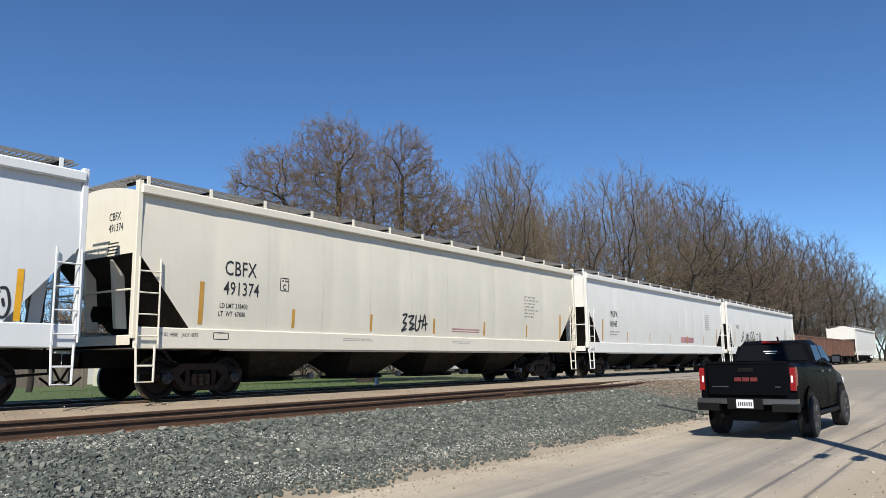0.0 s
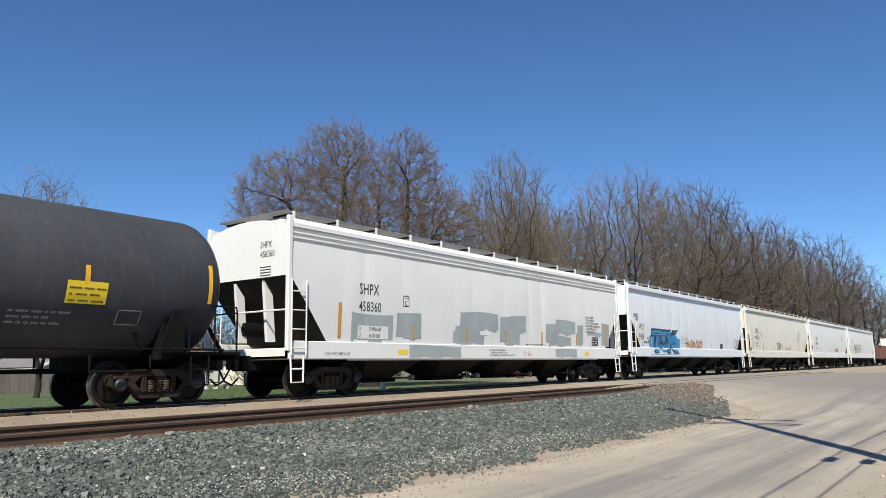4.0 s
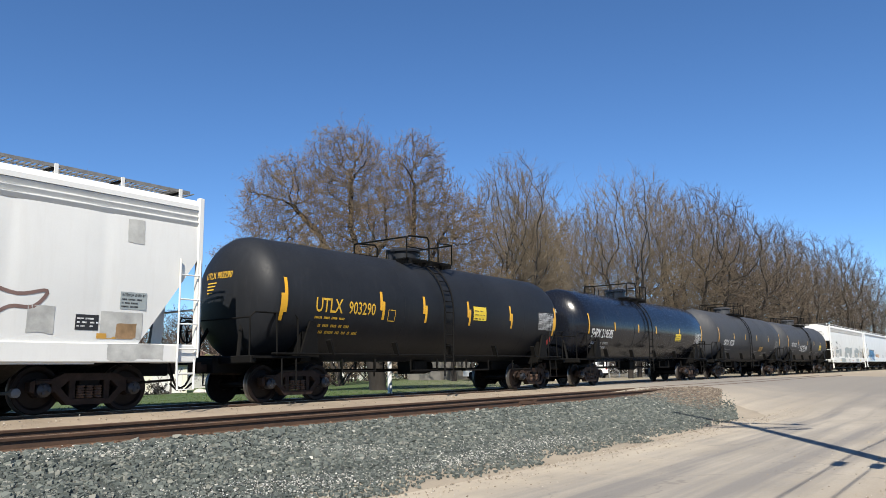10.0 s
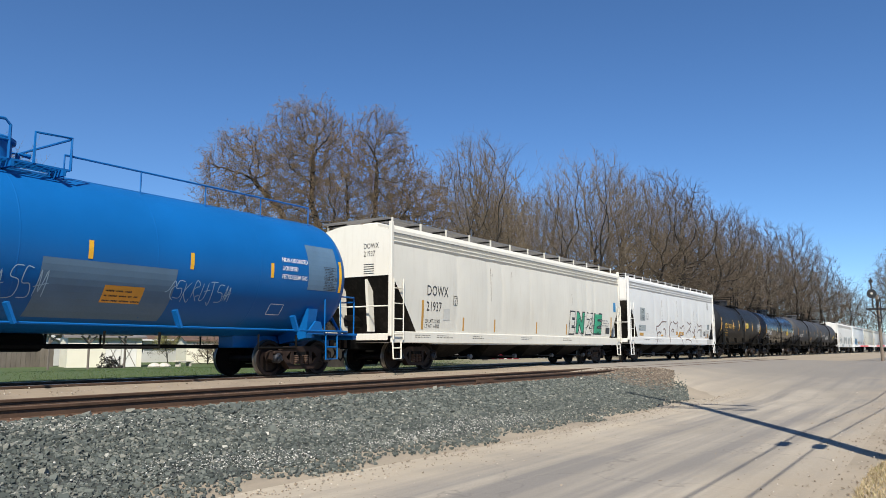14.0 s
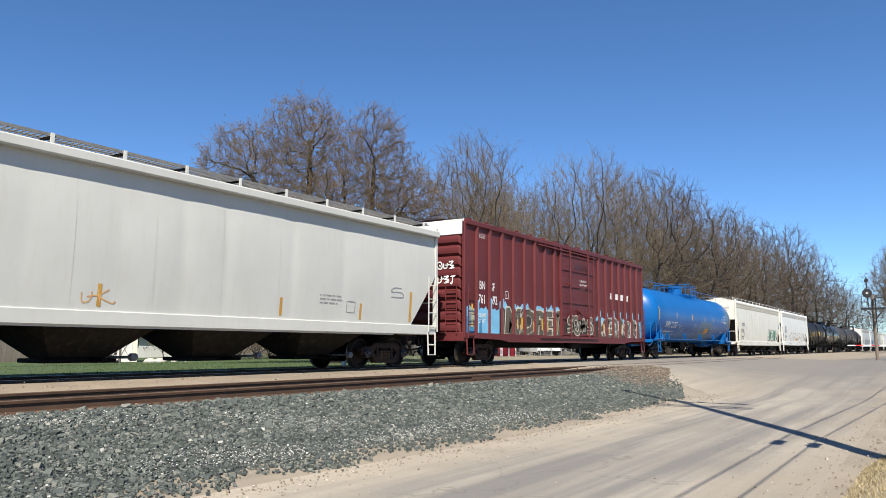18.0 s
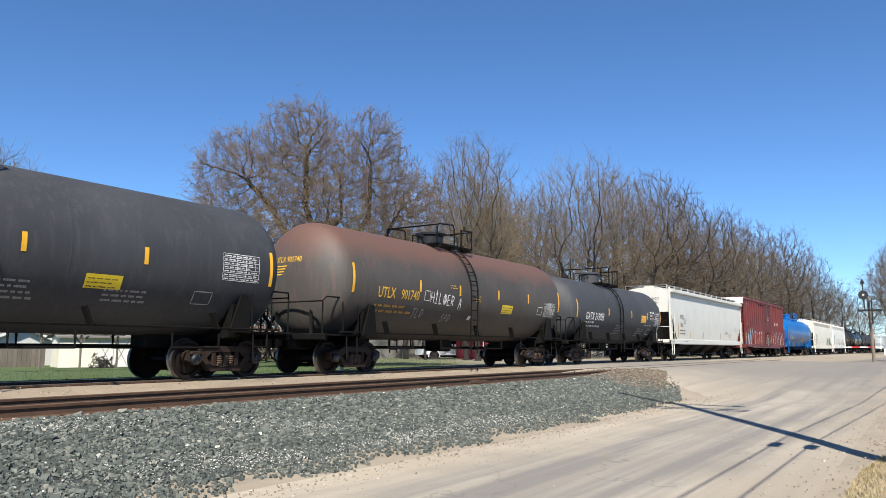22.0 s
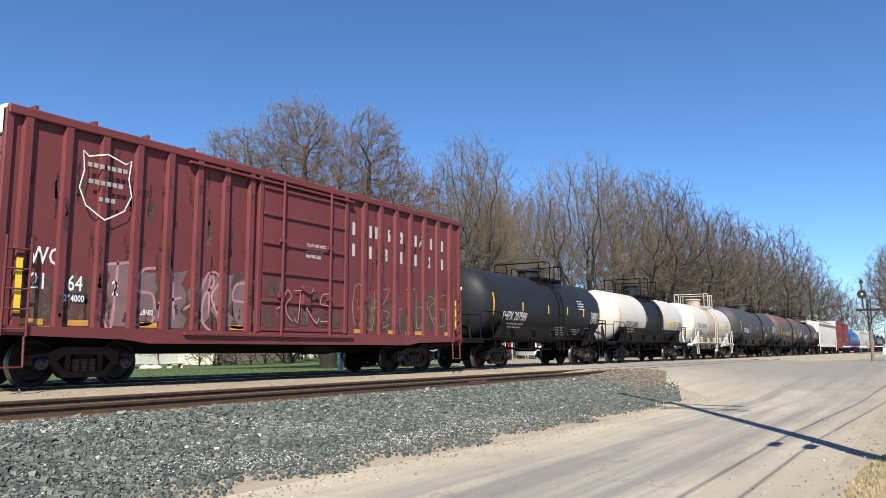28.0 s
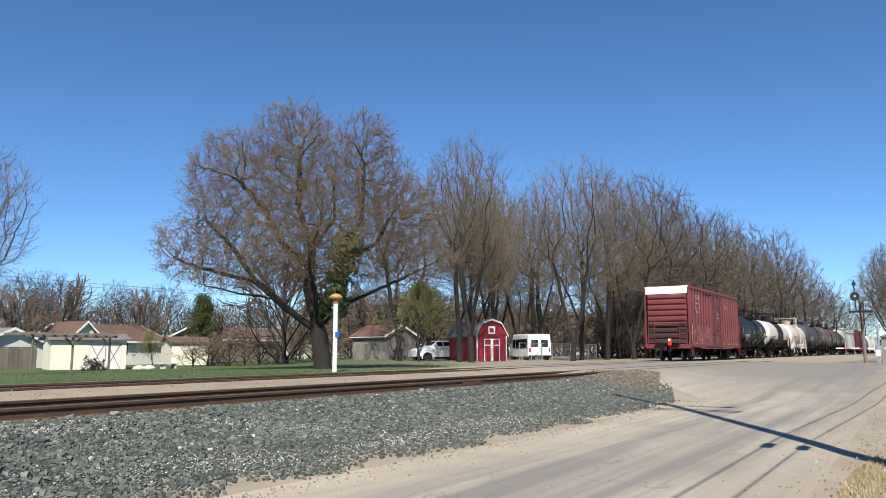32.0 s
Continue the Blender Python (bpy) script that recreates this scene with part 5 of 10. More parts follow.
def on_bank(rng, n):
    x = 1.0 + 27.6 * rng.random(n) ** 1.2
    y = 6.0 + 4.0 * rng.random(n)
    edge = 6.2 + np.array([0.45 * noise.noise((a * 0.9, 3.0, 7.0)) for a in x]) + rng.gamma(1.6, 0.26, n)
    keep = (y > edge) & (y < 9.9 + 0.2 * rng.random(n)) & ~((x + rng.normal(0, 0.5, n) > 22) & (y < 6.3 + (x - 22) * 0.3)) & (x < 24.2 + rng.exponential(0.85, n))
    x, y = x[keep], y[keep]
    return np.array([(a, b, ground_z(a, b) + 0.02) for a, b in zip(x, y)])


def on_top(rng, n):
    p = on_bank(rng, n)
    return p[p[:, 1] + rng.normal(0, 0.35, len(p)) > 7.9]


def on_foot(rng, n):
    p = on_bank(rng, n)
    return p[p[:, 1] + rng.normal(0, 0.35, len(p)) < 8.3]


scatter("ballast_stones", 60000, on_top, 0.0225, STONES, "loose crushed grey-green ballast with a few pale stones", 3)
scatter("ballast_chippings", 80000, on_foot, 0.0165, STONES, "finer grey-green stone at the foot of the ballast bank", 7)
scatter("dirt_gravel", 14000, lambda rng, n: np.array([(a, b, ground_z(a, b) + 0.025) for a, b in zip(23.0 + 6.2 * rng.random(n) ** 0.8, rng.normal(9.0, 0.75, n)) if b > 7.0 + 0.3 * (a - 23.0) + abs(rng.normal(0, 0.2))]), 0.018, island_mat("brown_gravel", [(0.0, (0.07, 0.055, 0.042)), (0.7, (0.135, 0.105, 0.078)), (1.0, (0.26, 0.22, 0.17))]), "brown gravel where the ballast meets the crossing", 8)
scatter("gravel_scatter", 1600, lambda rng, n: np.array([(a, b, ground_z(a, b) + 0.05 + 0.07 * math.exp(-((b - 13.4) / 0.5) ** 2)) for a, b in zip(rng.uniform(3, 26, n), rng.uniform(12.0, 14.4, n))]), 0.007, DIRTSTONES, "tan gravel lying between the tracks", 4)
scatter("road_grit", 3000, lambda rng, n: np.array([(a, b, ground_z(a, b) + 0.02) for a, b in zip(rng.uniform(3, 27, n), np.where(rng.random(n) < 0.55, 6.15 - rng.exponential(0.35, n), 0.6 + rng.exponential(0.6, n)))]), 0.008, DIRTSTONES, "fine pale grit along the road's edges", 5)


def in_streaks(rng, n):
    """Bands of crushed white stone spilt on the bank."""
    out = []
    for cx, cy, lx, ly, tilt in ((5.3, 9.35, 0.8, 0.22, -0.2), (8.4, 8.3, 0.55, 0.3, -0.5), (6.4, 7.2, 0.8, 0.22, -0.2), (12.5, 7.2, 1.2, 0.2, -0.1), (10.0, 7.0, 1.1, 0.15, 0.0)):
        for _ in range(n // 5):
            a, b = rng.normal(0, lx), rng.normal(0, ly)
            x, y = cx + a, cy + b + tilt * a
            out.append((x, y, ground_z(x, y) + 0.035))
    return np.array(out)


scatter("white_grit", 4200, in_streaks, 0.006, island_mat("crushed_white_stone", [(0.0, (0.22, 0.22, 0.20)), (1.0, (0.50, 0.49, 0.45))]), "spilt crushed white stone on ballast", 6)

RAIL = [(-0.07, 0.0), (0.07, 0.0), (0.07, 0.012), (0.012, 0.03), (0.009, 0.12), (0.034, 0.132), (0.036, 0.165), (0.03, 0.172), (-0.03, 0.172), (-0.036, 0.165), (-0.034, 0.132), (-0.009, 0.12), (-0.012, 0.03), (-0.07, 0.012)]


def track(name, y, z, x0, x1, ties, label, head):
    t = thing(name, pose(0, y, z), label, "railway track", kind="structure")
    for sy in (-1, 1):
        r = part("rail", Shape().plate([(sy * 0.7525 + a, b - 0.172) for a, b in RAIL], x0, x1, "x"), RAILRUST, t)
        if head:
            part("rail_head", Shape().box(x0, x1, sy * 0.7525 - 0.027, sy * 0.7525 + 0.027, -0.002, 0.003), RAILTOP, r)
        else:
            part("rail_head", Shape().box(x0, x1, sy * 0.7525 - 0.029, sy * 0.7525 + 0.029, -0.002, 0.003), RAILTAN, r)
    tie = Shape().box(-0.11, 0.11, -1.3, 1.3, -0.36, -0.178, 0.015).mesh("tie")
    plate = Shape().box(-0.1, 0.1, -0.17, 0.17, -0.178, -0.165, 0.004)
    plate.box(-0.08, -0.05, 0.075, 0.11, -0.17, -0.14).box(0.05, 0.08, -0.11, -0.075, -0.17, -0.14)
    plate = plate.mesh("tie_plate")
    rnd = random.Random(9)
    for k in range(ties[0]):
        x = ties[1] + 0.53 * k
        b = part("tie", tie, TIEWOOD, t, at=pose(x + rnd.uniform(-0.03, 0.03), rnd.uniform(-0.06, 0.06), rnd.uniform(-0.006, 0.0), 0, 0, rnd.uniform(-1, 1)))
        if ties[2]:
            for sy in (-1, 1):
                part("tie_plate", plate, RAILRUST, b, at=pose(0, sy * 0.7525, 0.004))
    return t


NEAR_Y, NEAR_Z = 11.0, 0.747
scatter("track_litter", 5200, lambda rng, n: np.array([(a, b, ground_z(a, b) + 0.02) for a, b in zip(rng.uniform(2, 26, n), 10.12 - rng.exponential(0.14, n))]), 0.015, island_mat("rusty_wood_litter", [(0.0, (0.05, 0.028, 0.018)), (0.6, (0.11, 0.06, 0.038)), (1.0, (0.20, 0.13, 0.085))]), "rusty splinters and scale along a siding rail", 15, 0.4)
near = track("siding_track", NEAR_Y, NEAR_Z, -40, 62, (52, -1.0, True), "rusted siding track on weathered timber ties", False)
track("main_track", MAIN_Y, RAIL_Z, -120, 420, (52, -1.0, False), "main railway track with rails worn bright", True)
jx = 17.3
part("joint_bar", Shape().box(jx - 0.45, jx + 0.45, -0.7525 - 0.035, -0.7525 - 0.01, -0.14, -0.05, 0.008).tube([(jx - 0.3, -0.80, -0.095), (jx - 0.3, -0.76, -0.095)], 0.02, 6).tube([(jx + 0.3, -0.80, -0.095), (jx + 0.3, -0.76, -0.095)], 0.02, 6), RAILRUST, near)


# ---- trees and shrubs ----
BARK = mat("grey_brown_bark", (0.0179, 0.0143, 0.0114), 0.95, var=0.35, bump=0.8, scale=2.5, fine=18, stretch=(1, 1, 0.3))
MAPLETWIG = mat("maple_twigs", (0.1000, 0.0760, 0.0470), 0.9, var=0.25, bump=0.0, scale=0.4)
TWIG = mat("bare_twigs", (0.1240, 0.0960, 0.0620), 0.9, var=0.25, bump=0.0, scale=0.4)
TWIGDARK = mat("far_bare_twigs", (0.0600, 0.0540, 0.0450), 0.9, var=0.25, bump=0.0, scale=0.2)
BUDS = mat("russet_buds", (0.1850, 0.1220, 0.0640), 0.85, var=0.4, bump=0.0, scale=0.5)
TWIGBROWN = mat("brown_bare_twigs", (0.0960, 0.0740, 0.0510), 0.9, var=0.3, bump=0.0, scale=0.3)
YOUNGLEAF = mat("young_yellow_green_leaves", (0.1500, 0.1500, 0.0500), 0.8, var=0.35, bump=0.0, scale=0.8)
IVY = mat("dark_evergreen_leaves", (0.07, 0.095, 0.026), 0.7, var=0.4, bump=0.0, scale=1.0)
REDTWIG = mat("reddish_budding_twigs", (0.1064, 0.0756, 0.0588), 0.85, var=0.3, bump=0.0, scale=0.4)


def grow(seed, H, counts, first, lean=0.5, droop=0.0, wide=0.5, trunk_r=0.3, fine_r=0.011, leader=0.85, span=0.0, starts=None, retry=True):
    """The limbs of a bare tree: (trunk and limbs, twigs, twig ends)."""
    rnd = random.Random(seed)
    wood, twigs, tips = Shape(), Shape(), []
    sides = (10, 7, 5, 3, 3)

    def branch(level, p, d, length, r):
        n = (7, 6, 5, 3, 2)[level]
        pts, dirs = [p.copy()], [d.copy()]
        for k in range(n):
            j = (0.05, 0.11, 0.17, 0.24, 0.3)[level]
            d = (d + Vector((rnd.gauss(0, j), rnd.gauss(0, j), rnd.gauss(0, j) + (0.02, 0.055, 0.03, 0.0, 0.0)[level] - droop * level * 0.02))).normalized()
            p = p + d * (length / n)
            pts.append(p.copy())
            dirs.append(d.copy())
        end = max(fine_r * 0.7, r * (0.3 if level else 0.35))
        (wood if level < 2 else twigs).tube(pts, r, sides[level], end, caps=level == 0)
        if level >= len(counts):
            tips.append((pts[-1], dirs[-1]))
            return
        m = counts[level]
        for k in range(m):
            t = (first if level == 0 else 0.18) + (1 - (first if level == 0 else 0.18)) * (k + rnd.random()) / m
            i = min(n - 1, int(t * n))
            base = pts[i].lerp(pts[i + 1], t * n - i)
            axis = dirs[i].orthogonal().normalized()
            axis.rotate(Matrix.Rotation(rnd.uniform(0, 6.283) if level else k * 2.4 + rnd.uniform(-0.4, 0.4), 3, dirs[i]))
            q = dirs[i].copy()
            spread = lean * rnd.uniform(0.75, 1.3) * (1.0 if level else (1.25 - 0.75 * t))
            q.rotate(Matrix.Rotation(spread * (1.5 if level == 0 else 1.15), 3, axis))
            size = length * (wide if level == 0 else 0.60) * rnd.uniform(0.75, 1.2) * (1.15 - 0.55 * t)
            branch(level + 1, base, q, size, max(fine_r, r * (0.5 if level == 0 else 0.46) * (1.1 - 0.4 * t)))

    for base, way, long, thick in starts or [((0, 0, -0.3), (rnd.gauss(0, 0.03), rnd.gauss(0, 0.03), 1), 1, 1)]:
        if thick > 1:
            wood.tube([Vector(base) + Vector(way).normalized() * (long * k / 5) + Vector((0.05 * math.sin(2 * k), 0.04 * math.cos(3 * k), 0)) for k in range(6)], trunk_r * thick * 1.25, 12, trunk_r * thick)
        else:
            branch(0, Vector(base), Vector(way).normalized(), H * leader * long, trunk_r * thick)
    top = sorted(v[2] for v in twigs.v)[int(len(twigs.v) * 0.99)]
    far = sorted(math.hypot(v[0], v[1]) for v in twigs.v)[int(len(twigs.v) * 0.985)]
    kx, kz = (span / 2 / far if span else H / top), H / top
    if span and retry and starts:
        return grow(seed, H, counts, first, lean, droop, wide, trunk_r / kx, fine_r / kx, leader, span, starts, False)
    for s in (wood, twigs):
        s.v = [(x * kx, y * kx, z * kz) for x, y, z in s.v]
    return wood, twigs, [(Vector((p.x * kx, p.y * kx, p.z * kz)), d) for p, d in tips]


def dots(tips, size, per, seed, spread=0.12):
    """Buds or small leaves at the twig ends."""
    rng = np.random.default_rng(seed)
    c = np.repeat(np.array([tuple(p) for p, _ in tips]), per, 0)
    c = c + rng.normal(0, spread, c.shape)
    n = len(c)
    tet = np.array([(1, 1, 1), (1, -1, -1), (-1, 1, -1), (-1, -1, 1)], float)
    v = (tet[None] + rng.normal(0, 0.5, (n, 4, 3))) * (size * rng.uniform(0.6, 1.4, (n, 1, 1))) + c[:, None]
    f = (np.array([(0, 1, 2), (0, 3, 1), (0, 2, 3), (1, 3, 2)])[None] + 4 * np.arange(n)[:, None, None]).reshape(-1, 3)
    return v.reshape(-1, 3).tolist(), f.tolist()


def tree(name, m, parts_of, label, category="tree", group="", twig=None, bud=None, bud_size=0.03, per=1, seed=1, spread=0.12, bud_name="bud_haze"):
    wood, twigs, tips = parts_of
    t = thing(name, m, label, category, group)
    part("trunk", wood, BARK, t, "", 50)
    part("crown", twigs, twig or TWIG, t)
    if bud:
        s = Shape()
        s.v, s.f = dots(tips, bud_size, per, seed, spread)
        me = bpy.data.meshes.new(bud_name)
        me.from_pydata(s.v, [], s.f)
        part(bud_name, me, bud, t)
    return t


def stand(x, y, turn=0.0, size=1.0, z=None):
    return pose(x, y, (ground_z(x, y) if z is None else z), 0, 0, turn) @ Matrix.Scale(size, 4)


def colonise(seed, lobes, count, stems, trunk_r, step=0.25, reach=3.0, kill=0.45, lift=0.2, tip=0.008, twig=0.5, per=2, stiff=0.5, side=4, rise=0.15, splay=0.3, wander=0.15, loose=0.42):
    """A tree grown into an uneven crown: limbs reach for points strewn through the lobes, each node as thick as what it carries."""
    rng = np.random.default_rng(seed)
    size = np.array([l[3] * l[4] * l[5] for l in lobes])
    goals = []
    for (cx, cy, cz, ra, rb, rc), n in zip(lobes, (count * size / size.sum()).astype(int)):
        d = rng.normal(size=(n, 3))
        d *= (rng.random(n) ** 0.42 / np.linalg.norm(d, axis=1))[:, None]
        goals.append(np.array((cx, cy, cz)) + d * np.array((ra, rb, rc)))
    goals = np.concatenate(goals)
    at, up = [], []
    for line in stems:
        p = np.array(line[0], float)
        last = -1 if not at else int(np.argmin(np.linalg.norm(np.array(at) - p, axis=1)))
        for q in line[1:] if at else line:
            q = np.array(q, float)
            n = 1 if last < 0 else max(1, int(np.linalg.norm(q - at[last]) / step))
            base = q if last < 0 else at[last]
            for k in range(1, n + 1):
                at.append(base + (q - base) * k / n + (rng.normal(0, 0.04 * step ** 0.5, 3) if k < n else 0))
                up.append(last)
                last = len(at) - 1
    at, up = np.array(at), np.array(up)
    way = np.zeros_like(at)
    way[1:] = at[1:] - at[np.maximum(0, up[1:])]
    way /= np.maximum(1e-6, np.linalg.norm(way, axis=1))[:, None]
    kids = np.bincount(up[1:], minlength=len(at))
    best, near_i, fresh, first = np.full(len(goals), 1e9), np.zeros(len(goals), int), at, 0
    for _ in range(150):
        d = ((goals[:, None] - fresh[None]) ** 2).sum(-1)
        j = d.argmin(1)
        m = d[np.arange(len(goals)), j]
        closer = m < best
        best[closer], near_i[closer] = m[closer], first + j[closer]
        stay = best > kill * kill
        goals, best, near_i = goals[stay], best[stay], near_i[stay]
        seek = best < reach * reach
        if not seek.any():
            break
        pull = np.zeros_like(at)
        g = goals[seek] - at[near_i[seek]]
        np.add.at(pull, near_i[seek], g / np.linalg.norm(g, axis=1)[:, None])
        grow_i = np.flatnonzero((np.abs(pull).sum(1) > 1e-9) & (kids < 3))
        if not len(grow_i):
            break
        w = pull[grow_i]
        w = w / np.maximum(1e-6, np.linalg.norm(w, axis=1))[:, None] + way[grow_i] * stiff + rng.normal(0, wander, w.shape)
        w[:, 2] += lift
        w /= np.linalg.norm(w, axis=1)[:, None]
        first, fresh = len(at), at[grow_i] + w * step
        kids[grow_i] += 1
        at, up, way, kids = np.concatenate([at, fresh]), np.concatenate([up, grow_i]), np.concatenate([way, w]), np.concatenate([kids, np.zeros(len(w), int)])
    n = len(at)
    ends = max(2, int((kids == 0).sum()))
    power = math.log(ends) / math.log(trunk_r / tip)
    load = np.where(kids == 0, tip ** power, 0.0)
    for i in range(n - 1, 0, -1):
        if up[i] >= 0:
            load[up[i]] += load[i]
    r = np.maximum(tip, load ** (1 / power))
    heir = np.full(n, -1)
    for i in range(n - 1, 0, -1):
        if up[i] >= 0 and (heir[up[i]] < 0 or load[i] > load[heir[up[i]]]):
            heir[up[i]] = i
    wood, fine = Shape(), Shape()
    for i in range(n):
        if up[i] >= 0 and heir[up[i]] == i:
            continue
        run = ([up[i]] if up[i] >= 0 else []) + [i]
        while heir[run[-1]] >= 0:
            run.append(heir[run[-1]])
        rr = [r[k] for k in run]
        rr[0] = min(rr[0], rr[min(1, len(rr) - 1)] * 1.15) if up[i] >= 0 else rr[0] * 1.35
        thick = max(rr)
        sides = 12 if thick > 0.12 else 7 if thick > 0.05 else 5 if thick > 0.02 else 4
        (wood if thick > 0.035 else fine).limb([Vector(at[k]) for k in run], rr, sides)
    # straight shoots from the thin wood, and twiglets along them
    def unit(a):
        return a / np.maximum(1e-6, np.linalg.norm(a, axis=1))[:, None]

    src = np.repeat(np.flatnonzero(r < tip * 3.2), per)
    m = len(src)
    out = at[src] * np.array((1, 1, 0.35)) - np.array((0, 0, 0.35 * at[:, 2].mean()))
    d = unit(unit(way[src] * 0.8 + rng.normal(0, loose, (m, 3))) + unit(out) * splay + np.array((0, 0, rise + lift)))
    long = twig * rng.lognormal(0, 0.3, m)[:, None]
    e = unit(d + np.array((0, 0, 0.12)) + rng.normal(0, 0.12, (m, 3)))
    p0 = at[src]
    p1 = p0 + d * long * 0.5
    p2 = p1 + e * long * 0.5

    def across(w):
        a = unit(np.cross(w, np.array((0.31, 0.52, 0.79))))
        b = np.cross(w, a)
        return [(a * math.cos(q) + b * math.sin(q)) for q in (0, 2.094, 4.189)]

    ring = across(d)
    v = np.stack([p0 + k * tip * 0.9 for k in ring] + [p1 + k * tip * 0.7 for k in ring] + [p2], 1).reshape(-1, 3)
    o = len(fine.v) + 7 * np.arange(m)[:, None, None]
    fine.v += [tuple(p) for p in v.tolist()]
    fine.f += (o + np.array([(0, 1, 4, 3), (1, 2, 5, 4), (2, 0, 3, 5)])).reshape(-1, 4).tolist()
    fine.f += (o + np.array([(3, 4, 6), (4, 5, 6), (5, 3, 6)])).reshape(-1, 3).tolist()
    t = rng.uniform(0.15, 0.95, (m, side))
    base = np.where((t < 0.5)[..., None], p0[:, None] + (p1 - p0)[:, None] * (2 * t)[..., None], p1[:, None] + (p2 - p1)[:, None] * (2 * t - 1)[..., None]).reshape(-1, 3)
    w = unit(np.repeat(d, side, 0) * 0.75 + rng.normal(0, 0.5, (m * side, 3)) + np.array((0, 0, 0.12)))
    top = base + w * (np.repeat(long, side, 0) * rng.uniform(0.3, 0.6, (m * side, 1)))
    v = np.stack([base + k * tip * 0.62 for k in across(w)] + [top], 1).reshape(-1, 3)
    o = len(fine.v) + 4 * np.arange(m * side)[:, None, None]
    fine.v += [tuple(p) for p in v.tolist()]
    fine.f += (o + np.array([(0, 1, 3), (1, 2, 3), (2, 0, 3)])).reshape(-1, 3).tolist()
    crown = bpy.data.meshes.new("crown")
    crown.from_pydata(fine.v, [], fine.f)
    return wood, crown, [(Vector(p), None) for p in np.concatenate([p2, top]).tolist()]


# the maple's short leaning bole parts into stems near the ground; the crown is broad, in several domes
MAPLE_STEMS = [[(0, 0, -0.3), (-0.15, 0.0, 0.9), (-0.35, 0.05, 2.0)], [(-0.35, 0.05, 2.0), (-0.75, 0.1, 3.4), (-0.65, 0.2, 5.2), (-1.3, 0.1, 7.2), (-1.25, 0.0, 9.4)],
               [(-0.35, 0.05, 2.0), (0.45, -0.1, 3.2), (0.75, -0.2, 4.8), (1.55, -0.1, 6.6), (1.6, 0.1, 9.0)], [(-0.25, 0.0, 1.5), (-1.5, -0.3, 2.5), (-2.9, -0.6, 3.7), (-4.6, -0.5, 4.1), (-6.4, -0.3, 4.7)],
               [(-0.3, 0.05, 1.8), (1.0, 0.6, 2.9), (2.4, 1.0, 3.6), (4.2, 0.8, 4.4)], [(-0.3, 0.05, 1.8), (-0.9, 1.3, 3.2), (-1.3, 2.6, 4.6), (-1.0, 2.8, 6.6)], [(-0.3, 0.0, 1.7), (-0.2, -1.4, 3.0), (-0.3, -2.6, 4.4), (0.2, -2.7, 6.2)],
               [(-0.7, 0.1, 4.4), (-1.9, 0.1, 5.4), (-2.7, 0.0, 6.9), (-4.0, 0.1, 8.3)], [(0.75, -0.2, 4.6), (2.2, -0.3, 5.4), (2.9, 0.0, 6.8)], [(-2.9, -0.6, 3.7), (-3.9, -0.9, 5.2), (-5.2, -0.6, 6.4)],
               [(-0.65, 0.2, 5.2), (0.3, 0.4, 6.6), (0.2, 0.4, 8.2)], [(-2.0, -0.5, 3.0), (-3.2, -1.4, 3.1), (-4.9, -1.7, 3.5)]]
MAPLE_LOBES = [(-1.5, 0.0, 8.7, 2.4, 3.0, 3.1), (1.6, 0.0, 8.6, 1.7, 2.4, 2.7), (0.2, 0.0, 8.3, 1.5, 2.2, 2.2), (-4.1, 0.0, 7.8, 2.3, 2.8, 2.8), (-0.2, 0.0, 7.0, 3.4, 3.4, 2.2), (2.8, 0.3, 6.4, 2.5, 3.0, 2.2), (-1.0, 0.0, 5.2, 4.8, 4.2, 1.7), (-5.6, 0.0, 5.2, 2.0, 2.4, 1.7), (-3.6, -0.6, 4.1, 2.6, 2.4, 0.9), (3.9, 0.0, 4.7, 2.0, 2.0, 1.0)]
maple = tree("maple_tree", stand(24.8, 22.0, -57), colonise(14, MAPLE_LOBES, 11500, MAPLE_STEMS, 0.37, 0.22, 1.15, 0.33, 0.0, 0.0085, 0.37, 3, 0.15, 3, 0.06, 0.35, 0.26, 0.6), "broad bare maple with russet buds beside the track", twig=MAPLETWIG, bud=BUDS, bud_size=0.0138, per=1, seed=5, spread=0.03)
LINE = "bare trees along the railway"
kinds = []
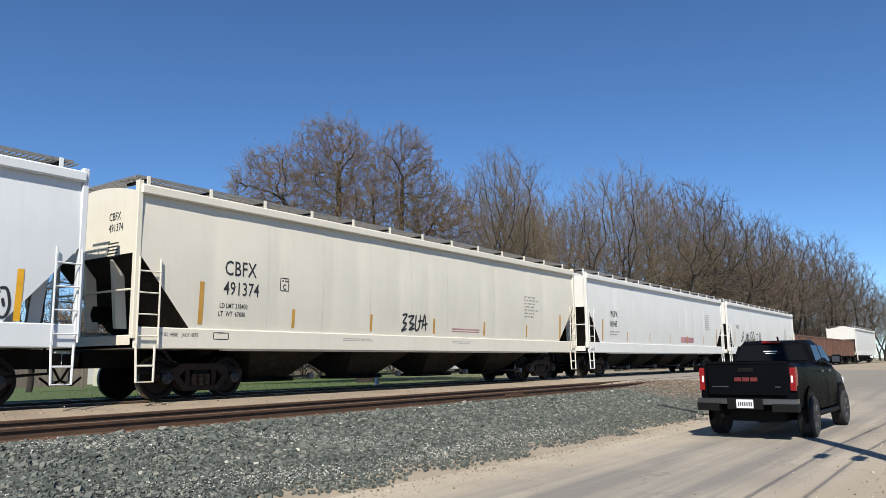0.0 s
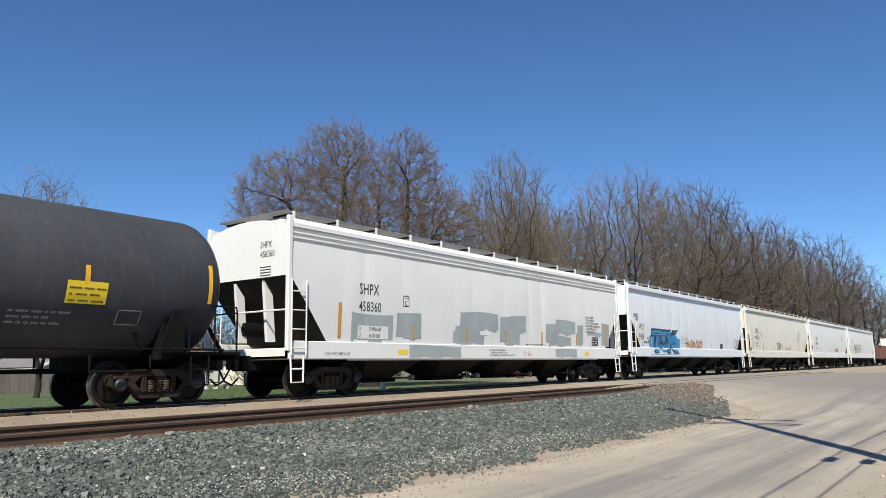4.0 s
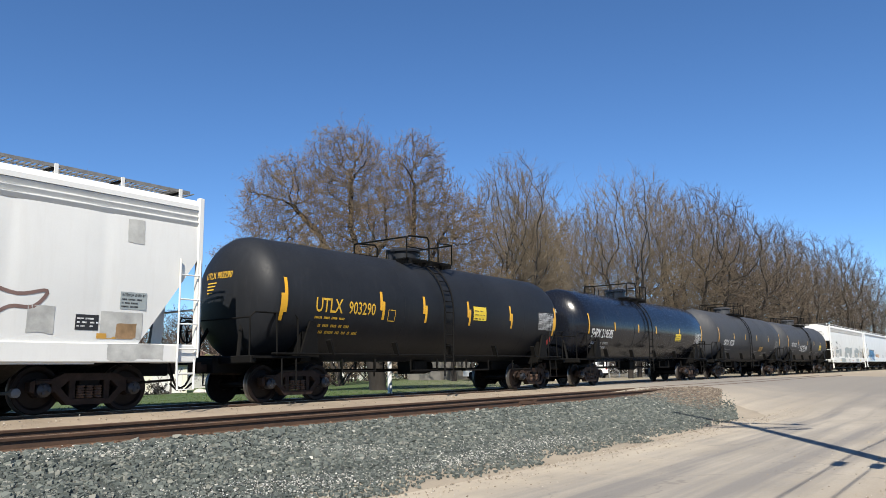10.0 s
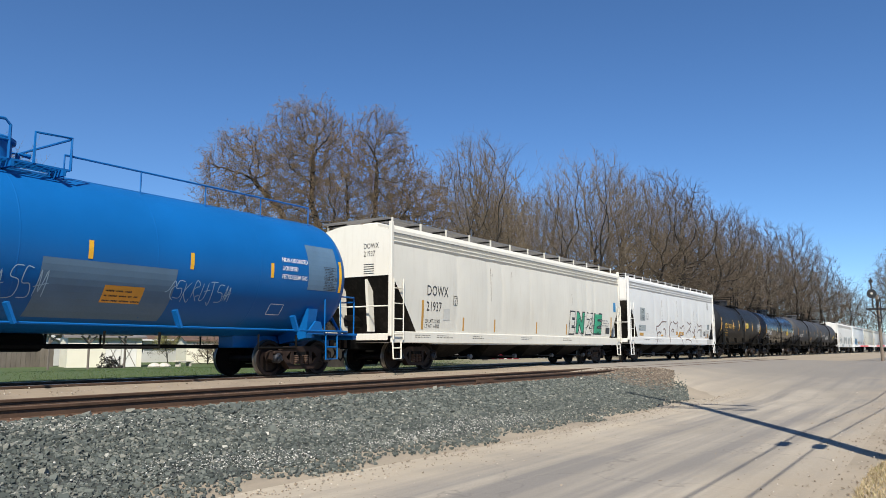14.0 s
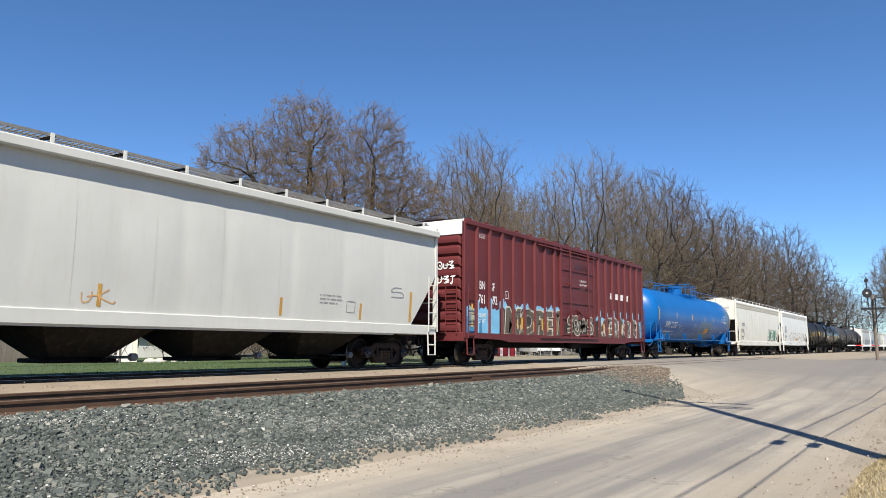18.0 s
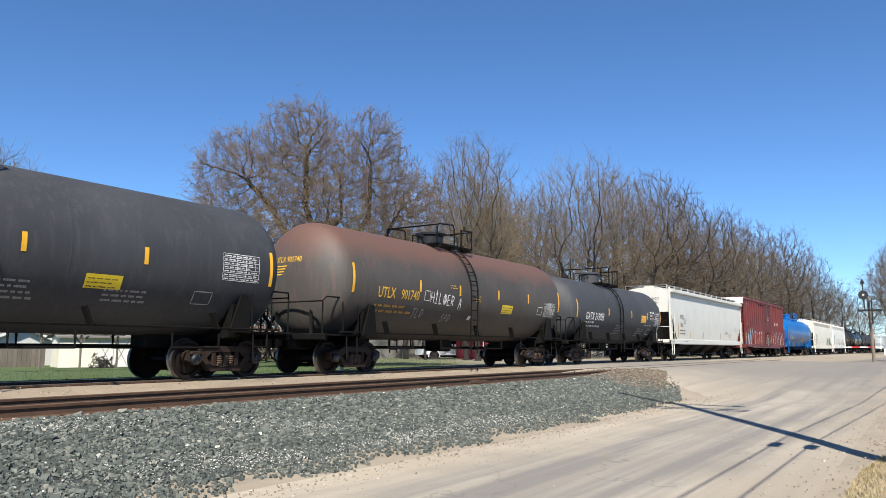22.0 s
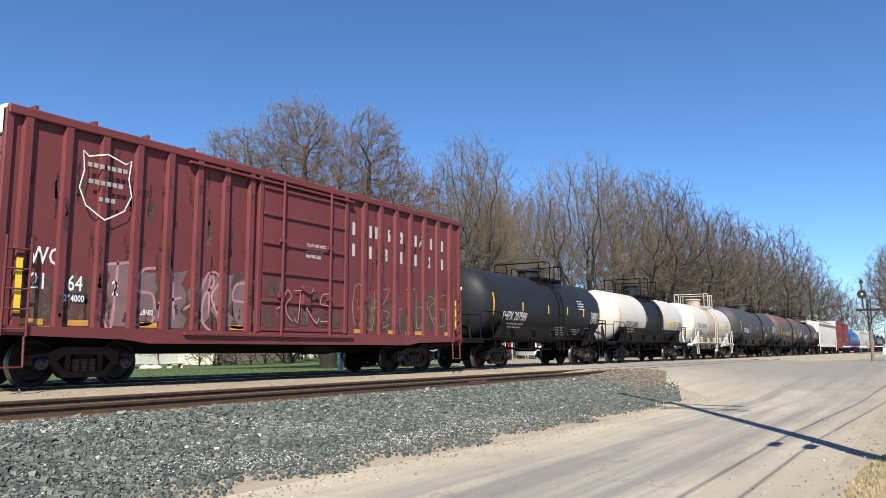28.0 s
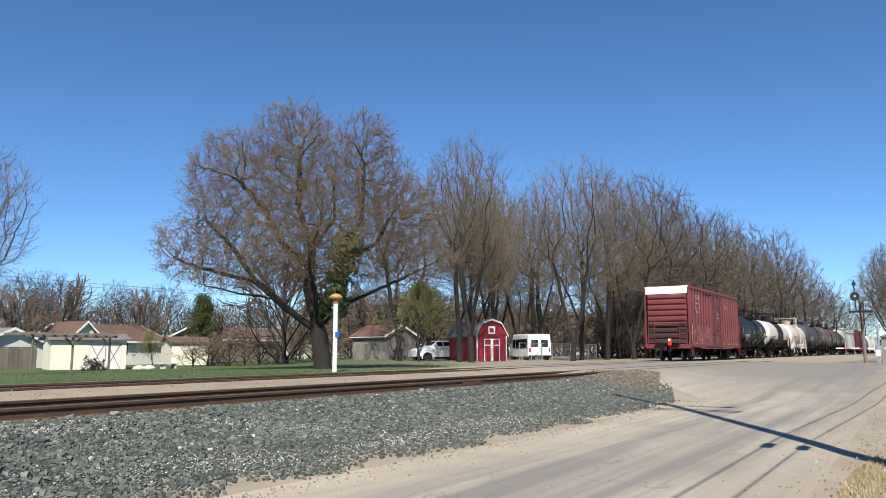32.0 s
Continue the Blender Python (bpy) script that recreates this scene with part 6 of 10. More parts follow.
spec = [(21, [(0, 0, 11.2, 3.1, 3.1, 4.7), (1.7, 0.4, 8.2, 2.6, 2.4, 3.2), (-1.8, -0.3, 9.4, 2.5, 2.4, 3.8)], [[(0, 0, -0.3), (0.1, 0, 3.0), (0.3, 0.1, 5.5), (0.2, 0, 7.5)], [(0.1, 0, 2.6), (-0.9, -0.3, 5.0), (-1.7, -0.4, 6.8)]]),
        (22, [(1.0, 0, 10.8, 2.9, 3.0, 5.1), (-1.9, 0.6, 9.6, 2.6, 2.6, 4.6), (0.2, -1.6, 7.0, 3.0, 2.2, 2.8)], [[(0, 0, -0.3), (0.1, 0, 1.6), (0.9, 0, 4.5), (1.3, 0, 7.0)], [(0.1, 0, 1.6), (-0.8, 0.3, 4.0), (-1.8, 0.5, 6.6)]]),
        (23, [(0, 0, 11.0, 2.8, 2.8, 4.9), (1.2, -0.9, 7.4, 2.7, 2.4, 3.0), (-1.3, 0.9, 8.0, 2.6, 2.4, 3.4)], [[(0, 0, -0.3), (0.0, 0.1, 3.6), (0.25, 0.0, 7.0), (0.1, 0, 8.5)]]),
        (24, [(1.3, 0.5, 10.8, 2.6, 2.7, 5.0), (-1.5, -0.6, 10.2, 2.6, 2.5, 5.1), (0.2, 1.4, 7.4, 3.0, 2.6, 3.4)], [[(0, 0, -0.3), (0.1, 0, 1.0), (0.9, 0.3, 4.2), (1.4, 0.5, 7.4)], [(0.1, 0, 1.0), (-0.7, -0.3, 4.2), (-1.5, -0.6, 7.6)], [(0.1, 0, 1.0), (0.1, 0.9, 3.8), (0.2, 1.5, 5.6)]])]
places = [(45.6, 27.9, 15.4), (47.0, 34.1, 16.6), (66.0, 32.2, 17.0), (55.0, 23.4, 16.6)]
for (sd, lobes, stems), (x, y, H) in zip(spec, places):
    kinds.append(tree("bare_tree", stand(x, y, sd * 40, H / 16), colonise(sd, lobes, 1700, stems, 0.20, 0.36, 1.9, 0.66, 0.12, 0.0115, 0.9, 2, 0.35, 4, 0.12, 0.3, 0.26, 0.6), "tall bare deciduous tree with ascending limbs in the tree line", group=LINE))
dense = []
for (sd, lobes, stems), (x, y, H) in zip(spec[:2], ((79.5, 24.0, 18.2), (84.5, 22.6, 18.8))):
    wide = [(a * 1.1, b * 1.1, c - 0.8, d * 1.12, e * 1.12, f * 1.05) for a, b, c, d, e, f in lobes]
    dense.append(tree("bare_tree", stand(x, y, sd * 70, H / 16), colonise(sd + 40, wide, 2000, stems, 0.24, 0.38, 1.9, 0.66, 0.08, 0.0135, 0.8, 2, 0.3, 4, 0.08, 0.35, 0.26, 0.65), "tall dense bare tree with a rounded crown in the tree line", group=LINE, twig=TWIGBROWN))
rnd = random.Random(77)
more = [(58.0, 42.3, 15.0), (44.0, 26.0, 17.0), (50.8, 29.8, 15.2), (53.0, 31.5, 17.2), (60.5, 25.0, 17.6), (64.5, 24.2, 18.6), (67.5, 22.8, 17.0), (71.0, 25.5, 18.3), (75.5, 23.0, 19.6), (91.0, 23.5, 18.3), (98.5, 22.2, 18.9), (105.0, 23.0, 18.6),
        (112.0, 21.6, 19.8), (122.0, 22.5, 19.5), (134.0, 21.0, 21.2), (147.0, 21.5, 20.0), (160.0, 20.6, 20.6), (178.0, 21.0, 18.2), (196.0, 20.0, 17.5), (222.0, 20.5, 16.5), (255.0, 20.0, 16.0), (300.0, 19.5, 16.0),
        (62.0, 36.0, 15.5), (70.0, 38.0, 16.0), (80.0, 37.0, 16.5), (92.0, 36.0, 17.5), (106.0, 37.0, 18.0), (124.0, 36.0, 18.0), (150.0, 37.0, 19.0), (185.0, 36.0, 18.0),
        (15.0, 31.0, 9.5), (65.0, 33.2, 17.5), (68.5, 32.6, 18.0), (56.0, 31.0, 17.0), (59.0, 33.0, 17.0), (150.0, 5.0, 19.0), (172.0, 7.0, 21.0), (205.0, 8.6, 22.0), (188.0, 5.5, 22.0), (215.0, 0.0, 21.0), (260.0, 4.0, 21.0), (245.0, 9.0, 20.0),
        (88.0, 27.5, 16.5), (95.0, 29.0, 17.0), (102.0, 26.5, 17.5), (110.0, 28.0, 17.5), (118.0, 26.0, 18.0), (128.0, 27.0, 18.5), (140.0, 25.5, 19.0), (154.0, 26.5, 19.0), (168.0, 25.0, 18.5), (186.0, 26.0, 18.0), (208.0, 25.0, 17.5), (235.0, 25.0, 17.0)]
for x, y, H in more:
    k = kinds[rnd.randrange(4)] if x < 72 else dense[rnd.randrange(2)]
    copy_thing(k, stand(x, y, rnd.uniform(0, 360), H / 16 * (0.9 if 42 < x < 60 else 0.95 if x < 72 or y < 12 else 0.87)))
# woods behind the houses, too far to part
FAR = "bare trees far behind the houses"
farkind = [tree("far_tree", stand(46, 82, 0, 1.0), colonise(31, [(0, 0, 6.0, 4.2, 4.2, 4.0), (1.5, 0, 4.6, 3.2, 3.2, 2.6)], 2600, [[(0, 0, -0.3), (0, 0, 1.5), (0.2, 0, 3.2)], [(0, 0, 1.5), (-1.2, 0.3, 3.4)], [(0, 0, 1.5), (1.4, -0.3, 3.2)]], 0.22, 0.36, 2.0, 0.6, 0.06, 0.013, 0.7, 2, 0.25, 4, 0.08, 0.3, 0.28, 0.7), "rounded bare tree far behind the houses", group=FAR, twig=TWIGDARK),
           tree("far_tree", stand(58, 86, 0, 1.0), colonise(32, [(0, 0, 6.0, 2.6, 2.6, 4.2), (-1.0, 0, 4.6, 2.6, 2.6, 2.8)], 1900, [[(0, 0, -0.3), (0, 0, 2.0), (0.2, 0, 4.2)], [(0, 0, 1.5), (-0.9, 0.3, 3.6)]], 0.2, 0.36, 2.0, 0.6, 0.08, 0.013, 0.7, 2, 0.25, 4, 0.08, 0.3, 0.28, 0.7), "upright bare tree far behind the houses", group=FAR, twig=TWIGDARK)]
for k in range(84):
    b = 0.42 + 2.3 * k / 83
    y = rnd.uniform(66, 96)
    copy_thing(farkind[k % 2], stand(b * y, y, rnd.uniform(0, 360), rnd.uniform(0.6, 0.98) * (1 + 0.35 * ease(0.9, 1.4, b)) * y / 85))
# shrubs and low brush
brush = tree("shrub", stand(43.5, 47.0, 0, 1.0), grow(41, 2.6, (11, 6, 5), 0.02, 0.7, 0.0, 0.95, 0.05, 0.009, 0.45), "leafless tangled shrub in a yard", "shrub", "leafless shrubs", twig=TWIG)
redbrush = tree("shrub", stand(35.5, 62.0, 0, 1.6), grow(42, 2.6, (14, 7, 6), 0.02, 0.4, 0.0, 0.95, 0.05, 0.010, 0.6), "reddish budding shrub in a yard", "shrub", "leafless shrubs", twig=REDTWIG)
for x, y, s in [(46.5, 48.5, 1.1), (49.5, 49.5, 1.2), (52.0, 50.0, 0.95), (54.5, 52.0, 1.15), (57.0, 50.0, 1.2), (59.5, 48.0, 1.0), (41.0, 46.0, 0.8), (61.5, 45.0, 0.9), (52.0, 45.0, 0.8)]:
    copy_thing(brush, stand(x, y, rnd.uniform(0, 360), s))
for k in range(38):
    b, y = 1.02 + 1.4 * k / 37, rnd.uniform(43.0, 58.0)
    copy_thing(brush if k % 3 else redbrush, stand(b * y, y, rnd.uniform(0, 360), rnd.uniform(1.5, 2.3)))
for x, y, s in [(39.5, 66.0, 1.9), (31.5, 60.0, 1.5), (45.0, 63.0, 1.7), (50.0, 58.0, 1.4)]:
    copy_thing(redbrush, stand(x, y, rnd.uniform(0, 360), s))
for k in range(34):
    x = 74 + 95 * (k / 33) ** 1.3
    y = rnd.uniform(24.0, 29.0) - 2.5 * ease(70, 140, x)
    copy_thing(brush if k % 3 else redbrush, stand(x, y, rnd.uniform(0, 360), rnd.uniform(1.0, 1.9)))
for k in range(34):
    x = 84 + 150 * (k / 33) ** 1.2
    copy_thing(brush if k % 3 else redbrush, stand(x, 31.0 + 2.5 * math.sin(2.3 * k), 77 * k % 360, 2.3 + 0.5 * math.sin(1.7 * k)))
bud_tree = tree("budding_tree", stand(45.1, 31.0, 0, 1.0), grow(51, 5.8, (12, 8, 6), 0.26, 0.5, 0.0, 0.46, 0.08, 0.009, 0.75), "small tree in young yellow-green leaf beside a shed", bud=YOUNGLEAF, bud_size=0.034, per=4, seed=8, spread=0.16, bud_name="foliage")
copy_thing(bud_tree, stand(60.2, 39.3, 130, 1.15))
copy_thing(bud_tree, stand(58.0, 41.0, 250, 1.1))
copy_thing(bud_tree, stand(32.6, 44.0, 70, 0.42))
conifer = tree("ivy_clad_tree", stand(43.7, 53.0), grow(61, 5.8, (26, 10, 7), 0.05, 0.75, 0.0, 0.22, 0.12, 0.012, 0.95), "narrow tree clad in dark green ivy behind a house", bud=IVY, bud_size=0.045, per=2, seed=9, spread=0.16, bud_name="foliage")
copy_thing(conifer, stand(45.6, 55.0, 90, 0.9))
for x, y, turn, s in [(38.0, 46.6, 20, 0.8), (39.6, 46.8, 130, 0.95), (41.6, 48.2, 250, 1.0)]:
    copy_thing(brush, stand(x, y, turn, s))
ivy = Shape()
rng = random.Random(4)
spots = []
for k in range(170):
    a, hgt = rng.uniform(0, 6.28), rng.uniform(2.2, 5.6)
    rr = 0.3 + 0.3 * rng.random()
    spots.append((Vector((0.25 * (hgt - 1.4) + rr * math.cos(a), -0.25 * (hgt - 1.4) + rr * math.sin(a), hgt)), None))
ivy.v, ivy.f = dots(spots, 0.06, 5, 6, 0.12)
part("ivy", ivy, IVY, maple, "dark ivy climbing the trunk")

# ---- buildings and yard things beyond the track ----
SIDING_CREAM = mat("cream_metal_siding", (0.6300, 0.6100, 0.5000), 0.6, var=0.06, bump=0.05, scale=0.8)
SIDING_WHITE = mat("white_board_siding", (0.595, 0.595, 0.561), 0.65, var=0.06, bump=0.08, scale=0.8)
SIDING_GREY = mat("weathered_grey_siding", (0.1976, 0.1856, 0.1624), 0.8, var=0.15, bump=0.15, scale=0.9, streak=0.3)
SIDING_MINT = mat("pale_green_siding", (0.45, 0.52, 0.45), 0.7, var=0.08, bump=0.08, scale=0.8)
ROOF_BROWN = mat("brown_shingles", (0.109, 0.064, 0.046), 0.9, var=0.25, bump=0.4, scale=1.2, fine=12)
ROOF_GREY = mat("grey_shingles", (0.16, 0.15, 0.145), 0.9, var=0.25, bump=0.4, scale=1.2, fine=12)
ROOF_RUST = mat("rusted_sheet_roof", (0.1300, 0.0650, 0.0488), 0.8, var=0.5, bump=0.1, scale=0.7)
TRIM = mat("white_trim", (0.703, 0.703, 0.684), 0.55, var=0.05, bump=0.03)
BARNRED = mat("barn_red_boards", (0.264, 0.010, 0.019), 0.6, var=0.12, bump=0.1, scale=1.0, stretch=(6, 6, 0.4))
RUSTLINE = mat("rusty_brace", (0.30, 0.13, 0.08), 0.8, var=0.2, bump=0.05)
GLASS = mat("dark_window_glass", (0.02, 0.022, 0.025), 0.08, var=0.2, bump=0.0)
OLDWOOD = mat("silvered_timber", (0.165, 0.143, 0.120), 0.9, var=0.3, bump=0.3, scale=1.5, stretch=(1, 1, 0.3), each=0.3)
CONCRETE = mat("pale_concrete", (0.48, 0.45, 0.40), 0.9, var=0.15, bump=0.3, scale=2)


def gable(name, m, w, d, wall_h, ridge_h, wall_mat, roof_mat, label, category="house", over=0.3, along="x", windows=(), doors=(), trim=True):
    """A gabled building, its corner at the origin, w along x and d back along y. windows and doors: (x, z, width, height) in its front wall."""
    b = thing(name, m, label, category)
    t = 0.12

    def front_pieces():
        s = Shape()
        cuts = sorted([(x, z, a, h) for x, z, a, h in list(windows) + list(doors)])
        x = 0.0
        for cx, cz, cw, ch in cuts:
            s.box(x, cx, 0, t, 0, wall_h)
            if cz > 0.01:
                s.box(cx, cx + cw, 0, t, 0, cz)
            s.box(cx, cx + cw, 0, t, cz + ch, wall_h)
            x = cx + cw
        s.box(x, w, 0, t, 0, wall_h)
        return s

    s = front_pieces()
    part("front_wall", s, wall_mat, b)
    part("back_wall", Shape().box(0, w, d - t, d, 0, wall_h), wall_mat, b)
    for x in (0, w - t):
        part("side_wall", Shape().box(x, x + t, t, d - t, 0, wall_h), wall_mat, b)
    if along == "x":
        for x in (0.02, w - t - 0.02):
            part("gable_wall", Shape().plate([(0, wall_h), (d, wall_h), (d / 2, ridge_h)], x, x + t, "x"), wall_mat, b)
        for sy in (0, 1):
            ya, yb = (-over, d / 2) if sy == 0 else (d / 2, d + over)
            za, zb = (wall_h - over * (ridge_h - wall_h) / (d / 2), ridge_h)
            za, zb = (za, zb) if sy == 0 else (zb, za)
            part("roof_slope", Shape().plate([(ya, za), (yb, zb), (yb, zb + 0.1), (ya, za + 0.1)], -over, w + over, "x"), roof_mat, b)
            if trim:
                part("fascia", Shape().box(-over, w + over, (ya if sy == 0 else yb) - 0.03, (ya if sy == 0 else yb) + 0.03, min(za, zb) - 0.06, min(za, zb) + 0.08), TRIM, b)
        if trim:
            for x in (-over - 0.03, w + over):
                for sy in (0, 1):
                    ya, yb = (-over, d / 2) if sy == 0 else (d + over, d / 2)
                    za = wall_h - over * (ridge_h - wall_h) / (d / 2)
                    part("bargeboard", Shape().plate([(ya, za - 0.08), (yb, ridge_h - 0.08), (yb, ridge_h + 0.11), (ya, za + 0.11)], x, x + 0.03, "x"), TRIM, b)
    else:
        for y in (0.0, d - t):
            part("gable_wall", Shape().plate([(0, wall_h), (w, wall_h), (w / 2, ridge_h)], y, y + t), wall_mat, b)
        for sx in (0, 1):
            xa, xb = (-over, w / 2) if sx == 0 else (w + over, w / 2)
            za = wall_h - over * (ridge_h - wall_h) / (w / 2)
            part("roof_slope", Shape().plate([(xa, za), (xb, ridge_h), (xb, ridge_h + 0.1), (xa, za + 0.1)], -over, d + over), roof_mat, b)
            if trim:
                part("bargeboard", Shape().plate([(xa, za - 0.08), (xb, ridge_h - 0.08), (xb, ridge_h + 0.11), (xa, za + 0.11)], -over - 0.03, -over), TRIM, b)
                part("fascia", Shape().box(min(xa, xa + 0.03), max(xa, xa + 0.03), -over, d + over, za - 0.06, za + 0.08), TRIM, b)
    for x, z, a, h in windows:
        wd = part("window", Shape().box(x - 0.07, x + a + 0.07, -0.03, 0.02, z - 0.07, z).box(x - 0.07, x + a + 0.07, -0.03, 0.02, z + h, z + h + 0.07).box(x - 0.07, x, -0.03, 0.02, z, z + h).box(x + a, x + a + 0.07, -0.03, 0.02, z, z + h).box(x + a / 2 - 0.025, x + a / 2 + 0.025, 0.0, 0.05, z, z + h), TRIM, b)
        part("pane", Shape().box(x, x + a, 0.05, 0.07, z, z + h), GLASS, wd)
    return b


def on(x, y, z=None, turn=0.0):
    return pose(x, y, ground_z(x, y) if z is None else z, 0, 0, turn)


# cream shed with cross-braced doors, and the timber arbour before it
shed = gable("garden_shed", on(26.4, 45.6, 0.30, -22), 4.4, 3.2, 1.9, 2.2, SIDING_CREAM, ROOF_GREY, "cream metal garden shed with cross-braced double doors", "shed", 0.25, "x", (), ((2.2, 0.02, 1.9, 1.66),), False)
for k, x in enumerate((2.2, 3.16)):
    dr = part("shed_door", Shape().box(x + 0.01, x + 0.93, 0.02, 0.07, 0.03, 1.67), SIDING_WHITE, shed)
    part("door_brace", Shape().plate([(x + 0.03, 0.06), (x + 0.07, 0.06), (x + 0.90, 1.64), (x + 0.86, 1.64)], 0.0, 0.02), OLDWOOD, dr)
    part("door_brace", Shape().plate([(x + 0.86, 0.06), (x + 0.90, 0.06), (x + 0.07, 1.64), (x + 0.03, 1.64)], -0.004, 0.016), OLDWOOD, dr)
arb = thing("timber_arbour", on(22.7, 41.0, 0.18), "weathered timber arbour of posts and beams", "arbour")
for x in (0.0, 2.3, 4.6):
    part("post", Shape().box(x - 0.05, x + 0.05, -0.05, 0.05, 0, 2.15, 0.01), OLDWOOD, arb)
for y in (-0.1, 0.1):
    part("beam", Shape().box(-0.3, 5.0, y - 0.03, y + 0.03, 2.06, 2.2, 0.01), OLDWOOD, arb)
for k in range(9):
    part("rafter", Shape().box(-0.2 + 0.62 * k - 0.03, -0.2 + 0.62 * k + 0.03, -0.5, 2.6, 2.2, 2.32), OLDWOOD, arb)
for x, s in ((0.0, 1), (2.3, 1), (2.3, -1), (4.6, -1)):
    part("brace", Shape().plate([(x, 1.55), (x + s * 0.5, 2.02), (x + s * 0.42, 2.05), (x, 1.68)], -0.04, 0.04), OLDWOOD, arb)
gable("house", on(36.0, 57.5, 0.25), 7.6, 8.0, 2.1, 3.45, SIDING_WHITE, ROOF_BROWN, "low white house with a brown shingle roof", "house", 0.4, "x", ((3.0, 0.9, 1.0, 1.0),))
gable("far_house", on(31.5, 68.0, 0.2), 11.0, 8.0, 2.0, 3.2, SIDING_GREY, ROOF_GREY, "grey house with a low dark roof behind a shed", "house", 0.4, "x", ((3.0, 0.8, 1.0, 1.0),), (), False)
gable("house_wing", on(34.4, 56.3, 0.25), 1.9, 4.0, 2.6, 3.5, SIDING_WHITE, ROOF_BROWN, "gabled white porch wing of a low house", "house wing", 0.25, "y", ((0.5, 0.9, 0.8, 1.0),))
gable("garage", on(38.8, 50.2, 0.35, -28), 3.0, 5.0, 1.75, 2.2, SIDING_CREAM, ROOF_BROWN, "cream garage with a low brown roof", "garage", 0.2, "x", (), (), False)
gable("bungalow", on(53.5, 62.0, 0.38), 9.6, 8.0, 2.35, 3.6, SIDING_GREY, ROOF_BROWN, "grey bungalow with white-framed windows", "house", 0.4, "x", ((1.2, 0.85, 1.9, 1.1), (6.2, 0.8, 0.9, 1.3)))
gable("white_outbuilding", on(25.2, 52.0, 0.2), 4.4, 8.0, 1.8, 2.75, SIDING_WHITE, ROOF_GREY, "white outbuilding behind a board fence", "outbuilding", 0.3, "y")
gable("far_house", on(74.0, 70.0, 0.4), 9.0, 8.0, 2.6, 4.6, SIDING_WHITE, ROOF_GREY, "white house behind the trees", "house", 0.3, "y", ((2.0, 0.9, 1.0, 1.2), (5.5, 0.9, 1.0, 1.2)))
gable("far_house", on(118.0, 52.0, 0.5), 10.0, 8.0, 2.6, 4.4, SIDING_WHITE, ROOF_GREY, "pale house among bare trees", "house", 0.3, "x", ((2.0, 0.9, 1.0, 1.2), (6.0, 0.9, 1.0, 1.2)))
gable("side_shed", on(51.9, 39.2, 0.62, -14), 3.4, 4.6, 2.2, 3.05, SIDING_GREY, ROOF_RUST, "grey shed with a rusty roof and white bargeboards", "shed", 0.25, "y")
# pale green board fence
fence = thing("board_fence", on(60.0, 56.0, 0.4), "pale green upright board fence between yards", "fence")
for k in range(26):
    part("board", Shape().box(k * 0.3, k * 0.3 + 0.27, -0.02 - 0.01 * (k % 2), 0.02, 0.05, 1.75), SIDING_MINT if k % 5 else SIDING_WHITE, fence)
for z in (0.4, 1.4):
    part("rail", Shape().box(0, 7.8, 0.02, 0.08, z, z + 0.09), SIDING_MINT, fence)
wood_fence = thing("wooden_fence", on(16.6, 48.9, 0.25), "tall weathered board fence", "fence")
for k in range(36):
    part("board", Shape().box(k * 0.3, k * 0.3 + 0.285, -0.02 - 0.012 * (k % 2), 0.02, 0.02, 1.45 - 0.03 * (k % 3)), OLDWOOD, wood_fence)
for z in (0.4, 1.4):
    part("rail", Shape().box(0, 10.8, 0.02, 0.07, z, z + 0.09), OLDWOOD, wood_fence)

# red barn-shaped shed
barn = thing("barn_shed", on(49.8, 29.0, 0.56, -40), "small red barn-shaped shed with white trim and doors", "shed")
out = [(0, 0), (2.45, 0), (2.45, 2.15), (1.95, 2.98), (1.225, 3.22), (0.5, 2.98), (0, 2.15)]
part("front_wall", Shape().plate(out, 0, 0.1), BARNRED, barn)
part("back_wall", Shape().plate(out, 6.9, 7.0), BARNRED, barn)
for x in (0, 2.35):
    part("side_wall", Shape().box(x, x + 0.1, 0.1, 6.9, 0, 2.15), BARNRED, barn)
roofline = [(-0.1, 2.0), (0.46, 3.02), (1.225, 3.28), (1.99, 3.02), (2.55, 2.0)]
for (xa, za), (xb, zb) in zip(roofline[:-1], roofline[1:]):
    part("roof_slope", Shape().plate([(xa, za), (xb, zb), (xb, zb + 0.07), (xa, za + 0.07)], -0.15, 7.15), ROOF_GREY, barn)
    part("roof_trim", Shape().plate([(xa, za - 0.05), (xb, zb - 0.05), (xb, zb + 0.08), (xa, za + 0.08)], -0.18, -0.15), TRIM, barn)
for x in (0.0, 2.37):
    part("corner_trim", Shape().box(x, x + 0.08, -0.025, 0.0, 0, 2.05), TRIM, barn)
for x in (0.58, 1.24):
    dr = part("barn_door", Shape().box(x, x + 0.64, -0.03, 0.0, 0.05, 1.85), BARNRED, barn)
    for x0, x1, z0, z1 in ((x, x + 0.64, 0.05, 0.14), (x, x + 0.64, 1.76, 1.85), (x, x + 0.09, 0.14, 1.76), (x + 0.55, x + 0.64, 0.14, 1.76), (x + 0.09, x + 0.55, 1.3, 1.4)):
        part("door_trim", Shape().box(x0, x1, -0.055, -0.03, z0, z1), TRIM, dr)
wd = part("loft_window", Shape().box(0.95, 1.5, -0.03, 0.0, 2.2, 2.78), TRIM, barn)
part("pane", Shape().box(1.07, 1.38, -0.04, -0.03, 2.32, 2.64), BARNRED, wd)

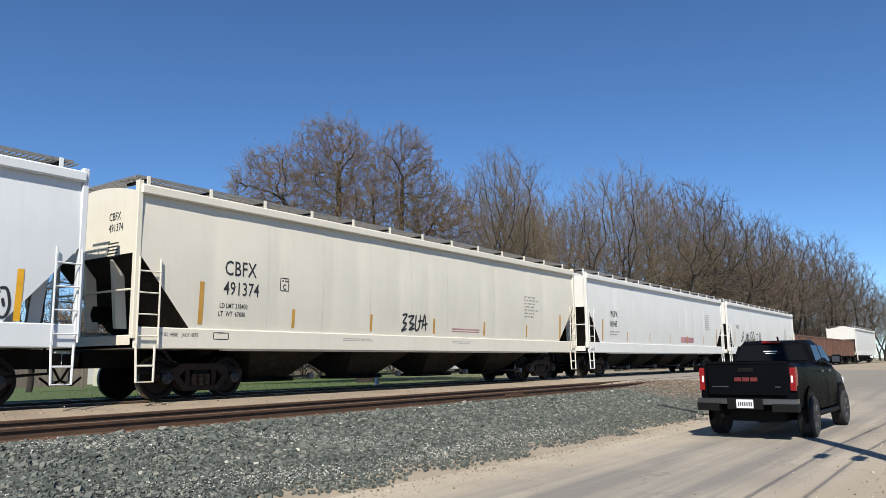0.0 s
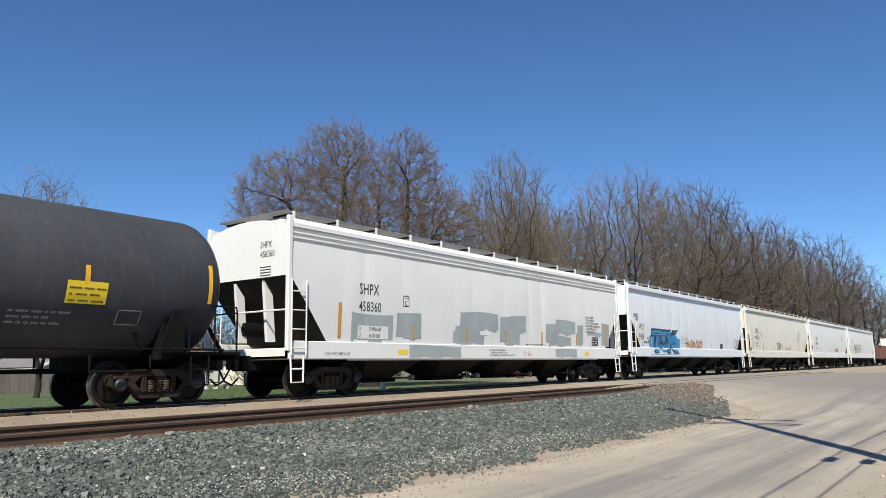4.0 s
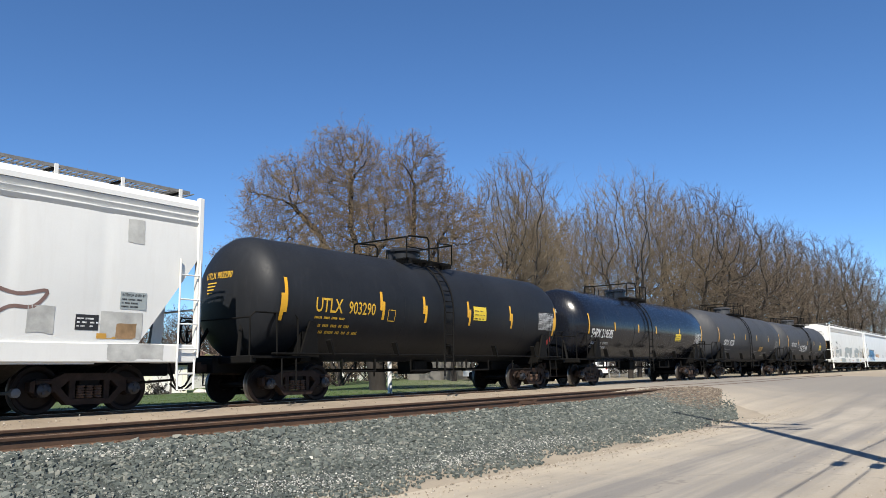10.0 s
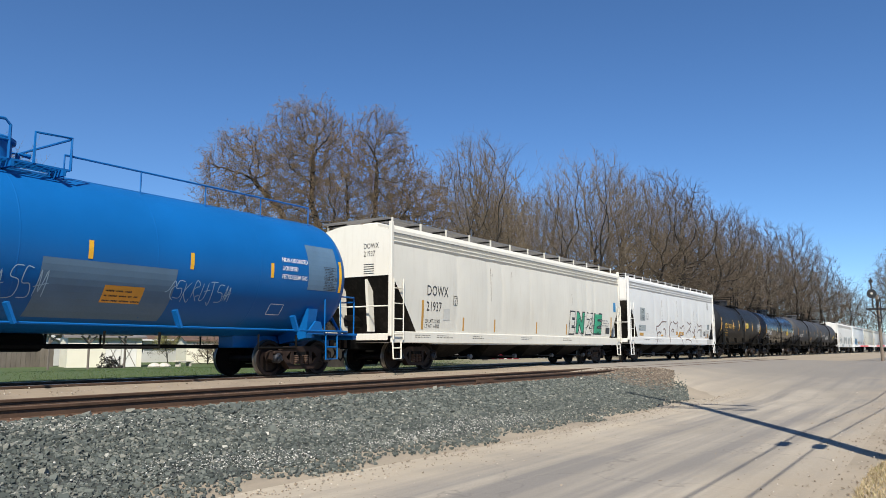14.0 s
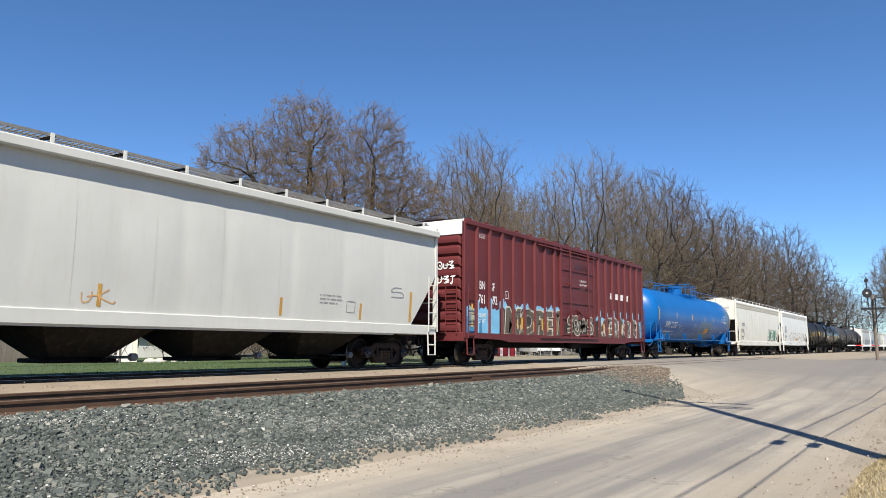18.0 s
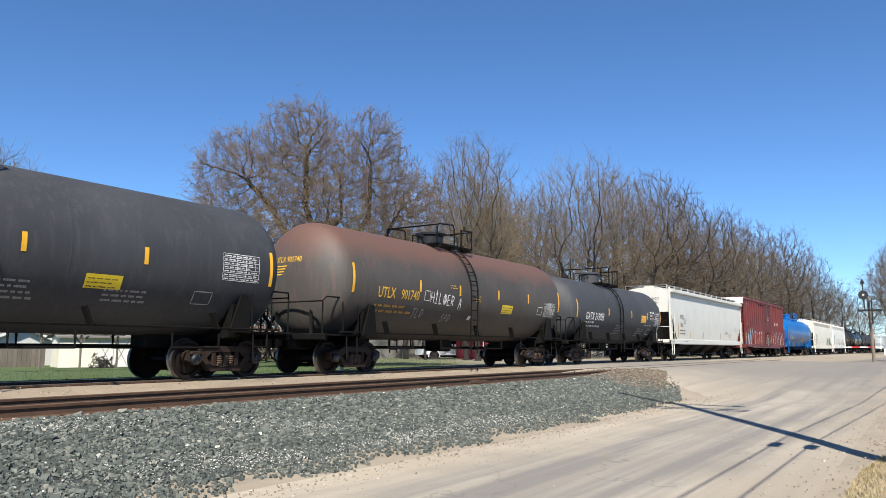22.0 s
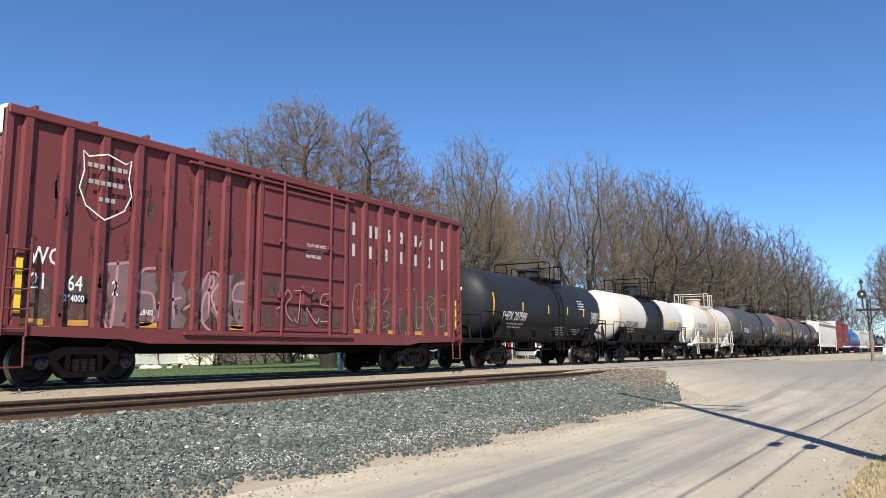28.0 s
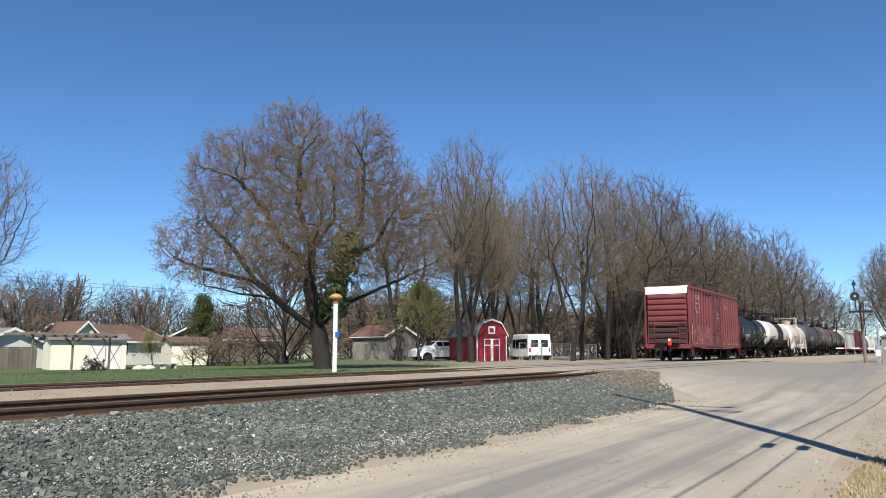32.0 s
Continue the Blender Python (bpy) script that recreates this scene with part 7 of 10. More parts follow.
# post with a blue plate and a weathered cap
post = thing("white_post", on(21.44, 18.5, 0.72), "white painted post with a blue plate and an ochre cap", "post")
part("shaft", Shape().lathe([(0, 0.085), (2.62, 0.085)], (0, 0, 0), "z", 14), TRIM, post, "", 30)
part("plate", Shape().box(-0.11, 0.11, -0.10, -0.088, 1.28, 1.46), mat("blue_sign_enamel", (0.02, 0.13, 0.55), 0.4, var=0.05, bump=0.0), post, "small blue enamel plate")
part("collar", Shape().lathe([(2.5, 0.10), (2.68, 0.12)], (0, 0, 0), "z", 14), RUSTLINE, post)
part("cap", Shape().lathe([(2.66, 0.16), (2.72, 0.25), (2.77, 0.25), (2.86, 0.14), (2.88, 0.02)], (0, 0, 0), "z", 12), mat("ochre_cap", (0.36, 0.24, 0.08), 0.8, var=0.3, bump=0.1), post, "ochre tray-like cap")

# lawn clutter
slab = thing("concrete_bench", on(32.0, 42.5, 0.28), "low pale concrete garden bench on grass", "bench")
part("slab", Shape().box(0, 1.3, -0.25, 0.25, 0.32, 0.42, 0.02), CONCRETE, slab)
for x in (0.15, 1.0):
    part("support", Shape().box(x, x + 0.16, -0.2, 0.2, 0, 0.32, 0.02), CONCRETE, slab)
for k, (x, y) in enumerate([(30.8, 42.0), (30.3, 42.3)]):
    thing("garden_stone", on(x, y, 0.27), "pale rough garden stone on grass", "stone", "garden stones", Shape().lathe([(0, 0.38), (0.12, 0.42), (0.26, 0.3), (0.33, 0.08)], (0, 0, 0), "z", 9), CONCRETE)
pile = tree("brush_pile", on(27.2, 42.2, 0.28), grow(71, 0.8, (14, 8, 5), 0.0, 1.2, 0.0, 1.4, 0.05, 0.012, 0.6), "dark heap of cut branches on grass", "brush pile", twig=TWIGDARK)
# wire fence by the barn
wf = thing("wire_fence", on(53.0, 27.0, 0.62), "chain-link fence with steel posts beside a red shed", "fence")
STEELGREY = mat("galvanised_steel", (0.42, 0.43, 0.44), 0.4, metal=0.7, var=0.15, bump=0.03)
for k in range(9):
    part("post", Shape().tube([(k * 2.0, 0, 0), (k * 2.0, 0, 1.5)], 0.035, 8), STEELGREY, wf)
part("top_rail", Shape().tube([(0, 0, 1.48), (16.0, 0, 1.48)], 0.025, 6), STEELGREY, wf)
mesh = Shape()
for k in range(80):
    x = 0.2 * k
    mesh.tube([(x, 0.02, 0.05), (min(16, x + 1.4), 0.02, 1.45)], 0.004, 3, caps=False)
    mesh.tube([(x, 0.02, 1.45), (min(16, x + 1.4), 0.02, 0.05)], 0.004, 3, caps=False)
part("wire_mesh", mesh, STEELGREY, wf)


# ---- vehicles ----
CARBLACK = mat("black_car_paint", (0.004, 0.0045, 0.006), 0.26, var=0.1, bump=0.0)
CARBLACK.node_tree.nodes["Principled BSDF"].inputs["IOR"].default_value = 1.03
CARWHITE = mat("white_car_paint", (0.72, 0.73, 0.74), 0.3, var=0.04, bump=0.0)
CARRED = mat("dark_red_car_paint", (0.28, 0.015, 0.02), 0.3, var=0.1, bump=0.0)
RUBBER = mat("tyre_rubber", (0.018, 0.018, 0.019), 0.85, var=0.2, bump=0.2, fine=60)
ALLOY = mat("dark_alloy_rim", (0.22, 0.22, 0.23), 0.35, metal=0.8, var=0.1, bump=0.0)
TINTED = mat("tinted_window_glass", (0.006, 0.007, 0.008), 0.06, var=0.1, bump=0.0)
TINTED.node_tree.nodes["Principled BSDF"].inputs["IOR"].default_value = 1.2
CHROME = mat("dull_chrome", (0.16, 0.16, 0.165), 0.34, metal=0.9, var=0.01, bump=0.0)
PLASTIC = mat("black_trim_plastic", (0.007, 0.007, 0.0075), 0.6, var=0.1, bump=0.05)
PLASTIC.node_tree.nodes["Principled BSDF"].inputs["IOR"].default_value = 1.2
TAILRED = mat("red_tail_lens", (0.20, 0.008, 0.009), 0.15, var=0.08, bump=0.0)
LENS = mat("clear_lens", (0.75, 0.74, 0.73), 0.15, var=0.05, bump=0.0)
PLATEWHITE = mat("white_plate", (0.72, 0.74, 0.78), 0.45, var=0.04, bump=0.0)

TYRE = Shape().lathe([(-0.125, 0.26), (-0.14, 0.34), (-0.115, 0.375), (-0.09, 0.382), (-0.088, 0.372), (-0.072, 0.372), (-0.07, 0.384), (-0.02, 0.386), (-0.018, 0.374), (0.0, 0.374), (0.002, 0.386), (0.05, 0.384), (0.052, 0.372), (0.068, 0.372), (0.07, 0.384), (0.115, 0.375), (0.14, 0.34), (0.125, 0.26)], (0, 0, 0), "y", 40)
TYRE = TYRE.mesh("tyre", 40)
RIM = Shape().lathe([(-0.12, 0.25), (-0.10, 0.22), (0.02, 0.20), (0.02, 0.06), (0.04, 0.04)], (0, 0, 0), "y", 24)
for k in range(6):
    a = 6.2832 * k / 6
    RIM.tube([(0.05 * math.cos(a), -0.09, 0.05 * math.sin(a)), (0.23 * math.cos(a), -0.11, 0.23 * math.sin(a))], 0.03, 6)
RIM = RIM.mesh("rim", 40)


def road_wheel(car, x, y, turn, name="wheel"):
    w = new(name, None)
    w.parent = car
    w.matrix_basis = pose(x, y, 0.384, 0, 0, turn)
    part("tyre", TYRE, RUBBER, w)
    part("rim", RIM, ALLOY, w)
    return w


def slab_shape(sections, smooth=35):
    """A closed skin through sections (x, half width low, half width high, z low, z high), with rounded shoulders."""
    rows = []
    for x, wl, wh, zl, zh in sections:
        c = min(0.07, (zh - zl) * 0.25)
        ring = [(-wl + c, zl), (-wl, zl + c), (-(wl + wh) / 2 - 0.02, (zl + zh) / 2), (-wh, zh - c), (-wh + c * 1.2, zh)]
        ring += [(-y, z) for y, z in ring[::-1]]
        ring.append(ring[0])
        rows.append([(x, y, z) for y, z in ring])
    s = Shape().grid(rows)
    n = len(rows[0])
    s.f.append(tuple(range(n - 1)))
    s.f.append(tuple((len(rows) - 1) * n + k for k in range(n - 1))[::-1])
    return s


def pickup(m, paint, label, name="pickup_truck", detail=True):
    """A crew-cab pickup, x ahead, z up from the road."""
    t = thing(name, m, label, "pickup truck")
    part("lower_body", slab_shape([(-2.66, 0.86, 0.85, 0.56, 1.30), (-2.62, 0.91, 0.89, 0.52, 1.36), (-0.75, 0.93, 0.91, 0.46, 1.36), (-0.70, 0.93, 0.91, 0.42, 1.34), (1.1, 0.93, 0.90, 0.42, 1.28), (1.5, 0.92, 0.88, 0.45, 1.24), (2.35, 0.90, 0.82, 0.48, 1.14), (2.6, 0.80, 0.72, 0.5, 1.0)]), paint, t, "", 35)
    part("cab", slab_shape([(-0.80, 0.86, 0.80, 1.28, 1.36), (-0.62, 0.86, 0.69, 1.28, 1.74), (-0.45, 0.86, 0.69, 1.28, 1.80), (0.35, 0.86, 0.69, 1.28, 1.82), (0.62, 0.86, 0.69, 1.26, 1.77), (1.35, 0.86, 0.80, 1.20, 1.27)]), paint, t, "", 35)
    pane = [(0, 1, 2, 3), (4, 7, 6, 5), (0, 4, 5, 1), (1, 5, 6, 2), (2, 6, 7, 3), (3, 7, 4, 0)]
    part("rear_window", Shape().add([(-0.80, -0.74, 1.40), (-0.80, 0.74, 1.40), (-0.665, 0.62, 1.71), (-0.665, -0.62, 1.71), (-0.74, -0.72, 1.40), (-0.74, 0.72, 1.40), (-0.6, 0.6, 1.71), (-0.6, -0.6, 1.71)], pane), TINTED, t)
    part("windscreen", Shape().add([(1.30, -0.76, 1.29), (1.30, 0.76, 1.29), (0.72, 0.62, 1.74), (0.72, -0.62, 1.74), (1.2, -0.7, 1.26), (1.2, 0.7, 1.26), (0.64, 0.58, 1.72), (0.64, -0.58, 1.72)], pane), GLASS, t)
    for sy in (-1, 1):
        for xa, xb, ta, tb in ((-0.55, 0.10, -0.47, 0.10), (0.18, 0.98, 0.18, 0.60)):
            part("side_window", Shape().add([(xa, sy * 0.868, 1.38), (xb, sy * 0.868, 1.38), (tb, sy * 0.765, 1.70), (ta, sy * 0.765, 1.70), (xa, sy * 0.80, 1.38), (xb, sy * 0.80, 1.38), (tb, sy * 0.69, 1.70), (ta, sy * 0.69, 1.70)], pane), TINTED, t)
        mir = part("door_mirror", Shape().box(0.78, 0.95, sy * 1.02 - 0.11, sy * 1.02 + 0.11, 1.33, 1.51, 0.04).tube([(0.9, sy * 0.88, 1.36), (0.9, sy * 1.0, 1.38)], 0.03, 6), paint, t)
        part("mirror_glass", Shape().box(0.77, 0.78, sy * 1.02 - 0.08, sy * 1.02 + 0.08, 1.36, 1.48), CHROME, mir)
        for x in (-1.62, 1.60):
            turns = [math.pi * (k / 16 * 1.12 - 0.06) for k in range(17)]
            part("wheel_arch", Shape().plate([(x + 0.45 * math.cos(q), 0.40 + 0.45 * math.sin(q)) for q in turns], sy * 0.942 - 0.012, sy * 0.942 + 0.012), PLASTIC, t)
            lip = Shape()
            for q, r in zip(turns[:-1], turns[1:]):
                lip.plate([(x + 0.45 * math.cos(q), 0.40 + 0.45 * math.sin(q)), (x + 0.45 * math.cos(r), 0.40 + 0.45 * math.sin(r)), (x + 0.53 * math.cos(r), 0.40 + 0.53 * math.sin(r)), (x + 0.53 * math.cos(q), 0.40 + 0.53 * math.sin(q))], sy * 0.937 - 0.016, sy * 0.937 + 0.016)
            part("arch_flare", lip, paint, t)
        tail = part("tail_light", Shape().plate([(-2.69, 0.88), (-2.56, 0.90), (-2.50, 1.08), (-2.49, 1.24), (-2.55, 1.29), (-2.675, 1.28)], sy * 0.868 - 0.05, sy * 0.868 + 0.052), TAILRED, t, "tall red tail light with a clear lens")
        part("reversing_lens", Shape().box(-2.695, -2.68, sy * 0.85 - 0.018, sy * 0.85 + 0.018, 1.02, 1.14, 0.005), LENS, tail)
        part("side_step", Shape().tube([(-0.9, sy * 0.92, 0.40), (1.05, sy * 0.92, 0.40)], 0.05, 8), PLASTIC, t)
        part("door_handle", Shape().box(-0.5, -0.32, sy * 0.952 - 0.015, sy * 0.952 + 0.015, 1.17, 1.21, 0.008).box(0.25, 0.43, sy * 0.952 - 0.015, sy * 0.952 + 0.015, 1.17, 1.21, 0.008), CHROME, t)
        part("headlight", Shape().box(2.38, 2.60, sy * 0.70 - 0.14, sy * 0.70 + 0.1, 0.84, 1.02, 0.03), LENS, t)
        part("door_gap", Shape().box(0.135, 0.15, sy * 0.947 - 0.004, sy * 0.947 + 0.004, 0.5, 1.32), PLASTIC, t)
        for x in (-1.62, 1.60):
            road_wheel(t, x, sy * 0.83, 0 if sy < 0 else 180)
    gate = part("tailgate", Shape().box(-2.70, -2.62, -0.765, 0.765, 0.77, 1.37, 0.03).box(-2.71, -2.60, -0.765, 0.765, 1.33, 1.39, 0.02), paint, t)
    part("gate_handle", Shape().box(-2.715, -2.695, -0.15, 0.15, 1.20, 1.28, 0.012), PLASTIC, gate)
    part("emblem", Shape().box(-2.71, -2.698, -0.22, -0.085, 1.04, 1.11).box(-2.71, -2.698, -0.065, 0.065, 1.04, 1.11).box(-2.71, -2.698, 0.085, 0.22, 1.04, 1.11), mat("red_emblem", (0.12, 0.02, 0.02), 0.35, var=0.1, bump=0.0), gate, "three dull red block shapes")
    part("model_badge", Shape().box(-2.71, -2.698, 0.34, 0.66, 0.935, 0.952).box(-2.71, -2.698, -0.64, -0.54, 0.935, 0.952), CHROME, gate)
    bump = part("rear_bumper", Shape().plate([(-2.80, -0.94), (-2.86, -0.4), (-2.86, 0.4), (-2.80, 0.94), (-2.58, 0.94), (-2.58, -0.94)], 0.645, 0.735, "z"), CHROME, t, "dull chrome rear step bumper")
    for sy in (-1, 1):
        part("bumper_step", Shape().plate([(-2.81, sy * 0.95), (-2.865, sy * 0.5), (-2.70, sy * 0.5), (-2.58, sy * 0.95)], 0.52, 0.655, "z"), PLASTIC, bump)
    part("plate_recess", Shape().box(-2.868, -2.85, -0.34, 0.34, 0.55, 0.745, 0.01), PLASTIC, bump)
    plate = part("number_plate", Shape().box(-2.878, -2.868, -0.16, 0.16, 0.575, 0.725, 0.004), PLATEWHITE, bump, "white plate with dark bars")
    marks = Shape()
    for k in range(7):
        marks.box(-2.882, -2.878, -0.135 + 0.04 * k, -0.135 + 0.04 * k + 0.022, 0.61, 0.685)
    part("plate_bars", marks, INK, plate)
    part("brake_lamp", Shape().box(-0.66, -0.58, -0.2, 0.2, 1.74, 1.79, 0.012), TAILRED, t)
    part("window_sticker", Shape().box(-0.745, -0.735, -0.15, 0.15, 1.575, 1.595).box(-0.76, -0.75, -0.11, 0.11, 1.535, 1.553), LENS, t, "white sticker of plain bars")
    part("aerial", Shape().tube([(0.0, 0.0, 1.80), (-0.06, 0.0, 1.88)], 0.02, 6), PLASTIC, t)
    part("underbody", Shape().box(-2.4, 2.3, -0.6, 0.6, 0.32, 0.54).tube([(-1.62, -0.7, 0.38), (-1.62, 0.7, 0.38)], 0.07, 8).tube([(-2.2, 0.45, 0.45), (-2.7, 0.5, 0.43)], 0.035, 8), PLASTIC, t)
    return t


truck = pickup(pose(18, 3.95, 0.02), CARBLACK, "black crew-cab pickup truck driving away along the road")
for o in truck.children_recursive:
    if o.type == "MESH" and o.name.split(".")[0] not in ("tyre", "rim"):
        o.data.transform(Matrix(((1, 0, 0, 0), (0, 0.95, 0, 0), (0, 0, 1.045, -0.017), (0, 0, 0, 1))))
pickup(on(54.2, 35.1, 0.52, 148), CARWHITE, "white pickup truck parked beside a grey shed", "parked_pickup")
trailer = pickup(on(60.5, 36.5, 0.5, 10), CARRED, "dark red pickup parked among trees", "parked_pickup")

van = thing("minibus", on(59.2, 29.2, 0.55, 44), "white raised-roof minibus parked beside a red shed", "minibus")
part("body", slab_shape([(-2.7, 0.98, 0.92, 0.45, 2.2), (-2.6, 1.0, 0.95, 0.42, 2.32), (1.6, 1.0, 0.95, 0.42, 2.35), (2.0, 1.0, 0.93, 0.42, 2.0), (2.4, 1.0, 0.95, 0.42, 1.35), (3.0, 0.95, 0.9, 0.45, 1.15), (3.1, 0.9, 0.85, 0.5, 0.9)]), CARWHITE, van, "", 35)
for sy in (-1, 1):
    for x0, x1 in ((-2.4, -1.35), (-1.25, -0.2), (-0.1, 0.8), (1.0, 1.7)):
        part("side_window", Shape().box(x0, x1, sy * 1.0 - 0.02, sy * 1.0 + 0.02, 1.18, 1.92, 0.01), TINTED, van)
    for x in (-1.7, 2.0):
        road_wheel(van, x, sy * 0.86, 0 if sy < 0 else 180)
    part("tail_light", Shape().box(-2.74, -2.66, sy * 0.85 - 0.07, sy * 0.85 + 0.07, 0.85, 1.15, 0.01), TAILRED, van)
    part("rear_window", Shape().box(-2.735, -2.68, sy * 0.42 - 0.3, sy * 0.42 + 0.3, 1.25, 1.85, 0.01), GLASS, van)
part("windscreen", Shape().add([(2.02, -0.8, 1.95), (2.02, 0.8, 1.95), (2.42, 0.85, 1.35), (2.42, -0.85, 1.35), (1.9, -0.7, 1.9), (1.9, 0.7, 1.9), (2.2, 0.7, 1.3), (2.2, -0.7, 1.3)], [(0, 1, 2, 3), (4, 7, 6, 5), (0, 4, 5, 1), (1, 5, 6, 2), (2, 6, 7, 3), (3, 7, 4, 0)]), GLASS, van)
part("rear_bumper", Shape().box(-2.85, -2.7, -0.95, 0.95, 0.42, 0.58, 0.02), PLASTIC, van)

# ---- poles, wires and the signal ----
POLEWOOD = mat("grey_pole_timber", (0.17, 0.135, 0.105), 0.9, var=0.3, bump=0.4, scale=2, stretch=(1, 1, 0.2))
CABLE = mat("black_cable", (0.015, 0.015, 0.016), 0.6, var=0.1, bump=0.0)
SIGNALBLACK = mat("signal_black_paint", (0.015, 0.015, 0.016), 0.5, var=0.2, bump=0.03)
pole = thing("utility_pole", pose(10.0, -0.55, 0.0), "tall timber utility pole beside the road with crossarms", "utility pole")
part("shaft", Shape().tube([(0, 0, -0.5), (0, 0, 13.3)], 0.18, 14, 0.12), POLEWOOD, pole, "", 40)
part("crossarm", Shape().box(-0.06, 0.06, -1.7, 1.7, 12.9, 13.03, 0.01), POLEWOOD, pole)
for x in (-0.2, 0.2):
    part("crossarm", Shape().box(x - 0.05, x + 0.05, -1.25, 1.25, 11.3, 11.42, 0.01), POLEWOOD, pole)
for y in (-1.55, -0.6, 0.6, 1.55):
    part("insulator", Shape().lathe([(13.03, 0.03), (13.12, 0.07), (13.17, 0.04), (13.25, 0.06), (13.27, 0.02)], (0, y, 0), "z", 10), CONCRETE, pole)
far_poles = []
for x in (-38.0, 58.0, 104.0, 150.0):
    far_poles.append(copy_thing(pole, pose(x, -2.4 if x > 0 else -0.55, ground_z(x, -1.0))))


def sagging(a, b, drop, n=14):
    a, b = Vector(a), Vector(b)
    return [a.lerp(b, k / n) + Vector((0, 0, -4 * drop * (k / n) * (1 - k / n))) for k in range(n + 1)]


spans = [(-38.0, -0.55), (10.0, -0.55), (58.0, -2.4), (104.0, -2.4), (150.0, -2.4)]
for (xa, ya), (xb, yb) in zip(spans[:-1], spans[1:]):
    for dy, z, r, drop in ((-1.55, 13.27, 0.007, 0.7), (0.6, 13.27, 0.007, 0.7), (1.55, 13.27, 0.007, 0.7), (0.15, 5.35, 0.015, 0.1), (0.15, 4.35, 0.013, 0.1)):
        za, zb = ground_z(xa, ya) + z, ground_z(xb, yb) + z
        tagged(new("overhead_wire", Shape().tube(sagging((xa, ya + dy, za), (xb, yb + dy, zb), drop), r, 5).mesh("overhead_wire")), "black overhead wire strung between timber poles", "wire", "overhead wires").data.materials.append(CABLE)
for x, z in ((8.56, 5.28), (9.4, 4.28)):
    tagged(new("splice_case", Shape().lathe([(-0.28, 0.04), (-0.24, 0.09), (0.24, 0.09), (0.28, 0.04)], (x, -0.4, z), "x", 10).mesh("splice_case", 40)), "black splice case hung on an overhead cable", "splice case", "splice cases").data.materials.append(CABLE)
# the line behind the far yards
for x in (20.0, 66.0, 112.0):
    copy_thing(pole, pose(x, 70.0, 0.3) @ Matrix.Scale(0.62, 4))
for z, dy, drop in ((8.35, -0.9, 0.3), (8.35, 0.9, 0.5), (5.6, 0.1, 0.3), (4.7, 0.1, 0.35)):
    for xa, xb in ((20.0, 66.0), (66.0, 112.0)):
        tagged(new("overhead_wire", Shape().tube(sagging((xa, 70.0 + dy, z), (xb, 70.0 + dy, z), drop), 0.018, 5).mesh("overhead_wire")), "black wire strung behind the far yards", "wire", "overhead wires").data.materials.append(CABLE)

sig = thing("railway_signal", pose(61.0, 3.95, 0.62), "bracket-mounted railway signal with round black target", "signal")
part("mast", Shape().tube([(0, 0, 2.7), (0, 0, 4.4)], 0.05, 10).box(-0.04, 0.5, -0.04, 0.14, 2.66, 2.76).box(-0.04, 0.5, -0.04, 0.2, 4.2, 4.3), SIGNALBLACK, sig)
part("timber_post", Shape().tube([(0.5, 0.12, -0.3), (0.5, 0.22, 4.6)], 0.115, 10, 0.10), POLEWOOD, sig)
part("bracket", Shape().box(-0.06, 0.06, -0.6, 0.9, 3.55, 3.7).tube([(0, 0, 2.9), (0, 0.7, 3.6)], 0.04, 6).tube([(0, 0, 2.9), (0, -0.5, 3.6)], 0.04, 6), SIGNALBLACK, sig)
part("target_mast", Shape().tube([(0, 0.45, 3.6), (0, 0.5, 5.85)], 0.045, 8), SIGNALBLACK, sig)
part("target", Shape().lathe([(-0.16, 0.30), (-0.13, 0.32), (0.05, 0.30), (0.12, 0.1)], (0, 0.47, 4.72), "x", 20), SIGNALBLACK, sig)
part("lens", Shape().lathe([(-0.19, 0.07), (-0.165, 0.08)], (0, 0.47, 4.72), "x", 14), CONCRETE, sig)
part("upper_lamp", Shape().lathe([(-0.1, 0.13), (0.05, 0.14), (0.12, 0.05)], (0, 0.49, 5.6), "x", 14), SIGNALBLACK, sig)
part("handrail", Shape().tube([(0.05, 0.85, 3.7), (0.05, 0.85, 4.5), (0.05, 0.6, 4.5)], 0.02, 6), SIGNALBLACK, sig)
gate = thing("crossing_gate", pose(61.5, 3.2, 0.62), "lowered red and white striped crossing gate", "crossing gate")
part("gate_mast", Shape().tube([(0, 0, 0), (0, 0, 2.6)], 0.07, 10).box(-0.2, 0.2, -0.2, 0.2, 0.6, 1.2, 0.03), STEELGREY, gate)
for k in range(-6, 5):
    part("arm_stripe", Shape().box(-0.03, 0.03, 0.2 + 0.5 * k, 0.7 + 0.5 * k, 1.03, 1.10), REDSIGN if k % 2 else TRIM, gate)
cab = thing("relay_cabinet", pose(66.0, 2.2, 0.62), "small grey equipment hut beside the crossing", "equipment hut")
part("body", Shape().box(-1.2, 1.2, -1.0, 1.0, 0, 1.9, 0.02), SIDING_GREY, cab)
part("roof", Shape().plate([(-1.15, 1.88), (1.15, 1.88), (0, 2.4)], -1.35, 1.35, "x"), ROOF_GREY, cab)
box = thing("junction_box", pose(60.0, 3.2, 0.62), "white junction box on a short post", "junction box")
part("housing", Shape().box(-0.12, 0.12, -0.15, 0.15, 0.5, 0.95, 0.02), TRIM, box)
part("leg", Shape().box(-0.05, 0.05, -0.05, 0.05, 0, 0.5), STEELGREY, box)

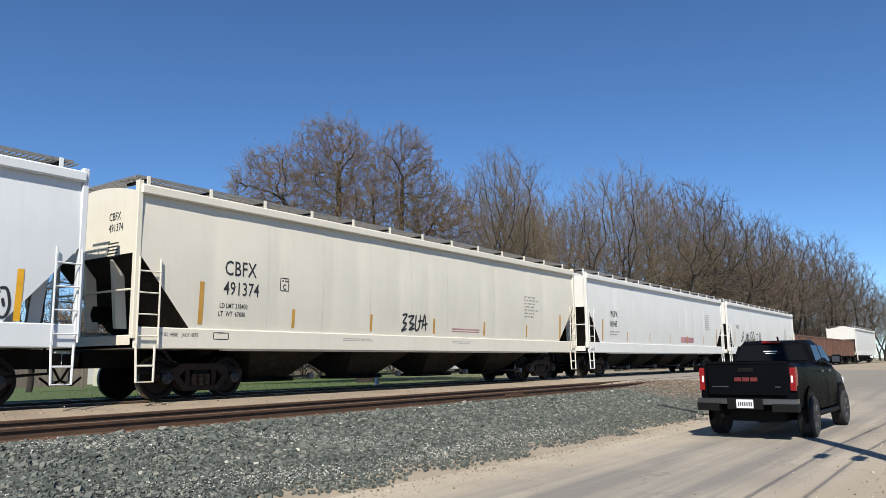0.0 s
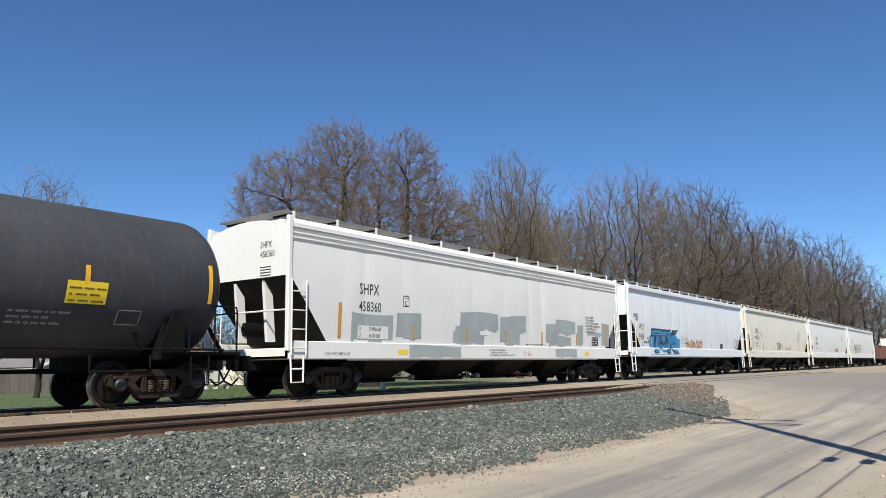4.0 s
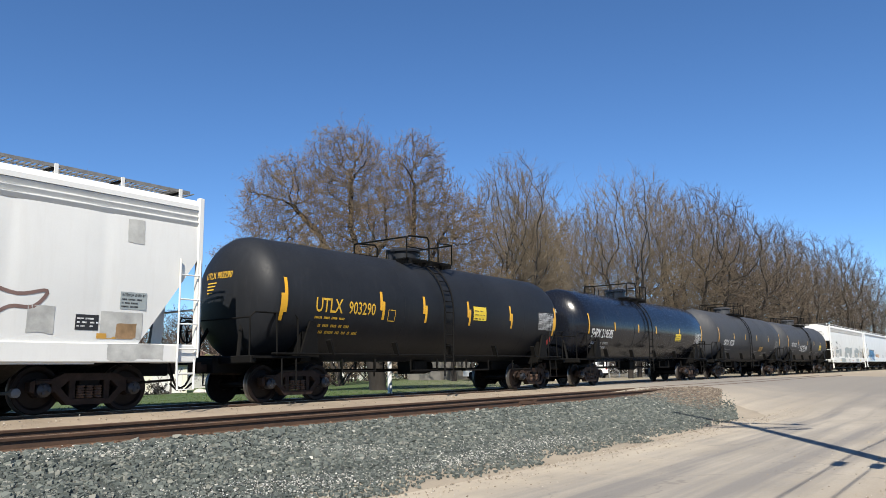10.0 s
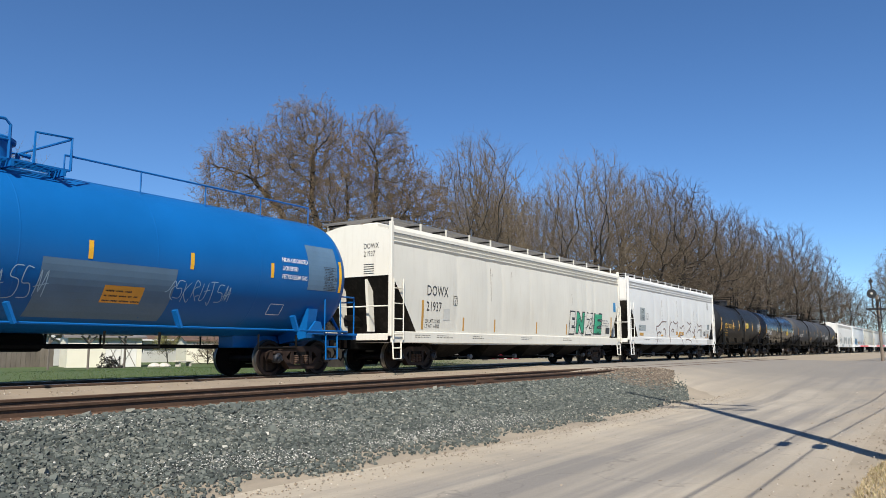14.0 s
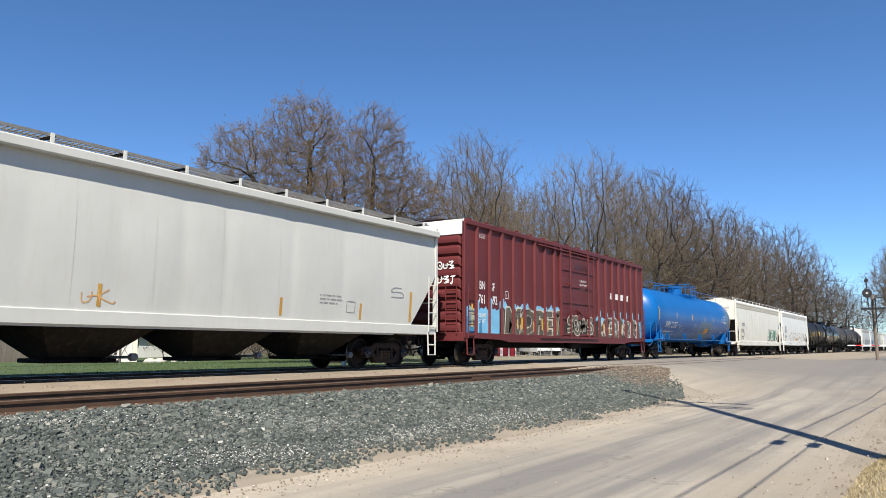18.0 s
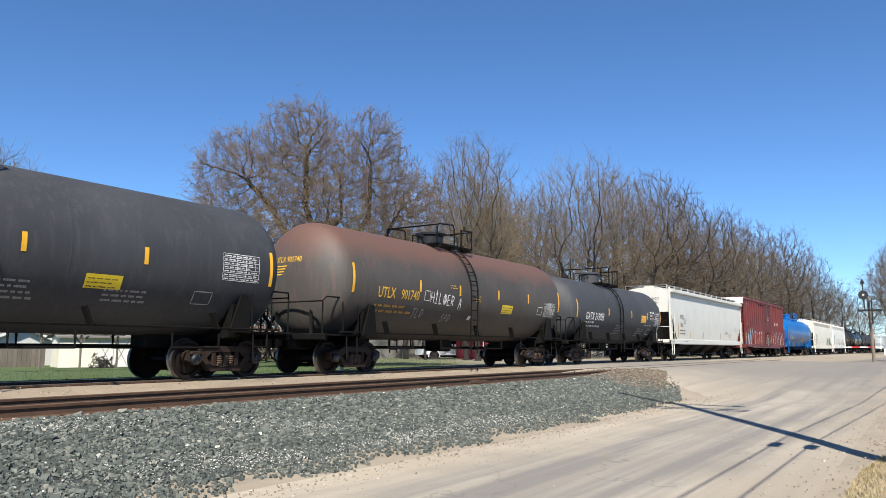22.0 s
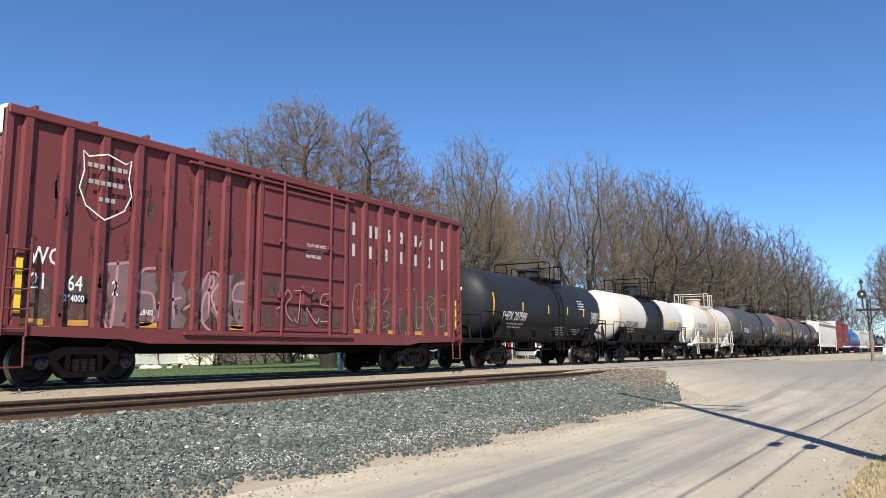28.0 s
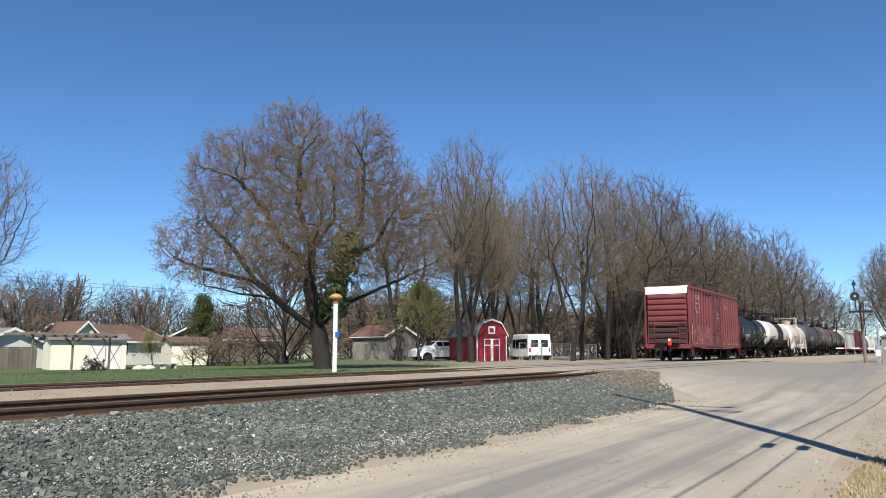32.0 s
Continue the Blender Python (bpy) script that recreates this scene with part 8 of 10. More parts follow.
# ---- grass ----
LAWN = island_mat("spring_grass_blades", [(0.0, (0.028, 0.062, 0.012)), (0.6, (0.048, 0.092, 0.018)), (0.9, (0.075, 0.10, 0.028)), (1.0, (0.14, 0.12, 0.06))])
DRY = island_mat("dry_grass_blades", [(0.0, (0.20, 0.15, 0.08)), (0.5, (0.32, 0.25, 0.14)), (0.85, (0.42, 0.34, 0.2)), (1.0, (0.12, 0.13, 0.04))])


def blades(name, pts, tall, wide, material, label, seed):
    rng = np.random.default_rng(seed)
    n = len(pts)
    a = rng.uniform(0, 6.283, n)
    h = tall * rng.lognormal(0, 0.35, n)
    bend = rng.normal(0, 0.5, (n, 2)) * h[:, None]
    side = np.stack([np.cos(a), np.sin(a), np.zeros(n)], -1) * wide
    tip = np.stack([bend[:, 0], bend[:, 1], h], -1)
    v = np.stack([pts - side, pts + side, pts + tip], 1)
    me = bpy.data.meshes.new(name)
    me.from_pydata(v.reshape(-1, 3).tolist(), [], (3 * np.arange(n)[:, None] + np.arange(3)).tolist())
    me.materials.append(material)
    return tagged(new(name, me), label, "grass", kind="stuff")


rng = np.random.default_rng(12)
b, y = 0.42 + 1.1 * rng.random(60000) ** 0.9 + np.abs(rng.normal(0, 0.12, 60000)), 18.2 + 26 * rng.random(60000) ** 1.4
blades("lawn_grass", np.array([(p * q, q, ground_z(p * q, q)) for p, q in zip(b[::2], y[::2])]), 0.024, 0.010, LAWN, "short spring grass beyond the railway", 13)
x = np.where(rng.random(14000) < 0.75, 7.5 + 5.0 * rng.random(14000) ** 0.8, rng.uniform(12, 40, 14000))
yy = 0.95 - 0.1 * np.maximum(0, x - 11) - rng.exponential(0.5, 14000)
blades("verge_grass", np.array([(p, q, ground_z(p, q)) for p, q in zip(x, yy) if rng.random() < (0.5 if p > 13 else 0.62)]), 0.036, 0.006, DRY, "dry straw-coloured grass on the road verge", 14)


# ---- the train, from its head to its last car ----
hopper(106.5, 125.6, WHITE, "white covered hopper car ahead of rusted gondolas", top=4.65)
gondola(88.9, 104.8, "rusted brown steel gondola car with open top")
gondola(72.0, 87.6, "rusted brown open gondola car behind its twin")
h1, s1, l1 = hopper(50.55, 70.3, WHITE, "white covered hopper car with a black scrawl low on its side")
h2, s2, l2 = hopper(29.55, 49.25, WHITE, "white covered hopper car with small black lettering")
h3, s3, l3 = hopper(8.64, 28.3, CREAM, "cream covered hopper car with small dark tags low down")
h4, s4, l4 = hopper(-11.30, 7.48, COOL, "cool white covered hopper car with large blue graffiti")
h5, s5, l5 = hopper(-32.14, -12.64, WHITE, "white covered hopper car with grey paint patches over graffiti", ridges=True, sill=(0.95, 1.40))
t6, k6, n6 = tank(-49.06, -34.4, MATT, "black tank car with white lettering and a scrawl", R=1.57)
t7, k7, n7 = tank(-66.35, -51.99, MATT, "weathered dark grey tank car with yellow strips", R=1.58, dome_at=0.43, strips=(0.0, 0.21, 0.38, 0.57, 0.78, 1.0))
t8, k8, n8 = tank(-83.43, -69.36, GLOSS, "glossy black tank car with shell bands", R=1.53, dome_at=0.44, strips=(0.0, 0.18, 0.366, 0.52, 0.75, 1.0))
t9, k9, n9 = tank(-99.8, -86.43, BLACK, "black tank car with yellow lettering and stepped strips", R=1.57, dome_at=0.47, strips=(0.0, 0.257, 0.40, 0.57, 0.76, 1.0))
h10, s10, l10 = hopper(-119.07, -102.28, WHITE, "short white covered hopper car with thin brown graffiti lines", ridges=True, sill=(0.95, 1.32), knee=3.2)
h11, s11, l11 = hopper(-139.25, -120.5, IVORY, "ivory covered hopper car with green graffiti at one end", ridges=True, sill=(0.87, 1.22), knee=2.9, top=4.65)
t12, k12, n12 = tank(-158.83, -141.6, BLUE, "bright blue tank car with faded paint patches", R=1.63, frame_mat=BLUE, strip=YELLOW, rail_mat=BLUE, ladder_at=None, dome=0.42, strips=(0.0, 0.2, 0.4, 0.579, 0.717, 0.855, 1.0))
b13, s13, l13 = boxcar(-180.2, -161.44, MAROON, "dark maroon boxcar covered low down with graffiti", height=5.2, door=(0.427, 0.62), posts=((0.91, 7.38), (12.39, 17.8)))
h14, s14, l14 = hopper(-201.4, -182.0, BONE, "bone grey covered hopper car with ochre strips", sill=(1.04, 1.34), top=4.64, lip=0.09)
t15, k15, n15 = tank(-215.6, -203.4, MATT, "dark grey tank car with white lettering and placards", R=1.57, dome_at=0.44, dome=0.46, rail=0.72, strips=(0.0, 0.322, 0.595, 0.811, 1.0))
t16, k16, n16 = tank(-231.6, -217.95, RUSTBLACK, "rust-bloomed dark tank car with white scrawl", R=1.70, dome_at=0.46, dome_mat=BLACK, dome=0.38, strips=(0.0, 0.24, 0.414, 0.612, 0.79, 1.0))
t17, k17, n17 = tank(-250.2, -234.7, MATT, "dark grey tank car with wide-spaced white lettering", R=1.64, dome_at=0.505, ladder_at=0.72, rail=0.4, dome=0.4, strips=(0.0, 0.24, 0.43, 0.608, 0.772, 1.0))
t18, k18, n18 = tank(-263.6, -253.3, SOILED, "soiled white tank car with a tan stained middle", R=1.46, frame_mat=SOILED, rail_mat=SOILED, dome_mat=TANBAND, dome=0.4, rail=0.85, strips=(0.0, 0.328, 0.634, 0.80, 1.0))
t19, k19, n19 = tank(-278.1, -266.7, SOILED, "white tank car with black middle band and black underside", R=1.43, dome_at=0.51, ladder_at=0.98, deck=1.45, dome_mat=BLACK, dome=0.55, rail=0.95, seams=False, strips=(0.0, 0.38, 0.685, 0.836, 1.0))
t20, k20, n20 = tank(-291.6, -281.0, BLACK, "black tank car with white lettering", R=1.43, dome_at=0.54)
b21, s21, l21 = boxcar(-309.75, -294.16, PINKRED, "faded maroon boxcar, last of the train, scuffed and rusted", height=5.22, door=(0.399, 0.604), posts=((0.44, 5.91), (10.28, 14.9)), ribw=0.14)


# ---- lettering, strips, stains and spray paint on the cars ----
def upright(car, skin, marks, v0, material, first=None, last=None, w=0.045):
    for u in marks:
        patch(car, skin, u - w, u + w, v0, v0 + 0.45, material, "reflective_strip")
    for u in (first, last):
        if u is not None:
            patch(car, skin, u - w * 1.3, u + w * 1.3, v0, v0 + 0.92, material, "reflective_strip")


def frame_box(car, skin, u0, u1, v0, v1, material, t=0.025):
    lines = [[(u0, v0), (u1, v0)], [(u1, v0), (u1, v1)], [(u1, v1), (u0, v1)], [(u0, v1), (u0, v0)]]
    return strokes(car, skin, [[a, ((a[0] + b[0]) / 2, (a[1] + b[1]) / 2), b] for a, b in lines], t, material, "plate_mark")


def table(car, skin, u0, u1, v0, v1, material):
    """A stencilled grid of test dates: ruled lines with bars between them."""
    lines = []
    for k in range(8):
        v = v0 + (v1 - v0) * k / 7
        lines.append([(u0, v), ((u0 + u1) / 2, v), (u1, v)])
    for k in (0, 3, 5, 7, 8):
        u = u0 + (u1 - u0) * k / 8
        lines.append([(u, v0), (u, (v0 + v1) / 2), (u, v1)])
    strokes(car, skin, lines, 0.013, material, "stencil_grid")
    bars(car, skin, u0 + 0.03, v1 - (v1 - v0) / 7 + 0.025, u1 - u0 - 0.1, 7, material, (v1 - v0) / 7, 5, "stencil_entry", 0.3)


def diamond(car, skin, u, v, s, material, label):
    d = wrap("placard", [(u - s, v), (u, v - s), (u + s, v), (u, v + s)], [(0, 1, 2, 3)], skin, material, car, label, cut=0.1)
    return d


def sign(car, skin, u0, u1, v0, v1, ground, ink, label, lines=3):
    patch(car, skin, u0, u1, v0, v1, ground, "placard", label)
    def proud(u, v):
        p = skin(u, v)
        return Vector((p.x, p.y - 0.004, p.z))
    bars(car, proud, u0 + 0.05, v1 - (v1 - v0) * 0.36, (u1 - u0) * 0.95, lines, ink, (v1 - v0) * 0.28, 3, "small_print", 0.3)


def proud_of(skin, d=0.004):
    def lifted(u, v):
        p = skin(u, v)
        return Vector((p.x, p.y - d, p.z))
    return lifted


def sill_skin(L, y=1.6025):
    return lambda u, v: Vector((u - L / 2, -y, v))


def stencil(car, skin, u, v, mark, number, material, size=0.30, gap=0.43, plate=None, small=True, seed=1):
    write(car, skin, mark, u, v, size, material, 0.004, 1.05)
    write(car, skin, number, u - 0.02, v - gap, size * 0.9, material, 0.004, 1.05)
    if plate is not None:
        frame_box(car, skin, plate, plate + 0.25, v - 0.24, v + 0.06, material)
        write(car, skin, "C", plate + 0.075, v - 0.21, 0.13, material, 0.02)
        bars(car, skin, plate + 0.05, v - 0.02, 0.15, 1, material, 0.08, seed)


def hopper_ends(car, L, mark, number, material, top):
    """The mark again on the end that faces back along the line."""
    skin = lambda u, v: Vector((-L / 2 - 0.008, -u, v))
    for k, text in enumerate((mark, number)):
        flat, faces = letters(text, 0.17, 0.0)
        wrap("lettering", [(x + 0.5, y + top - 0.75 - 0.24 * k) for x, y in flat], faces, lambda u, v: Vector((-L / 2 - 0.008, -u, v)), material, car, cut=9)
    for k in range(5):
        wrap("small_print", [(0.5, top - 1.25 - 0.07 * k), (0.5 + 0.4, top - 1.25 - 0.07 * k), (0.5 + 0.4, top - 1.228 - 0.07 * k), (0.5, top - 1.228 - 0.07 * k)], [(0, 1, 2, 3)], skin, material, car, cut=9)


def ribs_of_weld(car, skin, L, v0, v1, n, material):
    for k in range(1, n):
        u = 1.6 + (L - 3.2) * k / n
        patch(car, proud_of(skin, -0.003), u - 0.007, u + 0.007, v0, v1, material, "weld_seam")


SEAM = mat("dirty_weld_seam", (0.50, 0.485, 0.44), 0.6, var=0.2, bump=0.0)
SEAMLIGHT = mat("pale_weld_seam", (0.52, 0.53, 0.53), 0.6, var=0.2, bump=0.0)

# first hopper: black scrawl low at one end
write(h1, s1, "WLPX", 1.9, 2.75, 0.26, INK)
strokes(h1, s1, scrawl(3.0, 8.6, 1.62, 2.6, 7, 3), 0.10, INK, "graffiti", "looping black scrawl")
upright(h1, s1, (6.0, 9.0, 12.0, 15.0), 1.6, OCHRE, 1.55, 18.4)
bars(h1, s1, 16.2, 3.1, 0.8, 8, FADEDINK, 0.12, 4)
ribs_of_weld(h1, s1, l1, 1.55, 4.15, 9, SEAMLIGHT)
# second
write(h2, s2, "WLPX", 2.4, 2.68, 0.26, INK, 0.025, 1.05)
write(h2, s2, "161045", 2.35, 2.24, 0.25, INK, 0.025, 1.05)
bars(h2, s2, 2.35, 1.98, 1.1, 2, FADEDINK, 0.13, 5)
bars(h2, s2, 16.2, 3.3, 0.9, 8, FADEDINK, 0.12, 6)
patch(h2, s2, 11.8, 14.0, 1.66, 1.95, SPRAYPINK, "faded_stencil")
upright(h2, s2, (4.3, 7.2, 10.1, 12.9, 15.8), 1.6, OCHRE, 1.55, 18.4)
ribs_of_weld(h2, s2, l2, 1.55, 4.15, 9, SEAMLIGHT)
# cream hopper
stencil(h3, s3, 2.16, 2.72, "CBFX", "491374", INK, 0.34, 0.44, 3.81)
write(h3, s3, "LD LMT 218400", 2.06, 1.98, 0.11, INK)
write(h3, s3, "LT  WT  67600", 2.04, 1.80, 0.11, INK)
upright(h3, s3, (4.26, 7.14, 10.05, 12.89, 15.76), 1.6, OCHRE, 1.57, 18.4)
strokes(h3, s3, scrawl(8.45, 9.75, 1.66, 2.16, 4, 8), 0.06, INK, "graffiti", "small black tags")
bars(h3, s3, 15.6, 3.05, 1.0, 7, FADEDINK, 0.12, 7)
patch(h3, s3, 11.0, 12.6, 1.75, 1.79, SPRAYPINK, "stencil_line")
patch(h3, s3, 11.0, 12.6, 1.68, 1.71, SPRAYPINK, "stencil_line")
hopper_ends(h3, l3, "CBFX", "491374", INK, 4.5)
sk = sill_skin(l3)
write(h3, sk, "PULL HERE    JACK HERE", 0.6, 1.32, 0.08, INK)
bars(h3, sk, 6.0, 1.36, 1.3, 2, FADEDINK, 0.045, 9)
bars(h3, sk, 11.0, 1.36, 1.2, 2, FADEDINK, 0.045, 10)
frame_box(h3, sk, 1.9, 2.3, 1.28, 1.42, INK)
ribs_of_weld(h3, s3, l3, 1.55, 4.15, 9, SEAM)
# cool white hopper with the blue piece
patch(h4, s4, 1.02, 2.06, 2.24, 2.68, WHITE, "lettering_patch")
patch(h4, s4, 1.02, 2.10, 1.80, 2.20, WHITE, "lettering_patch")
write(h4, proud_of(s4), "WLPX", 1.10, 2.33, 0.29, INK, 0.01)
write(h4, proud_of(s4), "59089", 1.11, 1.86, 0.29, INK, 0.01)
patch(h4, s4, 0.5, 1.06, 2.74, 3.08, GREYPATCH, "dark_placard")
bars(h4, proud_of(s4), 0.55, 2.98, 0.45, 3, INK, 0.09, 3)
upright(h4, s4, (6.77, 10.0, 12.13), 1.52, YELLOW, 0.74, 17.7)
upright(h4, s4, (2.65, 4.7), 1.52, YELLOW)
low4 = lambda d: (lambda u, v: s4(u, v) - Vector((0, d, 0)) if v > 1.5 else Vector((u - l4 / 2, -1.6025 - d, v)))
spill(h4, low4(0.0), 2.45, 6.75, 1.16, 2.05, 0.25, 17, SPRAYBLUE, "blue sprayed ground behind large letters")
piece(h4, low4(0.002), "TSK", 2.5, 6.5, 1.2, 2.46, INK, 0.10, "black outline of a blue sprayed piece")
piece(h4, low4(0.004), "TSK", 2.62, 6.4, 1.26, 2.38, SPRAYBLUE, 0.045, "large blue sprayed letters")
strokes(h4, low4(0.006), scrawl(2.7, 6.3, 1.35, 2.25, 4, 19, 0.8), 0.045, INK, "graffiti", "black inner lines of a sprayed piece")
strokes(h4, s4, scrawl(1.55, 2.5, 1.62, 2.05, 4, 24), 0.035, INK, "graffiti", "small black tag")
strokes(h4, proud_of(s4, 0.002), scrawl(7.5, 10.7, 1.54, 2.06, 5, 25), 0.03, INK, "graffiti", "thin black outline letters")
blobs(h4, s4, 7.7, 10.4, 1.54, 1.96, 5, 26, SPRAYORANGE, "graffiti", "pale orange sprayed fill", 0.6)
strokes(h4, s4, scrawl(6.9, 8.0, 1.75, 2.15, 3, 27), 0.02, FADEDINK, "graffiti", "faint grey tag")
patch(h4, s4, 13.9, 14.4, 1.55, 1.85, INK, "dark_placard")
strokes(h4, s4, scrawl(17.0, 17.6, 1.6, 2.2, 2, 28), 0.05, INK, "graffiti", "black tag")
hopper_ends(h4, l4, "WLPX", "59089", FADEDINK, 4.5)
ribs_of_weld(h4, s4, l4, 1.55, 4.15, 9, SEAMLIGHT)
# white hopper with grey cover-up patches
stencil(h5, s5, 2.5, 2.70, "SHPX", "458360", INK, 0.30, 0.46, 4.35)
for k, (a, b, c, d) in enumerate([(2.2, 3.9, 1.45, 2.22), (4.05, 5.2, 1.55, 2.22), (6.83, 7.5, 1.42, 1.9), (7.2, 9.46, 1.9, 2.42), (6.95, 8.6, 1.42, 1.95), (9.6, 10.3, 1.5, 2.45), (10.2, 11.33, 1.85, 2.42), (9.9, 10.9, 1.42, 1.9), (12.82, 13.8, 1.6, 2.3), (13.6, 15.26, 1.9, 2.4), (13.1, 14.9, 1.44, 1.8), (15.45, 15.99, 1.52, 2.35), (16.4, 17.9, 1.9, 2.0)]):
    daub(h5, proud_of(s5, 0.0006 * (k % 3)), a, b, c, d, k + 1)
patch(h5, proud_of(s5, 0.003), 2.45, 3.7, 1.50, 1.85, WHITE, "lettering_patch")
write(h5, proud_of(s5, 0.006), "LD LMT 219900 LBS", 2.5, 1.72, 0.10, INK)
write(h5, proud_of(s5, 0.006), "LT WT   66100 LBS", 2.5, 1.54, 0.10, INK)
for k, text in enumerate(("SIGMA 5476 LINING", "APPLIED ASC-S8  6-97", "CAUTION: DO NOT USE STEAM,", "BOILING WATER OR SHARP OBJECTS", "TO CLEAN. ENTER CAR WITH", "CLEAN SOFT SOLED SHOES.")):
    write(h5, s5, text, 16.25, 2.62 - 0.12 * k, 0.075, INK, 0.02)
patch(h5, s5, 16.8, 17.4, 1.5, 1.85, INK, "dark_placard")
bars(h5, proud_of(s5), 16.85, 1.76, 0.5, 3, CHALK, 0.1, 16)
daub(h5, proud_of(s5, 0.002), 17.75, 18.5, 1.5, 2.5, 21)
bars(h5, s5, 11.35, 1.45, 1.75, 1, INK, 0.11, 61)
patch(h5, proud_of(s5, 0.003), 8.35, 8.85, 1.73, 1.86, CHALK, "paper_card")
upright(h5, proud_of(s5, 0.004), (4.83, 7.58, 9.97, 12.55, 15.37), 1.5, OCHRE, 1.75, 18.2)
hopper_ends(h5, l5, "SHPX", "458360", INK, 4.5)
sk = sill_skin(l5)
daub(h5, sk, 4.6, 7.2, 1.0, 1.34, 22, rough=0.02)
patch(h5, sk, 4.1, 4.55, 1.08, 1.22, SIGNYEL, "yellow_label")
patch(h5, sk, 16.0, 16.4, 1.08, 1.22, SIGNYEL, "yellow_label")
daub(h5, sk, 13.5, 15.3, 1.02, 1.32, 23, rough=0.02)
for k, text in enumerate(("NOTE: CAR HAS FOUR COMPARTMENTS", "EQUIPPED WITH PNEUMATIC OUTLETS", "CAUTION: REMOVE BOTH CAPS BEFORE OPERATING OUTLETS")):
    write(h5, sk, text, 8.85 + 0.1 * (k == 1), 1.22 - 0.085 * k, 0.055, INK, 0.01)
write(h5, sk, "III  %er", 11.1, 1.05, 0.17, mat("red_marker_line", (0.42, 0.03, 0.03), 0.5, var=0.2, bump=0.0), 0.0, 1.1)
write(h5, sk, "2 INCH HF COMP SHOES", 1.2, 1.05, 0.08, INK)
# hopper with brown line graffiti
patch(h10, s10, 1.66, 2.44, 2.20, 2.90, GREYPATCH, "lettering_patch")
write(h10, proud_of(s10), "AEX", 1.76, 2.60, 0.22, INK, 0.02)
write(h10, proud_of(s10), "18058", 1.70, 2.26, 0.24, INK, 0.02)
frame_box(h10, s10, 2.66, 2.93, 2.30, 2.60, INK)
write(h10, s10, "C", 2.74, 2.34, 0.13, INK)
patch(h10, s10, 1.44, 2.54, 1.66, 1.97, GREYPATCH, "lettering_patch")
write(h10, proud_of(s10), "LD LMT 222000 LBS", 1.5, 1.84, 0.07, INK, 0.01)
write(h10, proud_of(s10), "LT WT 63200 LBS", 1.5, 1.70, 0.07, INK, 0.01)
MARKER = mat("brown_marker_line", (0.16, 0.10, 0.085), 0.6, var=0.2, bump=0.0)
ARCS = "4.34,1.95 4.67,1.97 5.06,2.10 5.47,2.24 6.18,2.25|4.31,1.91 4.45,1.66 4.60,1.56 4.88,1.66 5.16,1.58 5.24,1.69|4.60,1.56 4.44,1.23 4.21,0.94|5.58,1.82 5.87,1.83 6.01,1.62 5.92,1.36|7.19,2.30 6.80,2.08 6.73,1.70 6.82,1.32 6.63,0.99|7.44,2.32 7.97,2.18 8.40,2.32 8.22,1.90 8.28,1.55|7.11,1.71 7.33,1.86 7.65,1.73 7.34,1.69|8.77,2.03 9.09,1.94 9.54,2.12 9.69,1.86 9.39,1.52 8.84,1.51 9.18,1.20 9.33,0.99|10.32,2.35 10.81,2.24 11.16,2.32 11.19,2.14 10.57,1.83 10.13,1.60|10.65,1.72 10.90,1.88 11.16,1.74|11.50,1.81 11.77,1.70 12.23,2.13 11.95,1.71 12.32,1.24 12.41,1.06|12.52,2.33 13.10,2.15 13.61,2.23 13.40,1.94 13.00,1.92 12.71,1.73|9.85,1.02 10.09,1.27 10.99,1.19 11.24,1.00"
strokes(h10, lambda u, v: s10(u, v) if v > 1.33 else Vector((u - l10 / 2, -1.6025, v)), [smooth_line([tuple(float(c) for c in p.split(",")) for p in run.split()]) for run in ARCS.split("|")], 0.065, MARKER, "graffiti", "tapering brown sprayed arcs")
blobs(h10, s10, 7.9, 9.6, 1.5, 1.75, 3, 34, OCHRE, "graffiti", "pale orange sprayed fill", 0.4)
patch(h10, s10, 1.6, 2.2, 1.40, 1.55, OCHRE, "reflective_strip")
for u in (5.4, 8.6, 12.0, 14.8):
    patch(h10, s10, u - 0.2, u + 0.2, 1.40, 1.5, OCHRE, "reflective_strip")
RUSTRUN = mat("dark_rust_run", (0.17, 0.11, 0.085), 0.7, var=0.3, bump=0.0)
for u, a, b in ((5.39, 2.2, 3.5), (8.3, 2.6, 3.6), (11.87, 1.75, 3.1), (7.0, 2.0, 2.6), (12.6, 2.7, 2.95)):
    patch(h10, s10, u - 0.012, u + 0.012, a, b, RUSTRUN, "rust_run")
THINGREY = mat("thin_grey_paint", (0.40, 0.40, 0.375), 0.6, var=0.3, bump=0.0, scale=3)
BROWNSTAIN = mat("brown_orange_stain", (0.30, 0.19, 0.095), 0.6, var=0.4, bump=0.0, scale=4)
daub(h10, s10, 13.30, 13.78, 1.46, 1.93, 31, THINGREY, "faded_patch", "", 0.03)
daub(h10, s10, 14.66, 15.52, 1.42, 1.95, 32, THINGREY, "faded_patch", "", 0.03)
daub(h10, proud_of(s10, 0.001), 14.98, 15.40, 1.42, 1.72, 33, BROWNSTAIN, "stain", "brown-orange stain", 0.03)
daub(h10, s10, 15.12, 15.48, 3.3, 3.78, 34, THINGREY, "faded_patch", "", 0.02)
patch(h10, s10, 15.02, 15.58, 1.98, 2.32, GREYPATCH, "lettering_patch")
write(h10, proud_of(s10), "INTERIOR LINED BY", 15.06, 2.24, 0.052, INK)
bars(h10, proud_of(s10), 15.05, 2.16, 0.5, 3, INK, 0.07, 39)
patch(h10, s10, 14.17, 14.62, 1.55, 1.84, INK, "dark_placard")
